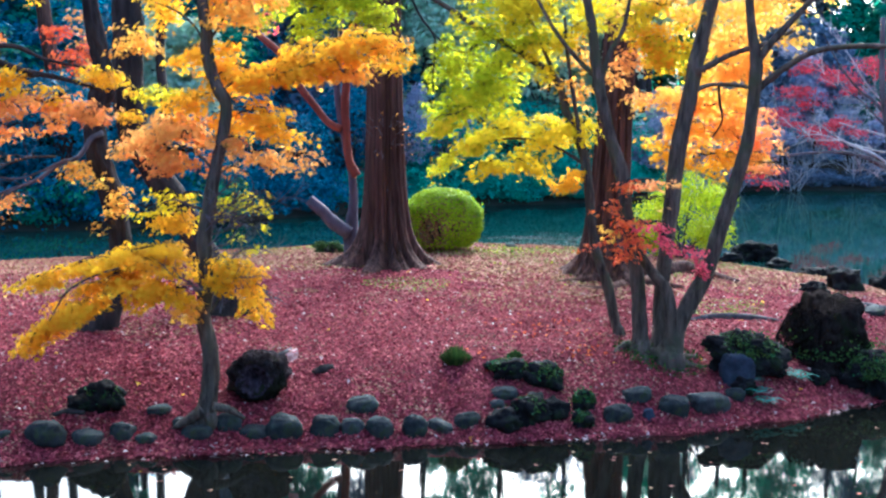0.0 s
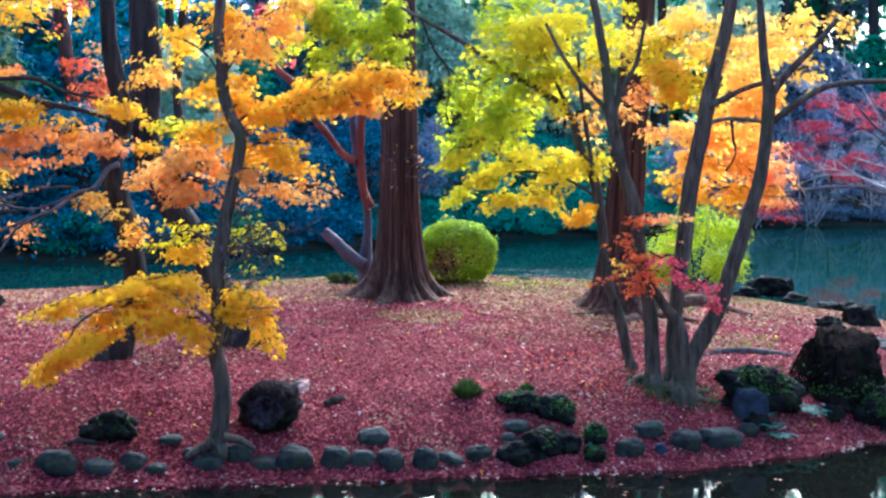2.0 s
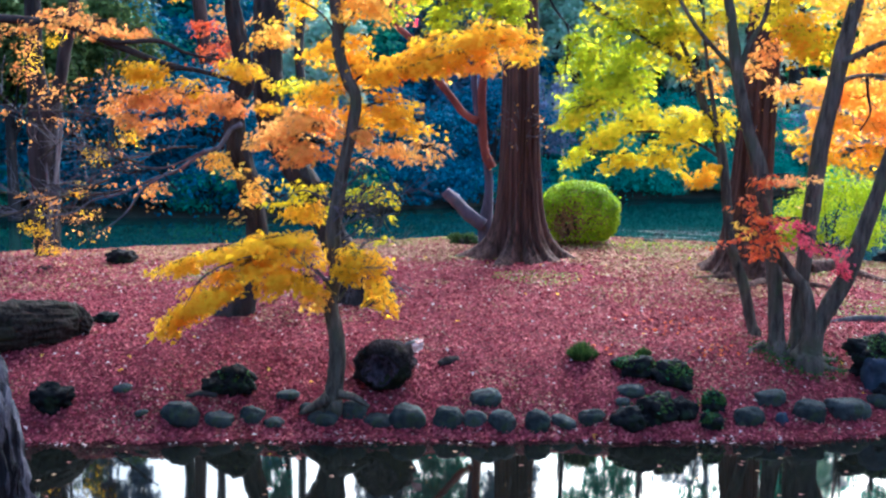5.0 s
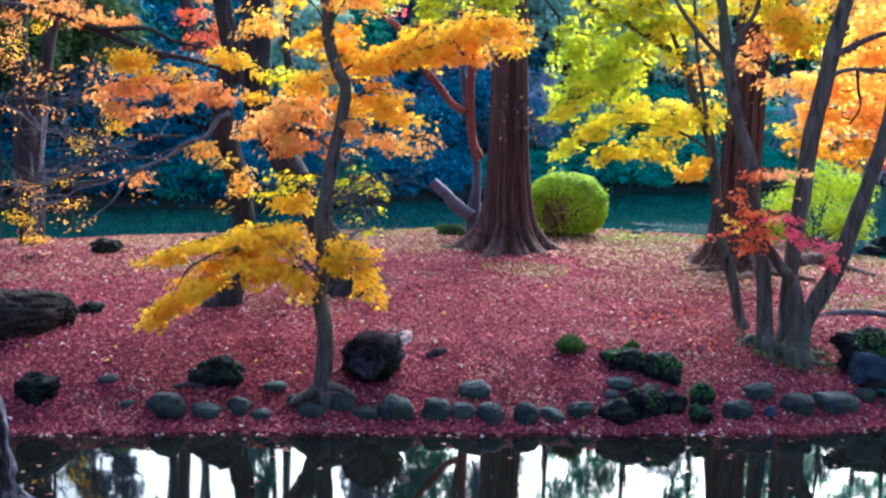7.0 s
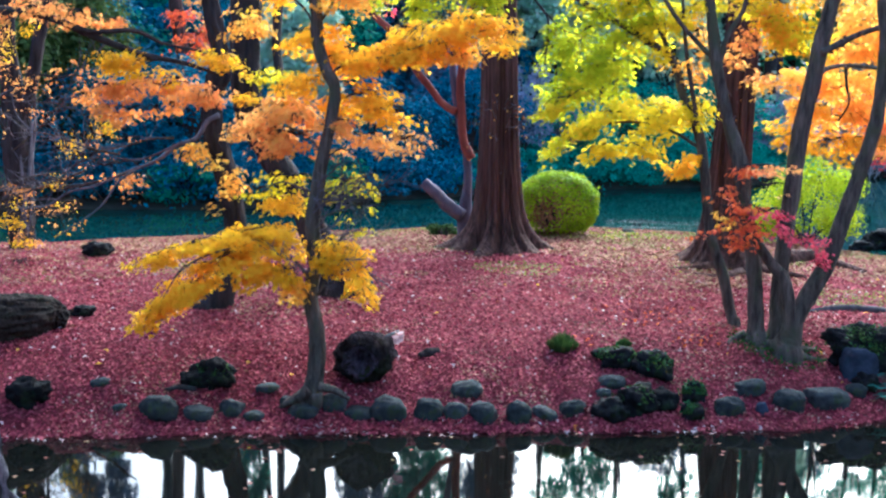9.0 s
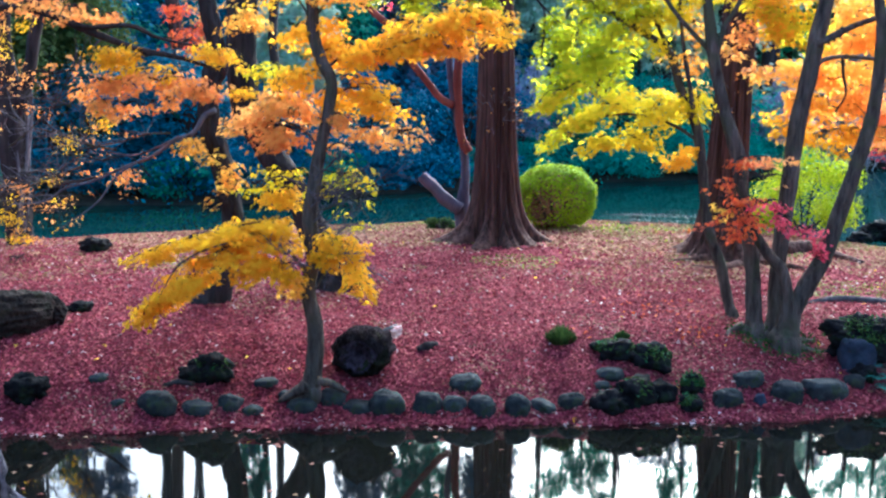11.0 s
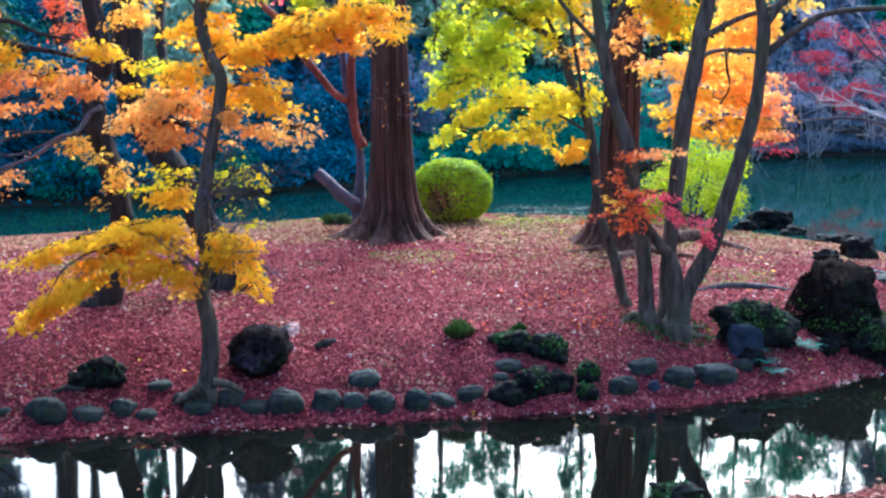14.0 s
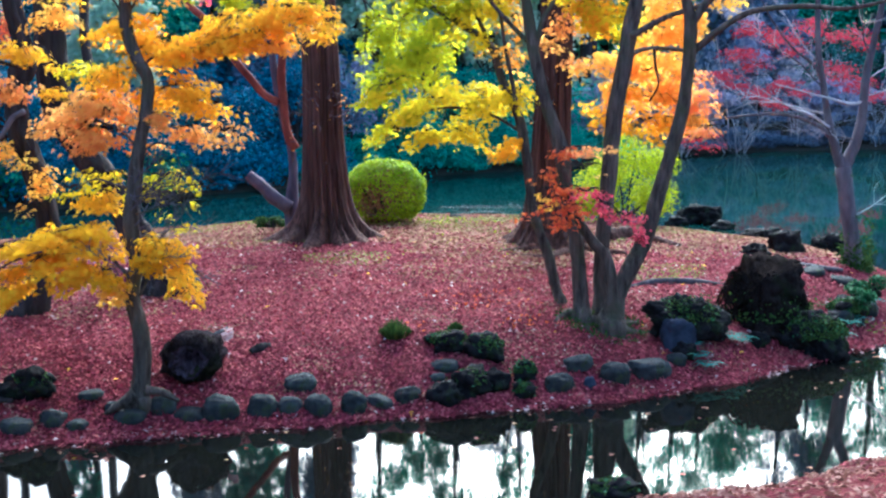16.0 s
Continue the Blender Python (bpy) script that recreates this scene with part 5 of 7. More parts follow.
def edging_stone(x, y, sx, sy, sz, mat="stone", label="rounded grey-green edging stone bedded in red leaves"):
    count[0] += 1
    at = on(x, y)
    me = lump((0, 0, 0), sx * 1.05, sy, sz * 1.25, count[0] * 7, 0.18, rng.uniform(0.62, 0.88), 4)
    me.materials.append(M[mat])
    ob = new("edging_stone", me)
    ob.location = (at[0], at[1], at[2] + sz * 0.14)
    ob.rotation_euler = (rng.uniform(-0.15, 0.15), rng.uniform(-0.2, 0.2), rng.uniform(-0.4, 0.4))
    a = rng.uniform(0, 6.28, 46)
    q = rng.uniform(0.85, 1.25, 46)
    px, py = x + np.cos(a) * sx * q, y + np.sin(a) * sy * q
    drifts.append(np.stack([px, py, height(px, py) + 0.01 + rng.uniform(0, 0.35, 46) ** 2 * sz * 2], 1))
    return tagged(ob, label, "stone", "edging stones along the shore")


def dark_rock(x, y, sx, sy, sz, mat="lava", fuzz=0, label=""):
    count[0] += 1
    at = on(x, y)
    at = (at[0], at[1], max(at[2], -0.02))
    t = thing("garden_rock", at, label or ("dark craggy rock with moss and small plants" if fuzz else "dark craggy volcanic rock on the leaves"), "rock")
    me = lump((at[0], at[1], at[2] + sz * 0.55), sx, sy, sz * 1.25, count[0] * 13, 0.5 if mat == "lava" else 0.24, 0.9 if mat == "lava" else 0.65, 5 if sx > 0.25 else 4)
    me.materials.append(M[mat])
    ro = part("stone", me, t)
    if fuzz:
        n = fuzz * 5
        a, b = rng.uniform(0, 6.28, n), rng.uniform(0.15, 1, n)
        d = np.stack([np.cos(a) * np.sqrt(1 - b * b), np.sin(a) * np.sqrt(1 - b * b), b], 1)
        c = np.array(at) + (0, 0, sz * 0.55) + d * np.array([sx, sy, sz * 1.25]) * rng.uniform(0.95, 1.1, (n, 1))
        tagged(part("moss", leaves("moss", c, d, rng.uniform(0.015, 0.04, n), BLADE, M["moss"], 0.5), t), kind="stuff")
        m = fuzz // 2
        c = c[rng.integers(0, n, m)] + rng.normal(0, 0.02, (m, 3))
        tagged(part("leaves", leaves("leaves", c, np.array([0, -0.5, 0.7]), rng.uniform(0.02, 0.042, m), BLADE, M["ivy"], 0.5), t), kind="stuff")
    return t


def hollow_stump(x, y, r):
    """A short, dark, burly piece of trunk lying with its hollow end to the water."""
    at = on(x, y)
    t = thing("hollow_stump", at, "dark round rotten stump with a hollow middle", "stump")
    v, f = [], []
    rings = [(0.28, r * 0.8), (0.1, r), (-0.08, r * 0.97), (-0.17, r * 0.82), (-0.2, r * 0.6), (-0.16, r * 0.4), (-0.1, r * 0.28), (0.06, r * 0.16)]
    n = 40
    for k, (dy, q) in enumerate(rings):
        for j in range(n):
            a = 2 * math.pi * j / n
            s = q * (1 + 0.3 * noise.noise((math.cos(a) * 2, math.sin(a) * 2, dy * 6)) + 0.22 * noise.noise((math.cos(a) * 6, math.sin(a) * 6, dy * 14)))
            v.append((at[0] + math.cos(a) * s * 1.05, at[1] + dy + 0.03 * noise.noise((a * 3, q * 20, 2)), at[2] + r * 0.72 + math.sin(a) * s * 0.88))
        if k:
            o = (k - 1) * n
            f += [(o + j, o + (j + 1) % n, o + n + (j + 1) % n, o + n + j) for j in range(n)]
    f.append(tuple(range(len(v) - n, len(v))))
    f.append(tuple(range(n - 1, -1, -1)))
    part("wood", mesh_of("wood", v, f, M["burl"]), t)
    hv, hf = [], []
    for k, (dy, q) in enumerate([(-0.185, r * 0.66), (-0.17, r * 0.52), (-0.135, r * 0.38), (-0.1, r * 0.2), (-0.08, r * 0.05)]):
        for j in range(n):
            a = 2 * math.pi * j / n
            s = q * (1 + 0.25 * noise.noise((math.cos(a) * 3, math.sin(a) * 3, q * 30)))
            hv.append((at[0] + math.cos(a) * s, at[1] + dy - 0.02 + 0.03 * noise.noise((a * 4, q * 40, 5)), at[2] + r * 0.72 + math.sin(a) * s * 0.88))
        if k:
            o = (k - 1) * n
            hf += [(o + j, o + (j + 1) % n, o + n + (j + 1) % n, o + n + j) for j in range(n)]
    part("hollow", mesh_of("hollow", hv, hf, M["heartwood"]), t, "paler mauve-grey rotten heartwood")
    m = 1300
    a, q = rng.uniform(0, 6.28, m), rng.uniform(0.7, 1.02, m)
    c = np.stack([at[0] + np.cos(a) * r * q * 1.05, at[1] - 0.2 + 0.22 * np.clip(q - 0.6, 0, 1) ** 2 * 4 + rng.normal(0, 0.02, m), at[2] + r * 0.72 + np.sin(a) * r * 0.9 * q], 1)
    tagged(part("loose_bark", leaves("loose_bark", c, np.stack([np.cos(a), -0.4 + 0 * a, np.sin(a)], 1), rng.uniform(0.03, 0.075, m), NEEDLE, M["burl"], 0.6), t), kind="stuff")
    return t


def rotten_stump(x, y, r, tall):
    at = on(x, y)
    t = thing("rotten_stump", at, "large black rotten tree stump with a jagged top", "stump")
    v, f, n, rows = [], [], 96, 30
    for k in range(rows + 2):
        s = min(k / rows, 1)
        for j in range(n):
            a = 2 * math.pi * j / n
            c, d = math.cos(a), math.sin(a)
            rid = 0.12 * noise.noise((c * 2.5, d * 2.5, s * 2.4)) + 0.09 * noise.noise((c * 3 + 7, d * 3, s * 9)) + 0.06 * abs(noise.noise((c * 11, d * 11, s * 6)))
            q = r * (1.16 - (0.18 + 0.3 * max(-c, 0)) * s + 0.1 * math.exp(-s * 6) + rid * 1.6) * (0.45 if k > rows else 1)
            top = tall * (0.86 + 0.12 * noise.noise((c * 1.5, d * 1.5, 5)) + 0.08 * noise.noise((c * 5, d * 5, 9)) + 0.07 * c - 0.75 * max(-c - 0.1, 0) + 0.1 * d)
            v.append((at[0] + c * q - 0.05 * s, at[1] + d * q * 0.9, at[2] - 0.15 + (top + 0.12) * s + (0.05 * noise.noise((c * 3, d * 3, 1)) - 0.02 if k > rows else 0)))
        if k:
            o = (k - 1) * n
            f += [(o + j, o + (j + 1) % n, o + n + (j + 1) % n, o + n + j) for j in range(n)]
    f.append(tuple(range(len(v) - n, len(v))))
    part("wood", mesh_of("wood", v, f, M["stump"]), t)
    m = 1500
    a, up = rng.uniform(0, 6.28, m), rng.uniform(0, 0.95, m)
    c = np.stack([at[0] + np.cos(a) * r * (1.22 - 0.52 * up), at[1] + np.sin(a) * r * 0.9 * (1.22 - 0.52 * up), at[2] + up * tall * 0.8], 1)
    tagged(part("loose_bark", leaves("loose_bark", c, np.stack([np.cos(a), np.sin(a), 0.2 + 0 * a], 1), rng.uniform(0.04, 0.12, m), NEEDLE, M["stump"], 0.4), t), kind="stuff")
    m = 700
    a = rng.uniform(0, 6.28, m)
    c = np.stack([at[0] + np.cos(a) * r * 1.2 * rng.uniform(0.9, 1.25, m), at[1] + np.sin(a) * r * 1.1, at[2] + rng.exponential(0.06, m)], 1)
    tagged(part("moss", leaves("moss", c, np.array([0, -0.3, 0.6]), rng.uniform(0.02, 0.05, m), BLADE, M["moss"], 0.6), t), kind="stuff")
    return t


def grass_tuft(x, y, r):
    at = on(x, y)
    m = 420
    a, q = rng.uniform(0, 6.28, m), np.sqrt(rng.uniform(0, 1, m))
    base = np.stack([at[0] + np.cos(a) * q * r * 0.75, at[1] + np.sin(a) * q * r * 0.75, np.full(m, at[2] - 0.01)], 1)
    tip = base + np.stack([np.cos(a) * r * 0.45 * q, np.sin(a) * r * 0.45 * q, r * (1.35 - 0.8 * q * q) * rng.uniform(0.7, 1.1, m)], 1)
    side = np.stack([np.sin(a), -np.cos(a), np.zeros(m)], 1) * 0.006
    mid = (base + tip) / 2 + (0, 0, 0.01)
    v = np.stack([base - side, base + side, mid + side, tip, mid - side], 1).reshape(-1, 3)
    ob = new("grass_tuft", mesh_grid("grass_tuft", v, np.arange(m * 5).reshape(m, 5), 5, M["moss"]))
    return tagged(ob, "small dark green tuft of grass among red leaves", "grass tuft")


def fern(x, y, r):
    at = on(x, y)
    t = thing("fern", at, "pale green fern with arching fronds between the rocks", "fern", "ferns on the bank")
    for k in range(9):
        a = k * 0.7 + rng.uniform(-0.2, 0.2)
        s = np.linspace(0.08, 1, 14)
        reach = r * rng.uniform(0.8, 1.2)
        spine = np.stack([at[0] + np.cos(a) * s * reach, at[1] + np.sin(a) * s * reach, at[2] + 0.03 + reach * (1.1 * s - 1.0 * s * s)], 1)
        out = np.array([-math.sin(a), math.cos(a), 0])
        wide = reach * 0.26 * np.sin(np.pi * np.clip(s * 0.92 + 0.06, 0, 1))[:, None]
        v, n = [], len(s)
        fwd = np.array([math.cos(a), math.sin(a), 0]) * reach * 0.05
        for sgn in (-1, 1):
            tip = spine + out * sgn * wide - (0, 0, 0.004)
            v.append(np.stack([spine - fwd, (spine + tip) / 2 - fwd, tip, (spine + tip) / 2 + fwd * 0.5], 1).reshape(-1, 3))
        v = np.concatenate(v)
        part("frond", mesh_grid("frond", v, np.arange(len(v)).reshape(-1, 4), 4, M["fern"]), t)
    return t


def fallen_branch(*pts, dark=False):
    v, f = tube(pts, 8, 4, 0.14, int(rng.integers(1 << 30)))
    ob = new("fallen_branch", mesh_of("fallen_branch", v, f, M["dark_bark" if dark else "old_log"]))
    return tagged(ob, "dark broken piece of bark lying on leaves" if dark else "pale weathered branch lying on fallen leaves", "branch")


def big_log(*pts):
    v, f = tube(pts, 80, 22, 0.0, 4, ridge=0.022)
    ob = new("fallen_log", mesh_of("fallen_log", v, f, M["log"]))
    return tagged(ob, "thick fallen tree trunk with rough brown bark", "log")


# stones along the shore
edging_stone(-3.34, 7.87, 0.162, 0.130, 0.093)
edging_stone(-3.03, 7.91, 0.117, 0.093, 0.051)
edging_stone(-2.80, 8.04, 0.095, 0.076, 0.071)
edging_stone(-2.59, 7.98, 0.082, 0.066, 0.043)
edging_stone(-3.64, 7.81, 0.058, 0.046, 0.031)
edging_stone(-2.22, 8.11, 0.120, 0.096, 0.048)
edging_stone(-1.99, 8.22, 0.101, 0.081, 0.073)
edging_stone(-1.80, 8.22, 0.121, 0.097, 0.040)
edging_stone(-1.55, 8.25, 0.146, 0.117, 0.105)
edging_stone(-1.23, 8.32, 0.114, 0.092, 0.090)
edging_stone(-1.01, 8.32, 0.090, 0.072, 0.065)
edging_stone(-0.79, 8.34, 0.103, 0.082, 0.090)
edging_stone(-0.51, 8.40, 0.103, 0.083, 0.107)
edging_stone(-0.31, 8.51, 0.105, 0.084, 0.050)
edging_stone(-0.08, 8.60, 0.102, 0.081, 0.063)
edging_stone(0.23, 8.96, 0.110, 0.088, 0.048)
edging_stone(0.16, 8.80, 0.065, 0.052, 0.039)
edging_stone(-0.96, 8.58, 0.126, 0.101, 0.067)
edging_stone(1.19, 8.86, 0.122, 0.098, 0.078)
edging_stone(1.39, 9.13, 0.121, 0.097, 0.063)
edging_stone(1.69, 9.02, 0.124, 0.099, 0.089)
edging_stone(2.04, 9.26, 0.168, 0.134, 0.082)
edging_stone(2.32, 9.51, 0.094, 0.075, 0.056)
edging_stone(-2.58, 8.30, 0.090, 0.072, 0.037)
edging_stone(-2.37, 8.20, 0.065, 0.052, 0.040)
edging_stone(1.46, 8.89, 0.048, 0.039, 0.066, mat='blue_rock', label='small blue-grey stone set among the leaves')
edging_stone(-3.93, 8.07, 0.079, 0.064, 0.032)
edging_stone(-3.39, 7.86, 0.077, 0.062, 0.031)
# dark rocks, with some pieces of stump and log built the same way
dark_rock(0.22, 8.58, 0.147, 0.118, 0.072)
dark_rock(0.43, 8.70, 0.154, 0.123, 0.111, fuzz=40)
dark_rock(0.64, 8.79, 0.104, 0.083, 0.082)
dark_rock(0.27, 9.28, 0.182, 0.145, 0.077, fuzz=70)
dark_rock(0.58, 9.18, 0.171, 0.137, 0.099, fuzz=70)
# smaller lump of a dark mossy log piece, shaped as a rock
dark_rock(-3.18, 8.21, 0.113, 0.090, 0.052)
dark_rock(0.91, 8.96, 0.097, 0.078, 0.088, fuzz=120)
dark_rock(0.89, 8.75, 0.086, 0.069, 0.065, fuzz=120)
# main lump of the mossy log piece, shaped as a rock
dark_rock(-3.05, 8.30, 0.163, 0.130, 0.098, fuzz=60)
# stump-like dark block, shaped as a rock
dark_rock(-4.39, 7.75, 0.159, 0.127, 0.099)
dark_rock(-4.77, 9.42, 0.120, 0.096, 0.046)
dark_rock(-5.95, 12.08, 0.166, 0.133, 0.089)
dark_rock(2.49, 9.97, 0.330, 0.264, 0.175, fuzz=220)
dark_rock(2.38, 9.74, 0.143, 0.115, 0.143, mat='blue_rock', label='dark rock leaning on a mossy one, its blue highlight put into the colour')
dark_rock(3.85, 10.26, 0.300, 0.240, 0.190, fuzz=500)
dark_rock(3.25, 10.12, 0.100, 0.080, 0.070)
dark_rock(3.59, 10.23, 0.111, 0.089, 0.060)
dark_rock(2.43, 9.61, 0.113, 0.091, 0.066)
dark_rock(5.65, 22.17, 0.413, 0.330, 0.217)
dark_rock(5.06, 21.78, 0.236, 0.189, 0.096)
dark_rock(5.76, 20.96, 0.227, 0.181, 0.082)
dark_rock(6.16, 19.76, 0.339, 0.271, 0.078)
dark_rock(4.70, 13.81, 0.203, 0.163, 0.163)
dark_rock(4.10, 13.14, 0.155, 0.124, 0.071)
dark_rock(6.61, 17.52, 0.258, 0.207, 0.172)
dark_rock(6.24, 19.14, 0.188, 0.151, 0.132)
edging_stone(4.85, 12.17, 0.179, 0.143, 0.060)
edging_stone(4.50, 12.28, 0.145, 0.116, 0.042)
edging_stone(4.78, 11.47, 0.147, 0.117, 0.090)
edging_stone(4.40, 11.08, 0.120, 0.096, 0.076)
dark_rock(4.91, 11.81, 0.151, 0.121, 0.093, fuzz=260)
dark_rock(4.49, 11.20, 0.198, 0.158, 0.099, fuzz=400)
dark_rock(1.30, 6.65, 0.150, 0.120, 0.052, fuzz=80)
edging_stone(0.47, 16.92, 0.100, 0.080, 0.050)
# stumps, tufts, ferns, logs
hollow_stump(-1.84, 8.66, 0.225)
rotten_stump(3.45, 10.71, 0.41, 0.6)
pl = np.array([-1.58, 8.72, 0.62]) + rng.normal(0, 0.03, (10, 3))
tagged(new("withered_plant", leaves("withered_plant", pl, np.array([0.3, -0.5, 0.6]), rng.uniform(0.05, 0.11, 10), BLADE, M["pale"], 0.4)), "pale withered leaves leaning on the hollow stump", "leaves", kind="stuff")
grass_tuft(-0.21, 9.41, 0.134)
grass_tuft(0.33, 9.54, 0.065)
grass_tuft(4.67, 11.35, 0.119)
fern(2.94, 9.96, 0.189)
fern(2.58, 9.40, 0.159)
fern(2.54, 9.53, 0.151)
fern(3.05, 9.97, 0.158)
fern(4.45, 10.96, 0.232)
fern(4.18, 10.55, 0.189)
fern(4.86, 11.56, 0.208)
fern(2.52, 9.68, 0.113)
fern(3.58, 10.36, 0.099)
fallen_branch((2.12, 11.03, 0.56, 0.023), (2.45, 11.36, 0.56, 0.036), (2.73, 11.42, 0.56, 0.042), (3.01, 11.43, 0.54, 0.030), (3.31, 11.41, 0.51, 0.012))
fallen_branch((-1.44, 9.03, 0.40, 0.028), (-1.36, 9.08, 0.42, 0.038), (-1.28, 9.14, 0.43, 0.024), dark=True)
fallen_branch((-1.84, 9.22, 0.49, 0.015), (-1.76, 9.32, 0.51, 0.024), (-1.72, 9.48, 0.52, 0.015))
fallen_branch((-3.38, 8.08, 0.23, 0.017), (-3.28, 8.13, 0.25, 0.026), (-3.13, 8.13, 0.24, 0.021), dark=True)
fallen_branch((4.48, 12.74, 0.53, 0.027), (4.67, 12.50, 0.51, 0.039), (4.96, 12.56, 0.47, 0.026))
big_log((-6.34, 7.47, 0.41, 0.236), (-5.96, 7.86, 0.54, 0.248), (-5.49, 8.26, 0.64, 0.243), (-5.03, 8.67, 0.65, 0.205), (-4.88, 8.95, 0.63, 0.160), (-4.72, 9.02, 0.57, 0.066))
surface_root((2.34, 13.84, 0.74, 0.124), (2.69, 14.13, 0.73, 0.111), (2.94, 13.86, 0.70, 0.080), (3.25, 13.46, 0.66, 0.035))
surface_root((1.65, 13.21, 0.71, 0.097), (1.31, 12.91, 0.72, 0.068), (0.89, 12.82, 0.72, 0.027))
surface_root((1.70, 12.78, 0.70, 0.067), (1.39, 12.36, 0.70, 0.045), (1.05, 12.60, 0.71, 0.020))
surface_root((2.01, 13.05, 0.69, 0.096), (2.23, 12.86, 0.68, 0.054), (2.46, 12.83, 0.66, 0.027))


def root_run(tree, x, y, a, long, r):
    """A root that leaves a stem's foot and dips into the leaves."""
    pts = []
    for k, q in enumerate((0.0, 0.35, 0.7, 1.0)):
        px, py = x + math.cos(a + 0.25 * k) * long * q, y + math.sin(a + 0.25 * k) * long * q
        pts.append((px, py, float(height(px, py)) + (0.05, 0.015, -0.005, -0.03)[k], r * (1 - 0.6 * q)))
    limb(tree, "maple_bark", *pts, name="root", sides=8, per=4, rough=0.1)


for dx, dy, a, long in ((0.05, 0.0, -0.5, 0.42), (0.0, 0.0, -1.4, 0.3), (-0.12, 0.03, -2.3, 0.36), (-0.3, 0.1, -2.9, 0.3), (0.12, 0.06, 0.1, 0.4)):
    root_run(stems, stems.location.x + dx, stems.location.y + dy, a, long, 0.045)
m = 900
a, q = rng.uniform(0, 6.28, m), rng.uniform(0.12, 0.5, m) ** 1.2
mx_, my_ = 1.7 + np.cos(a) * q, 9.86 + np.sin(a) * q * 0.8
tagged(part("moss", leaves("moss", np.stack([mx_, my_, height(mx_, my_) + rng.exponential(0.025, m) + 0.012], 1), np.array([0, -0.3, 0.7]), rng.uniform(0.02, 0.045, m), BLADE, M["moss"], 0.6), stems), kind="stuff")
dr = np.concatenate(drifts)
tagged(new("leaf_drift", leaves("leaf_drift", dr, np.array([0, -0.3, 0.8]), 0.05 * rng.uniform(0.6, 1.3, len(dr)), STAR, M["litter"], 0.6, 0.3)), "crimson leaves drifted against the edging stones", "leaves", kind="stuff")

# ---- clipped and loose shrubs on the island ----
def clipped_ball(x, y, z, rx, rz):
    t = thing("azalea_bush", on(x, y), "clipped round azalea bush, thin below, thinned in front for a backlit rim", "bush")
    n = 17000
    d = rng.normal(0, 1, (n, 3))
    d /= np.linalg.norm(d, axis=1)[:, None]
    d[:, 2] = np.where(d[:, 2] < -0.75, -d[:, 2], d[:, 2])
    bump = np.array([noise.noise(Vector(q * 2.2)) + 0.6 * noise.noise(Vector(q * 5)) for q in d])
    sq = np.sign(d) * np.abs(d) ** 0.85
    c = np.array([x, y, z]) + sq * np.array([rx, rx, rz]) * (0.97 + 0.06 * bump + rng.normal(0, 0.025, n))[:, None]
    # hollow low on the left; the front is thinned so the rim looks backlit
    low = np.exp(-((d[:, 0] + 0.3) / 0.4) ** 2 - ((d[:, 2] + 0.25) / 0.4) ** 2)
    face = np.clip(-d[:, 1], 0, 1) * (0.3 + 1.1 * low) + 0.1 * bump
    hole = rng.uniform(0, 1, n) < face + 0.5 * np.clip(-d[:, 2] - 0.1 + 0.5 * bump, 0, 0.6)
    c, d = c[~hole], d[~hole]
    tagged(part("foliage", leaves("foliage", c, d + (0, 0, 0.3), rng.uniform(0.03, 0.055, len(c)), BLADE, M["box"], 0.5), t), kind="stuff")
    d2 = rng.normal(0, 1, (5000, 3))
    d2 /= np.linalg.norm(d2, axis=1)[:, None]
    c2 = np.array([x, y, z]) + d2 * np.array([rx, rx, rz]) * rng.uniform(0.72, 0.96, (5000, 1))
    tagged(part("dry_leaves", leaves("dry_leaves", c2, d2, rng.uniform(0.03, 0.06, 5000), BLADE, M["brown"], 0.6), t), kind="stuff")
    for k in range(14):
        a = k * 0.9
        e = (x + math.cos(a) * rx * 0.75, y + math.sin(a) * rx * 0.75, z + rz * rng.uniform(-0.1, 0.5))
        limb(t, "dark_bark", (x + math.cos(a) * 0.08, y + math.sin(a) * 0.08, float(height(x, y)) - 0.03, 0.02), ((x + e[0]) / 2, (y + e[1]) / 2, z - rz * 0.3, 0.014), (*e, 0.006), name="branch", sides=5, per=3)
    return t


def loose_bush(x, y, z, r, mat, n, leaf, label, lumps=16):
    """A bush of leafy clumps with gaps, on thin branches."""
    t = thing("bush", on(x, y), label, "bush")
    g0 = float(height(x, y))
    d = rng.normal(0, 1, (lumps, 3))
    d /= np.linalg.norm(d, axis=1)[:, None]
    cs = np.array([x, y, z]) + d * np.array(r) * rng.uniform(0.45, 0.85, (lumps, 1))
    q = np.repeat(cs, n // lumps, 0)
    w = rng.normal(0, 1, (len(q), 3))
    w /= np.linalg.norm(w, axis=1)[:, None]
    q = q + w * (np.array(r) * 0.36) * rng.uniform(0.4, 1.1, (len(q), 1))
    q[:, 2] = np.maximum(q[:, 2], g0 + 0.03)
    tagged(part("foliage", leaves("foliage", q, w + (0, 0, 0.4), leaf * rng.uniform(0.6, 1.2, len(q)), BLADE, M[mat], 0.5), t), kind="stuff")
    for k in range(min(9, lumps)):
        e = cs[k]
        limb(t, "dark_bark", (x + 0.05 * math.cos(k), y + 0.05 * math.sin(k), g0 - 0.03, 0.016), (x * 0.5 + e[0] * 0.5, y * 0.5 + e[1] * 0.5, (g0 + e[2]) / 2 + 0.05, 0.011), (*e, 0.005), name="branch", sides=5, per=3)
    return t


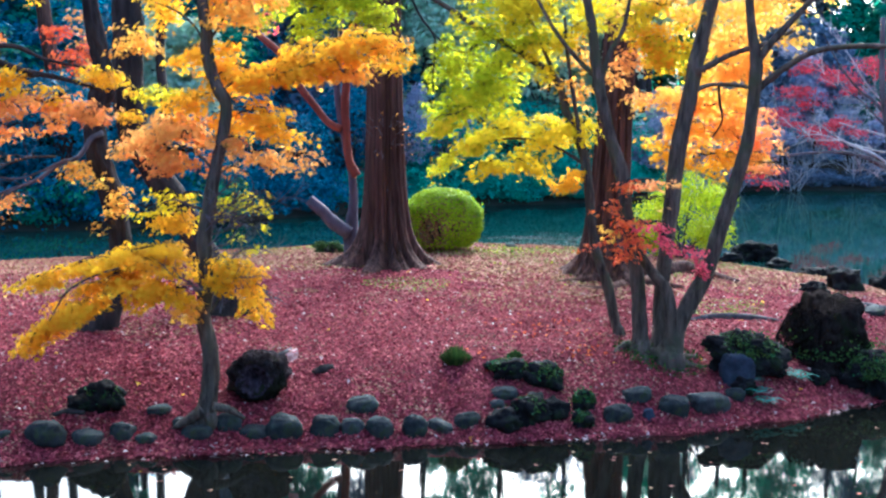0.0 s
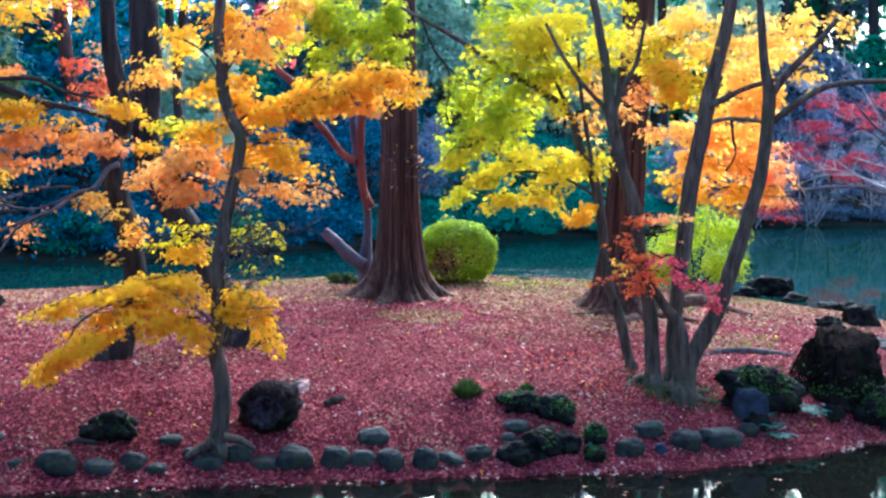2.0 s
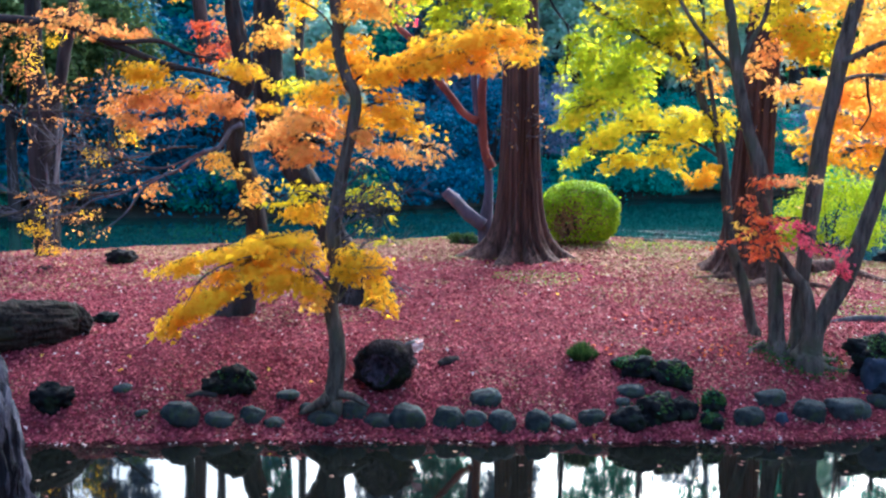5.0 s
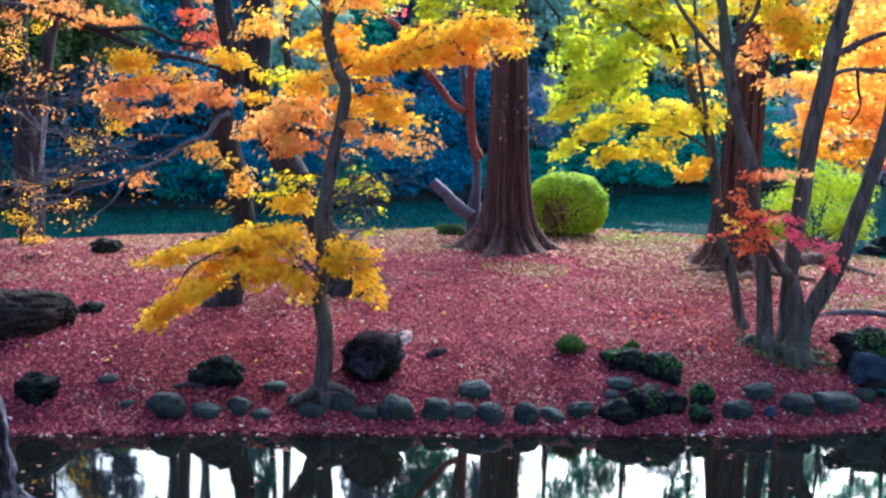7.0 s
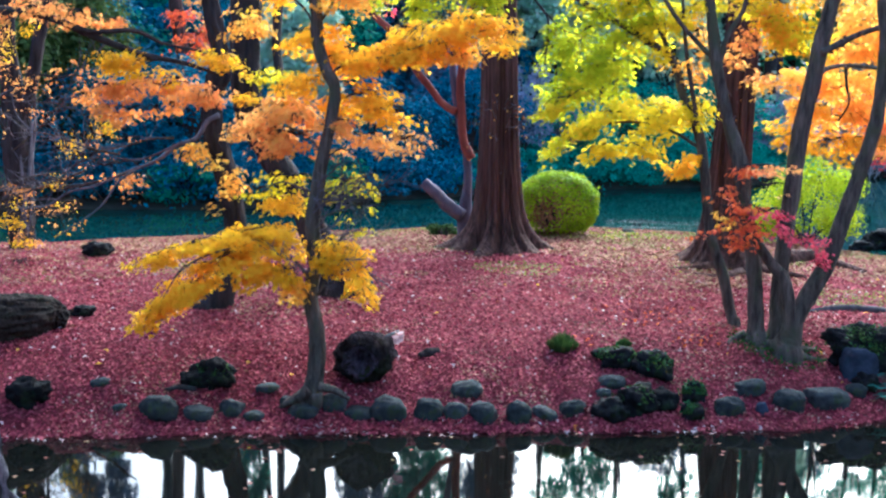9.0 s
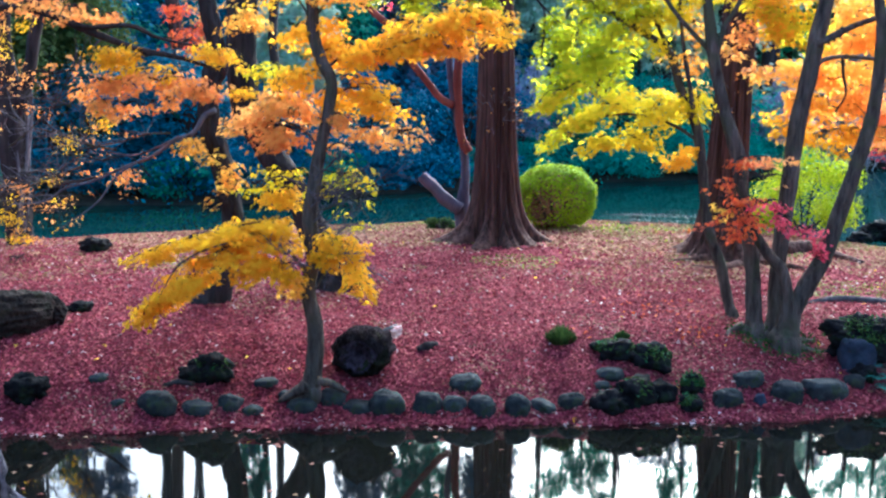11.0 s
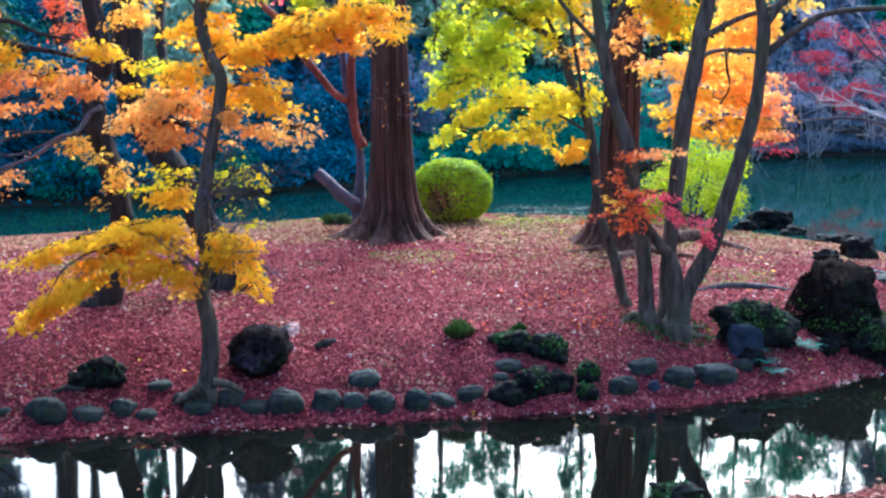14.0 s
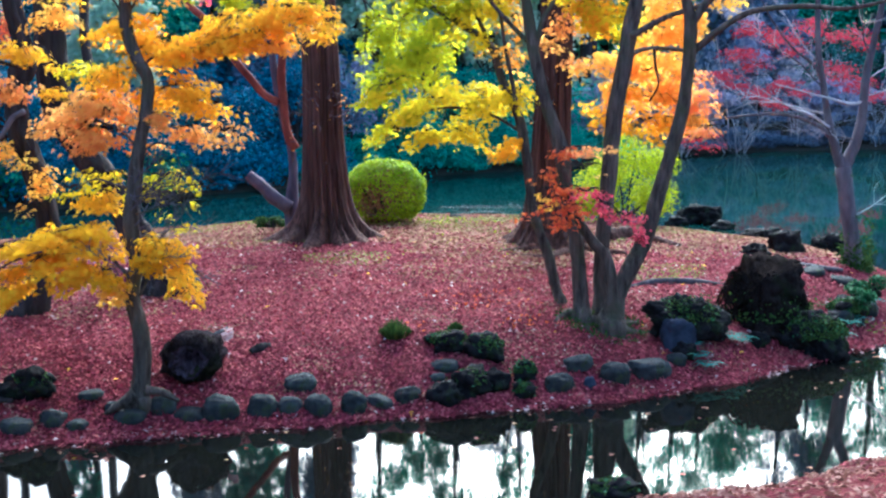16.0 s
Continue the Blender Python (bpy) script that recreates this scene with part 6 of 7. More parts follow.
clipped_ball(-0.6, 16.0, 1.2, 0.6, 0.49)
loose_bush(3.14, 17.0, 1.2, (1.0, 0.8, 0.74), "spring", 9000, 0.055, "loose yellow-green bush at the back of the mound", 26)
loose_bush(-2.25, 15.4, 0.86, (0.26, 0.25, 0.16), "moss", 1800, 0.04, "low dark green bush beside the redwood", 10)
loose_bush(4.95, 11.75, 0.42, (0.26, 0.2, 0.13), "ivy", 1100, 0.045, "low leafy green plants at the foot of the bare tree", 10)
loose_bush(4.62, 11.15, 0.4, (0.22, 0.18, 0.12), "ivy", 900, 0.045, "low leafy green plants beside the mossy rock", 10)
strewn("low_weeds", "grass", 1600, -1.2, 2.6, 15.6, 17.6, 0.05, "yellow-green weeds along the back of the mound", lambda x, y: clump(x, y, 2.6, 1.0) > 0.15, lift=0.03)
strewn("grass_blades", "grass", 34000, -5, 5, 11, 18, 0.065, "short grass showing between fallen leaves", lambda x, y: clump(x, y, 1.7, 2.0) + (y - 14) * 0.1 > 0.45, shape=NEEDLE, lift=0.02)
fl = rng.uniform((-6, 5.2), (6, 10.5), (900, 2))
fl = fl[(height(fl[:, 0], fl[:, 1]) < -0.05)]
fl = fl[rng.uniform(0, 1, len(fl)) < 0.25 + 0.6 * np.exp(inside(ISLAND, fl[:, 0], fl[:, 1]) * 2.5)]
tagged(new("floating_leaves", leaves("floating_leaves", np.c_[fl, np.full(len(fl), 0.006)], np.array([0, 0, 1.0]), rng.uniform(0.03, 0.06, len(fl)), STAR, M["dry"], 0.08)), "pale fallen leaves floating on dark water", "leaves", kind="stuff")

n = 17000
sx_, sy_ = rng.uniform(-7, 5.5, n), rng.uniform(6.5, 12, n)
dd = inside(ISLAND, sx_, sy_)
ok = (np.abs(dd - 0.01) < 0.1) & (np.sin(sx_ * 2.3) + np.sin(sx_ * 5.9 + 1) + rng.normal(0, 0.7, n) > 0.25 + 0.06 * sx_)
sx_, sy_ = sx_[ok], sy_[ok]
tagged(new("shore_leaves", leaves("shore_leaves", np.c_[sx_, sy_, np.maximum(height(sx_, sy_), 0) + 0.012], np.array([0, -0.1, 1.0]), rng.uniform(0.03, 0.055, len(sx_)), STAR, M["pale"], 0.25)), "bleached wet leaves along the waterline", "leaves", kind="stuff")

n = 150
gx_, gy_ = rng.normal(0.35, 0.45, n), rng.uniform(15.2, 16.4, n)
gx_[:14], gy_[:14] = rng.uniform(-2.4, 2.4, 14), rng.uniform(12.2, 14.5, 14)
tagged(new("crest_plants", leaves("crest_plants", np.stack([gx_, gy_, height(gx_, gy_) + rng.uniform(0.01, 0.07, n)], 1), np.array([0, -0.5, 0.6]), rng.uniform(0.025, 0.045, n), BLADE, M["spring"], 0.5)), "small yellow-green seedlings along the crest", "plants", kind="stuff")

n = 60000
ex_, ey_ = rng.uniform(-7, 5.8, n), rng.uniform(6.4, 12.4, n)
ok = np.abs(inside(ISLAND, ex_, ey_) - 0.06 + 0.03 * np.sin(ex_ * 7)) < 0.11
ex_, ey_ = ex_[ok], ey_[ok]
tagged(new("waterline_leaves", leaves("waterline_leaves", np.c_[ex_, ey_, np.maximum(height(ex_, ey_), 0) + rng.uniform(0.006, 0.03, len(ex_))], np.array([0, -0.3, 1.0]), rng.uniform(0.03, 0.055, len(ex_)), STAR, M["litter"], 0.4, 0.3)), "wet crimson leaves washed up along the waterline", "leaves", kind="stuff")

# ---- bare tree on the island's end ----
bare = thing("bare_tree", on(5.25, 12.9), "leafless grey tree with forked trunk and twigs paled as if lit", "tree")
limb(bare, "grey_bark", (5.26, 12.9, 0.2, 0.13), (5.22, 12.9, 0.6, 0.1), (5.17, 12.9, 0.96, 0.092), (5.06, 12.9, 1.68, 0.092), name="trunk", sides=14)
limb(bare, "grey_bark", (5.08, 12.9, 1.55, 0.065), (4.89, 12.9, 2.12, 0.047), (4.79, 12.9, 2.65, 0.038), (4.71, 12.9, 3.12, 0.038), (4.7, 12.95, 3.9, 0.03))
limb(bare, "grey_bark", (5.05, 12.9, 1.6, 0.075), (5.25, 12.9, 2.11, 0.06), (5.29, 12.9, 2.65, 0.05), (5.38, 12.9, 3.18, 0.042), (5.5, 12.8, 4.0, 0.03))


limb(bare, "grey_bark", (4.93, 12.9, 2.0, 0.034), (4.75, 12.88, 2.16, 0.027), (4.5, 12.86, 2.27, 0.021), (4.1, 12.8, 2.32, 0.017), (3.6, 12.7, 2.28, 0.012), (3.25, 12.6, 2.22, 0.008), name="branch")
limb(bare, "pale_lit_twig", (4.86, 12.85, 2.15, 0.016), (4.62, 12.82, 2.3, 0.018), (4.4, 12.8, 2.38, 0.012), (4.15, 12.7, 2.5, 0.008), (3.8, 12.6, 2.72, 0.006), name="branch")
limb(bare, "pale_lit_twig", (5.28, 12.9, 2.45, 0.02), (5.1, 12.85, 2.42, 0.022), (4.85, 12.75, 2.48, 0.014), (4.5, 12.6, 2.56, 0.009), (4.1, 12.5, 2.66, 0.008), name="branch")
limb(bare, "grey_bark", (4.78, 12.9, 2.75, 0.022), (4.6, 12.9, 2.95, 0.018), (4.45, 12.9, 3.05, 0.014), (4.2, 12.9, 3.35, 0.01), (4.0, 12.9, 3.7, 0.006), name="branch")


def twig_run(tree, p, way, long, r, seed, mat, forks=6, fine="pale_lit_twig"):
    """A crooked branch with side twigs."""
    R = np.random.default_rng(seed)
    p, way = np.array(p, float), np.array(way, float)
    way /= np.linalg.norm(way)
    pts = [(*p, r)]
    v, f = [], []
    for k in range(6):
        way = way + R.normal(0, 0.16, 3) + (0, 0, 0.04)
        way /= np.linalg.norm(way)
        p = p + way * long / 6
        pts.append((*p, r * (1 - (k + 1) / 6.6)))
        for s in range(forks // 3):
            w = way + R.normal(0, 0.55, 3) + (0, 0, 0.3)
            w /= np.linalg.norm(w)
            q, tw = p.copy(), [(*p, r * 0.4)]
            for m in range(3):
                w = w + R.normal(0, 0.25, 3)
                w /= np.linalg.norm(w)
                q = q + w * long * 0.09
                tw.append((*q, r * 0.32 * (1 - m / 3.5)))
            tube(tw, 4, 2, 0.0, 0, v, f)
    b = limb(tree, mat, *pts, name="branch", sides=6, per=3)
    if v:
        tagged(part("twig_work", mesh_of("twig_work", v, f, M[fine]), b), kind="stuff")


RUNS = [((4.86, 12.9, 2.3), (-0.8, 0.2, 0.3), 1.3, 0.022), ((4.8, 12.9, 2.6), (-0.6, -0.1, 0.75), 1.2, 0.024), ((4.75, 12.9, 2.9), (-0.7, 0.2, 0.5), 1.1, 0.02), ((5.2, 12.9, 2.0), (-0.7, -0.2, 0.15), 0.8, 0.024), ((5.3, 12.9, 2.7), (0.8, -0.1, 0.6), 1.4, 0.024), ((5.33, 12.9, 3.0), (-0.5, -0.2, 0.9), 1.2, 0.022), ((5.22, 12.85, 1.1), (0.9, -0.3, 0.5), 1.4, 0.02), ((4.75, 12.9, 3.2), (0.4, -0.1, 0.9), 1.1, 0.02), ((5.28, 12.9, 2.5), (0.9, -0.2, 0.2), 1.2, 0.02)]
for k, (p, w_, lo, r) in enumerate(RUNS):
    # every other branch is paled to look lit along its top
    twig_run(bare, p, w_, lo, r * 0.5, 40 + k, "grey_bark" if k % 2 else "pale_lit_twig", 9)
m = 900
a = rng.uniform(0, 6.28, m)
iv = np.stack([5.25 + np.cos(a) * 0.16, 12.88 + np.sin(a) * 0.16, 0.42 + rng.exponential(0.16, m)], 1) + rng.normal(0, 0.03, (m, 3))
tagged(part("ivy", leaves("ivy", iv, np.array([0, -0.7, 0.3]), rng.uniform(0.03, 0.06, m), BLADE, M["moss"], 0.5), bare), kind="stuff")

# ---- tree on the near bank ----
near = thing("pine_tree", on(-3.1, 4.35), "old rough-barked pine trunk leaning on the near bank", "tree")
limb(near, "near_bark", (-3.06, 4.6, 0.2, 0.38), (-3.08, 4.6, 0.55, 0.32), (-3.13, 4.6, 1.0, 0.3), (-3.38, 4.6, 1.9, 0.28), (-3.8, 4.5, 3.4, 0.25), (-4.2, 4.2, 6.0, 0.2), name="trunk", sides=110, per=26, rough=0.0, ridge=0.032)

# a thicket of dead twigs on the golden maple's trunk
for k in range(13):
    twig_run(maple, (-2.08 + rng.normal(0, 0.03), 8.08, rng.uniform(1.35, 1.95)), (rng.uniform(0.1, 0.9), rng.uniform(-0.4, 0.2), rng.uniform(-0.3, 0.35)), rng.uniform(0.3, 0.5), 0.006, 800 + k, "grey_bark", 12, "grey_bark")
# vines on the forked tree
for k in range(6):
    a0 = rng.uniform(-2.6, -0.5)
    limb(ltree, "grey_bark", *[(-7.3 + 0.17 * math.cos(a0 + 0.5 * j), 12.7 + 0.17 * math.sin(a0 + 0.5 * j * (-1) ** k), 0.5 + 0.45 * j, 0.014) for j in range(6)], name="vine", sides=6)
# fine bare twigs on the trees at the mound's left end
for k, (tr, p, w_, lo) in enumerate([(ltree, (-7.2, 12.4, 1.6), (0.9, -0.3, 0.1), 2.2), (ltree, (-7.2, 12.4, 2.0), (0.8, -0.4, 0.3), 2.0), (ltree, (-7.3, 12.4, 1.3), (0.9, -0.4, -0.05), 1.8), (ltree, (-7.3, 12.4, 2.6), (0.9, -0.2, 0.0), 1.8), (lean, (-4.3, 9.3, 2.1), (-0.9, -0.1, 0.1), 1.7), (lean, (-4.6, 9.2, 1.95), (-0.8, 0.1, -0.35), 1.6), (lean, (-5.0, 9.2, 1.8), (-0.7, -0.2, -0.3), 1.5), (lean, (-3.9, 9.6, 2.25), (-0.7, 0.2, -0.3), 1.4), (maple, (-2.0, 8.0, 1.55), (0.6, -0.1, -0.2), 0.55), (maple, (-2.0, 8.0, 1.4), (0.5, 0.1, 0.3), 0.5), (maple, (-2.0, 7.95, 1.25), (-0.5, -0.1, 0.2), 0.45), (maple, (-2.05, 7.95, 1.7), (0.8, 0.1, 0.1), 0.7)]):
    twig_run(tr, p, w_, lo, 0.011 if tr is not maple else 0.007, 700 + k, "maple_bark", 15, "grey_bark")
for a in (0.6, 1.5, -0.6, 2.6):
    limb(near, "near_bark", (-3.06 + 0.2 * math.cos(a), 4.6 + 0.2 * math.sin(a), 0.5, 0.16), (-3.06 + 0.5 * math.cos(a), 4.6 + 0.5 * math.sin(a), 0.3, 0.1), on(-3.06 + 0.95 * math.cos(a), 4.6 + 0.95 * math.sin(a), -0.04) + (0.05,), name="root", sides=10)


# ---- the far shore ----
def leafy_mass(name, x, y, wide, tall, mat, n, leaf, label, category, group, foot=0.0, lumps=26, shape=BLADE, trunk=True, thin=0.0, z0=None):
    """A shrub or crown of overlapping leafy clumps; foot: the share of its height that is bare stem."""
    g0 = float(height(x, y)) if z0 is None else z0
    g0 = max(g0, 0.05)
    t = thing(name, (x, y, g0), label, category, group)
    mid = g0 + tall * (foot + (1 - foot) / 2)
    r = np.array([wide, wide * 0.8, tall * (1 - foot) / 2])
    d = rng.normal(0, 1, (lumps, 3))
    d /= np.linalg.norm(d, axis=1)[:, None]
    cs = np.array([x, y, mid]) + d * r * rng.uniform(0.3, 0.82, (lumps, 1))
    if foot == 0:
        up, a = rng.uniform(0, 1, lumps), rng.uniform(0, 6.28, lumps)
        out = np.sqrt(1 - up * up) * np.sqrt(rng.uniform(0.1, 1, lumps))
        cs = np.stack([x + np.cos(a) * wide * out, y + np.sin(a) * wide * 0.7 * out, g0 + 0.15 + tall * 0.8 * up], 1)
    per = n // lumps
    q = np.repeat(cs, per, 0)
    w = rng.normal(0, 1, (len(q), 3))
    w /= np.linalg.norm(w, axis=1)[:, None]
    w[:, 2] = np.where(w[:, 2] < -0.5, -w[:, 2], w[:, 2])
    size = np.minimum(r * 0.42, 1.3) * (1 - thin * 0.3)
    q = q + w * size * (0.75 + 0.35 * rng.uniform(0, 1, (len(q), 1))) * np.repeat(rng.uniform(0.6, 1.15, lumps), per)[:, None]
    q[:, 2] = np.where(q[:, 2] < g0 + 0.1, 0.04 + rng.uniform(0, g0 + 0.3, len(q)), q[:, 2])
    tagged(part("foliage", leaves("foliage", q, w + (0, 0, 0.5), leaf * rng.uniform(0.6, 1.3, len(q)), shape, M[mat], 0.45), t), kind="stuff")
    if trunk:
        lean = rng.uniform(-0.06, 0.06)
        limb(t, "dark_bark", (x, y, g0 - 0.2, 0.05 + tall * 0.016), (x + lean * tall * 0.4, y, g0 + tall * 0.4, 0.04 + tall * 0.011), (x + lean * tall * 0.9, y, g0 + tall * 0.85, 0.03), name="trunk", sides=7, per=4)
        for k in range(5):
            e = cs[k]
            s = g0 + tall * max(foot * 0.8, 0.25) * rng.uniform(0.8, 1.3)
            limb(t, "dark_bark", (x + lean * (s - g0), y, s, 0.03 + tall * 0.004), ((x + e[0]) / 2, (y + e[1]) / 2, (s + e[2]) / 2 + 0.2, 0.03), (*e, 0.012), sides=5, per=3)
    return t


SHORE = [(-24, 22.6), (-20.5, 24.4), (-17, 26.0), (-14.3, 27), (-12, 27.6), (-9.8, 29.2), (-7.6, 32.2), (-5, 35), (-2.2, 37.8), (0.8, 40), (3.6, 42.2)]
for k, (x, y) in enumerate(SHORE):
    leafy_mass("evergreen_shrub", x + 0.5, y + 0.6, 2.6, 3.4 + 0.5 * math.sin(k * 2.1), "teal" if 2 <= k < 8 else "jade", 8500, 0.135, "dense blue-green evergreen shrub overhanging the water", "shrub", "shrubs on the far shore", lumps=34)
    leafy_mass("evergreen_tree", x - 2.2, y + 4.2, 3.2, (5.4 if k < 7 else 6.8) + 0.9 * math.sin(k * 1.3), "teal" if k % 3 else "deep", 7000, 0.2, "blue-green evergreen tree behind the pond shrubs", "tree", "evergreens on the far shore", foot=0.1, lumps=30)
EDGE = [(-22, 22.6), (-18, 24.9), (-12.7, 26.2), (-9.6, 27.3), (-6.8, 31.1), (-4, 34.2), (0, 38.6), (5, 42.0), (8.5, 47.4), (13.2, 52.6), (22, 54.6), (34, 49)]
for (ax, ay), (bx, by) in zip(EDGE, EDGE[1:]):
    m = max(2, round(math.hypot(bx - ax, by - ay) / 1.7))
    for k in range(m):
        s = (k + rng.uniform(-0.2, 0.2)) / m
        # from x 8 on, slate shrubs are added to stand for the shaded waterline
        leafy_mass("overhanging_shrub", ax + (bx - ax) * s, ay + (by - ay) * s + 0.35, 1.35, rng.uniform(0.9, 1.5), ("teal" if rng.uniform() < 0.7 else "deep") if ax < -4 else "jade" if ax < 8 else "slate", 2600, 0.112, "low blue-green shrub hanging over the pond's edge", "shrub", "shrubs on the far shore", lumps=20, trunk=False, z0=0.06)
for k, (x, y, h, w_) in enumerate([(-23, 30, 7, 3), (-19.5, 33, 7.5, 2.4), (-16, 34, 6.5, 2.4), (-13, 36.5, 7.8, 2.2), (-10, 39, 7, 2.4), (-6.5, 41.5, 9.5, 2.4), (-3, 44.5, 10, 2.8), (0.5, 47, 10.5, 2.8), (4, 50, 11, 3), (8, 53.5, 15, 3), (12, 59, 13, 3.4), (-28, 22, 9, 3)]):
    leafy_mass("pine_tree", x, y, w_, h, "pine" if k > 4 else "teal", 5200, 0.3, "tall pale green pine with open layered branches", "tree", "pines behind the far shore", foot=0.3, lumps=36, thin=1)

for k, (x, y, h, w_) in enumerate([(0.0, 41.5, 9.0, 2.2), (2.2, 42.6, 9.5, 2.4), (-2.8, 41.0, 9.5, 2.2), (4.6, 45.0, 10.5, 2.4), (-5.2, 40.0, 9.0, 2.0), (-8.8, 30.6, 6.0, 1.5), (-15.0, 24.4, 7, 2.0)]):
    leafy_mass("weeping_conifer", x, y, w_, h, "pine" if x > -12 else "olive", 10500, 0.21, "pale grey-green conifer with drooping foliage by the pond", "tree", "pines behind the far shore", foot=0.3, lumps=44, thin=1)
for x, y, h, w_ in ((-2.7, 36.6, 4.2, 1.1), (-1.3, 37.8, 3.4, 1.0)):
    leafy_mass("twiggy_shrub", x, y, w_, h, "mauve", 5000, 0.1, "leafless mauve-grey shrub with tangled fine twigs", "shrub", "bare shrubs on the far shore", foot=0.25, lumps=24, thin=1)
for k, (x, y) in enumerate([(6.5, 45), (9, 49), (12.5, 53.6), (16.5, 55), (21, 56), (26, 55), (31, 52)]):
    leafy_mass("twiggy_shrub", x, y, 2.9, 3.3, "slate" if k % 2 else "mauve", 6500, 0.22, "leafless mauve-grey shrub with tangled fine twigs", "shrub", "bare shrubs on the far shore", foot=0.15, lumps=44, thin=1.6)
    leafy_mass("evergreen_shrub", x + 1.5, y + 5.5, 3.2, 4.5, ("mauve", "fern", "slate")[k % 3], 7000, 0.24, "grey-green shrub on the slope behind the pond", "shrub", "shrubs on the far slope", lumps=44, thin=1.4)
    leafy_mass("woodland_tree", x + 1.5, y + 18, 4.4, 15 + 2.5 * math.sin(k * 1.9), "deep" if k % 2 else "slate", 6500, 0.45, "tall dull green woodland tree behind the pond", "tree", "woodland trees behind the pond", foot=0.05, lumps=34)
for k in range(9):
    x = 5 + 4.2 * k
    leafy_mass("woodland_tree", x, 66 + 3 * math.sin(k * 1.7), 4.6, 7, "deep" if k % 3 else "slate", 4200, 0.5, "dense dull green woodland tree on the slope", "tree", "woodland trees behind the pond", foot=0, lumps=40)
rmap = thing("red_maple", on(14.6, 53.4), "crimson maple with flat layers of leaves across the pond", "tree")
limb(rmap, "pale_lit_twig", (14.6, 53.4, 0.3, 0.05), (14.3, 52.5, 2.0, 0.04), (13.4, 50.5, 4.0, 0.02), (12.6, 48.5, 5.6, 0.02), name="trunk")
limb(rmap, "pale_lit_twig", (14.4, 52.5, 2.0, 0.03), (16.3, 50.5, 3.2, 0.02), (18, 48.5, 5.2, 0.01))
for x, y, z, w_, col in [(13.7, 47.5, 4.5, 1.37, 'crimson'),
        (15.3, 47.5, 5.1, 1.25, 'crimson'),
        (12.9, 47.5, 3.6, 1.12, 'crimson'),
        (16.6, 47.5, 5.7, 1.12, 'crimson'),
        (17.7, 47.5, 3.8, 1.25, 'crimson'),
        (15.7, 47.5, 3.2, 1.25, 'crimson'),
        (18.2, 47.5, 5.3, 1.12, 'crimson'),
        (14.4, 47.5, 2.8, 1.12, 'crimson'),
        (14.2, 47.5, 5.6, 1.00, 'crimson'),
        (18.9, 47.5, 3.1, 1.00, 'crimson'),
        (13.2, 47.5, 6.4, 1.00, 'mauve')]:
    spray(rmap, col, (x, y, z), (w_ * 0.85, 1.0, 0.3), 520, leaf=0.13, bunch=0.35, shape=STAR)
    spray(rmap, col, (x + 0.7, y + 0.4, z - 0.45), (w_ * 0.5, 0.8, 0.22), 240, leaf=0.13, bunch=0.35, shape=STAR)
for k, (x, y, lo) in enumerate([(8.5, 46.2, 2.6), (11, 49, 3.0), (14.5, 51.8, 3.2), (18.5, 53.2, 3.2), (22.5, 53.6, 3.0), (9.8, 50.5, 3.4), (12.6, 53.5, 3.6), (16.5, 55, 3.8), (20.5, 56, 3.8), (13.5, 56.5, 4.2), (18, 58, 4.2)]):
    t = thing("bare_shrub", on(x, y + 0.6), "leafless pale-twigged shrub leaning over the water", "shrub", "bare shrubs on the far shore")
    for j in range(12):
        a = rng.uniform(-2.9, -0.3)
        twig_run(t, on(x + rng.uniform(-0.5, 0.5), y + 0.6 + rng.uniform(-0.3, 0.3)), (math.cos(a) * 0.9, math.sin(a) * 0.25, rng.uniform(0.7, 1.5)), lo * rng.uniform(0.7, 1.15), 0.026, 300 + k * 20 + j, "grey_bark" if j % 2 else "pale_lit_twig", 9)

# thick evergreens that close the view above the shore's shrubs
for k, (x, y) in enumerate([(-24, 29.5), (-21, 31.5), (-18, 33.5), (-15.2, 34.5), (-12.4, 35.5), (-9.8, 37), (-7.2, 39), (-4.6, 42), (-1.6, 45), (1.4, 47), (4.4, 49)]):
    # the last four take the pale pine colour, which paints haze behind the middle
    leafy_mass("evergreen_tree", x, y, 2.4, 1.9 + y * (0.165 + 0.02 * math.sin(k * 1.9)) - float(height(x, y)), ("deep", "teal", "slate", "jade")[k % 4] if k < 7 else "pine", 8000, 0.32, "dense dark evergreen tree closing the view behind the pond", "tree", "evergreens on the far shore", lumps=40)
leafy_mass("olive_conifer", -14.9, 27.4, 2.3, 8.0, "olive", 12000, 0.17, "olive-green conifer with drooping foliage across the pond", "tree", "pines behind the far shore", foot=0.12, lumps=44, thin=1)

# unseen woods added on all sides to shut out sky light
for k in range(30):
    a = 2 * math.pi * k / 30
    x, y = 46 * math.sin(a) * (1.25 if math.cos(a) > 0 else 0.7), 20 + 52 * math.cos(a)
    if y > 30 and abs(x) < 34 or (abs(x) < 5 and -8 < y < 4):
        continue
    leafy_mass("woodland_tree", x, y, 4.6, 13 + 2 * math.sin(k * 2.3), "deep" if k % 2 else "pine", 2600, 0.5, "broad unseen tree added to shut out sky light", "tree", "woodland trees round the pond", foot=0.1, lumps=26)
# two unseen trees on the near bank, added to shade from behind the camera
for k, (x, y) in enumerate([(-12, 0.5), (14, 2.5)]):
    leafy_mass("sky_shade_tree", x, y, 4.2, 11 + math.sin(k), "deep", 3200, 0.42, "unseen leafy tree added on the near bank to cut sky light", "tree", "trees on the near bank", foot=0.35, lumps=28)

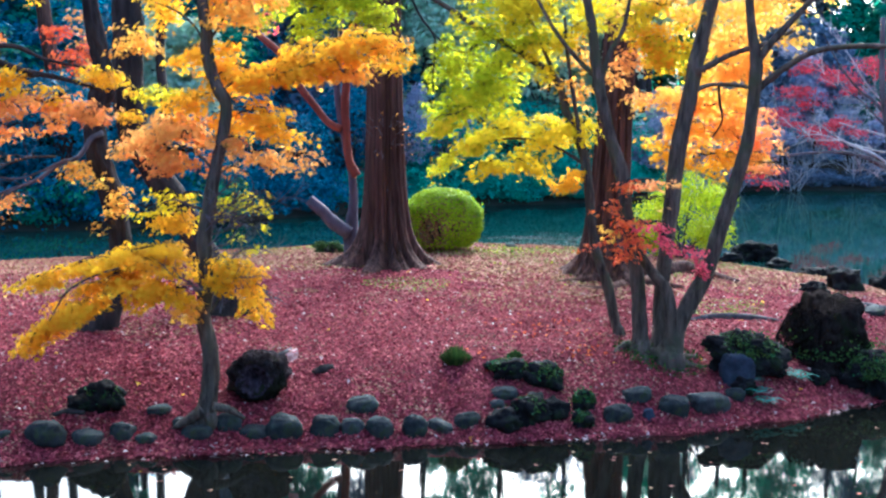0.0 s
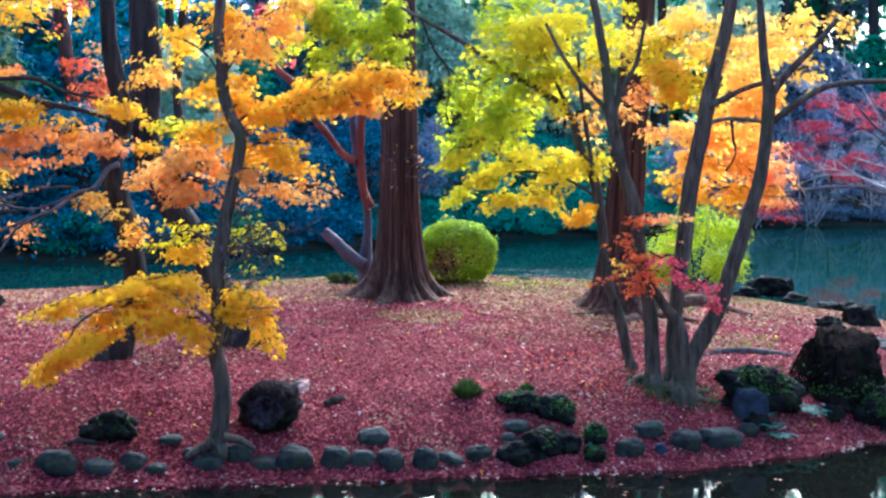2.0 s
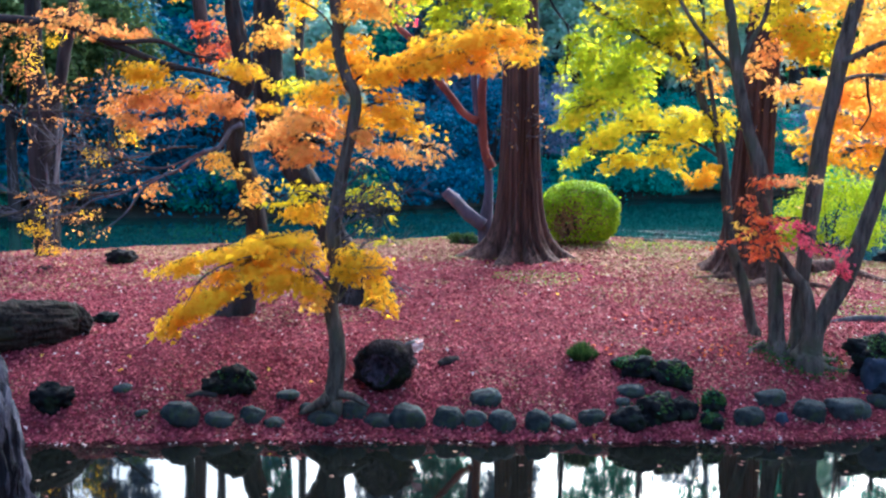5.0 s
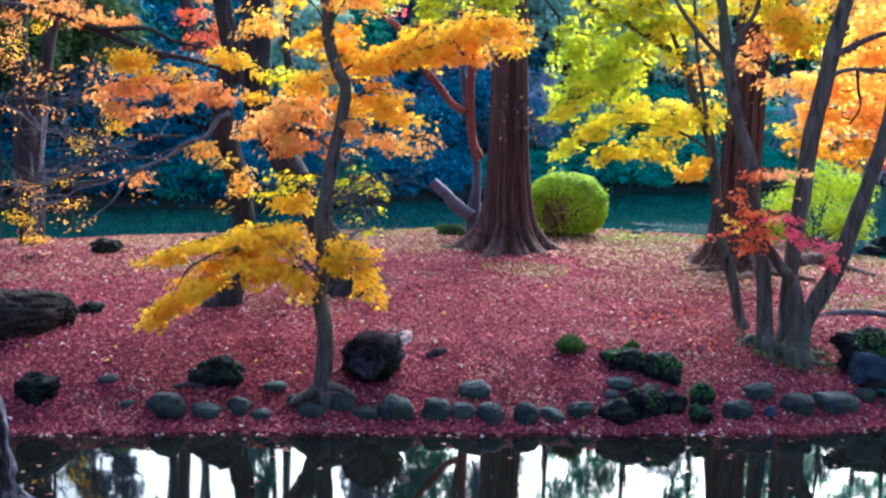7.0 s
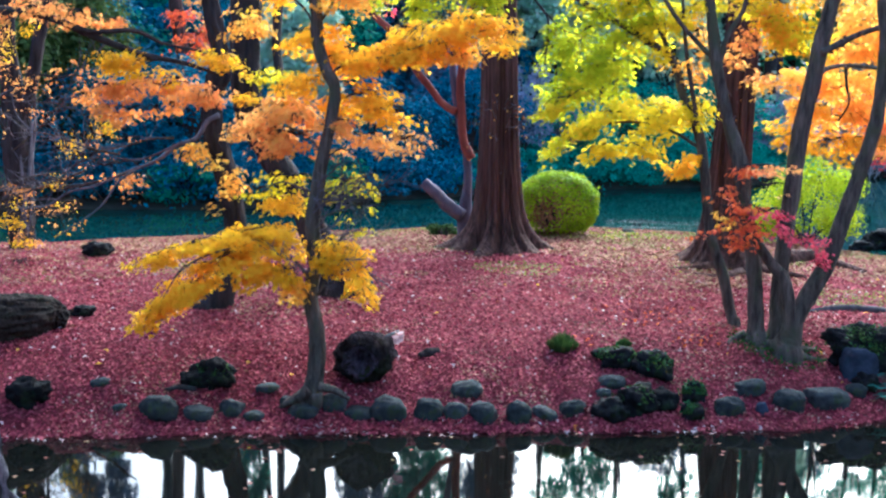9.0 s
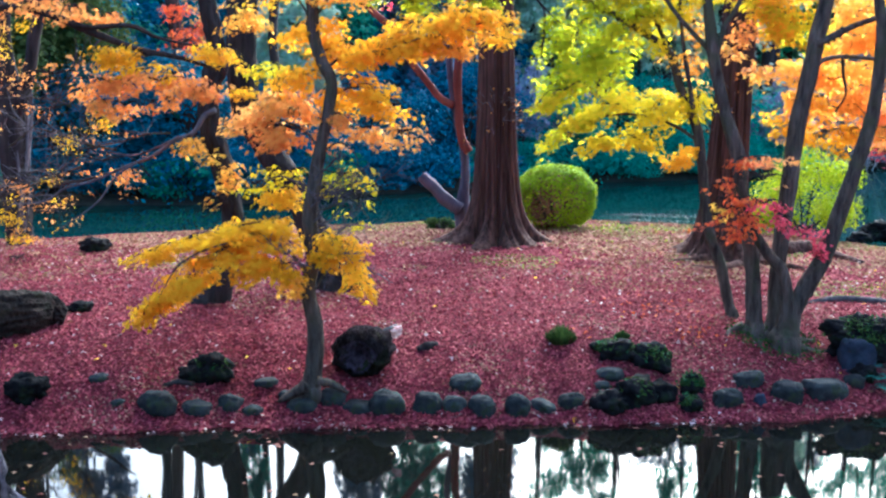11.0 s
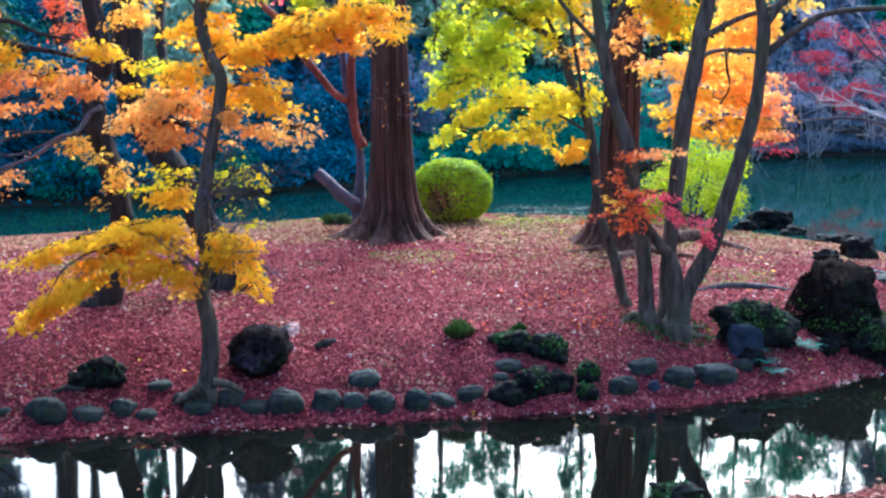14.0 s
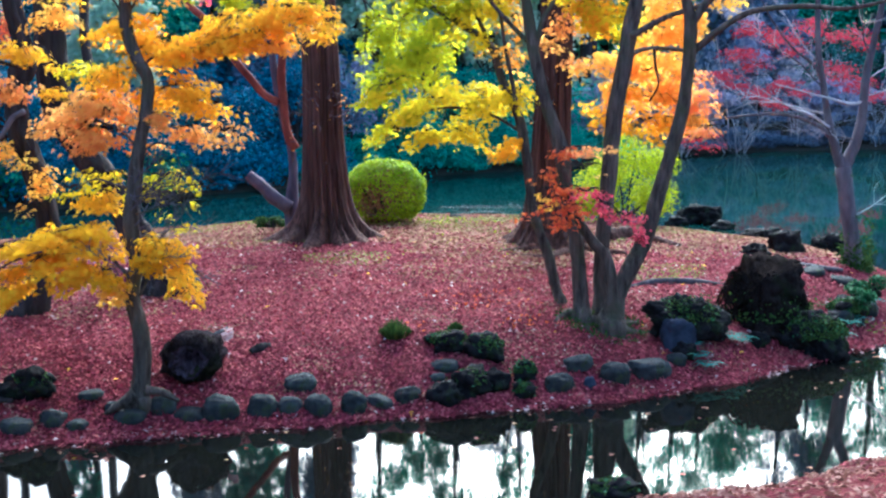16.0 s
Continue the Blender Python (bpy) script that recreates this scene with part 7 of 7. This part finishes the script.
# open-crowned trees that stand above the shore's line of trees
for k, (x, y, h, w_) in enumerate([(-20, 31, 10, 1.5), (-16.2, 32, 10.0, 1.4), (-12.2, 36, 13.5, 0.9), (-8.5, 37, 12, 1.2), (-6.6, 38, 12.5, 1.8), (-4.2, 40, 15.5, 1.9), (-0.8, 43.5, 13.5, 1.9), (2.4, 46, 13, 1.9), (6.8, 49, 18, 2.6), (12.6, 64, 15, 2.6), (17.5, 68, 22, 3.0), (23, 68, 24, 3.0), (28.5, 68, 23, 3.0)]):
    leafy_mass("open_crowned_tree", x, y, w_, h, "slate" if k % 2 else "deep", 4600, 0.24, "tall thin tree with an open airy crown", "tree", "open trees behind the far shore", foot=0.45, lumps=46, thin=1.5)

leafy_mass("woodland_tree", 16.6, 62, 3.4, 6.5, "slate", 6000, 0.36, "dense dull green woodland tree on the slope", "tree", "woodland trees behind the pond", lumps=40)
leafy_mass("woodland_tree", 25.0, 64, 3.4, 6.5, "deep", 6000, 0.36, "dense dull green woodland tree on the slope", "tree", "woodland trees behind the pond", lumps=40)
for k, (x, y, h, w_) in enumerate([(20, 71, 20, 3.8), (25.5, 70, 21, 3.8), (31.5, 68, 20, 3.8)]):
    leafy_mass("woodland_tree", x, y, w_, h, "deep", 8000, 0.34, "tall green woodland tree behind the pond", "tree", "woodland trees behind the pond", foot=0.2, lumps=44)

# brown, bleached and mossy patches that break up the red leaf cover
strewn("brown_fallen_leaves", "bank", 42000, -9, 7, 6.6, 13.2, 0.036, "dull brown fallen leaves in patches among the red ones", lambda x, y: clump(x, y, 1.9, 3.0) + 0.7 * clump(x, y, 4.7, 0.6) + 0.4 * clump(x, y, 9.0, 1.5) > 0.55, lift=0.022)
strewn("dark_wet_leaves", "brown", 30000, -9, 7, 6.6, 12.5, 0.036, "darker brown leaves in small blotches over the mound", lambda x, y: clump(x, y, 2.7, 1.2) + 0.8 * clump(x, y, 7.3, 4.0) > 0.85, lift=0.022)
strewn("bleached_fallen_leaves", "pale", 1900, -9, 7, 6.6, 13.5, 0.042, "bleached single leaves on the red leaf cover", shape=STAR, lift=0.026)
strewn("moss_patches", "moss", 9000, -9, 7, 7.4, 12.5, 0.034, "small mossy green patches between fallen leaves", lambda x, y: clump(x, y, 2.1, 6.0) * clump(x, y, 5.3, 2.2) > 0.58, shape=NEEDLE, lift=0.024)

# airy crowns that stand alone against the sky
for k, (x, y, h, w_) in enumerate([(-2.2, 42, 16.5, 1.7), (0.9, 45, 17.5, 1.9), (3.3, 46, 17, 1.6), (12.2, 60, 21, 2.2), (15.2, 66, 23, 2.4), (-14.6, 36, 14.5, 1.4), (-16.4, 37.5, 15.5, 1.5)]):
    leafy_mass("open_crowned_tree", x, y, w_, h, "deep", 1500, 0.26, "tall thin tree with an open airy crown", "tree", "open trees behind the far shore", foot=0.6, lumps=38, thin=1.8)
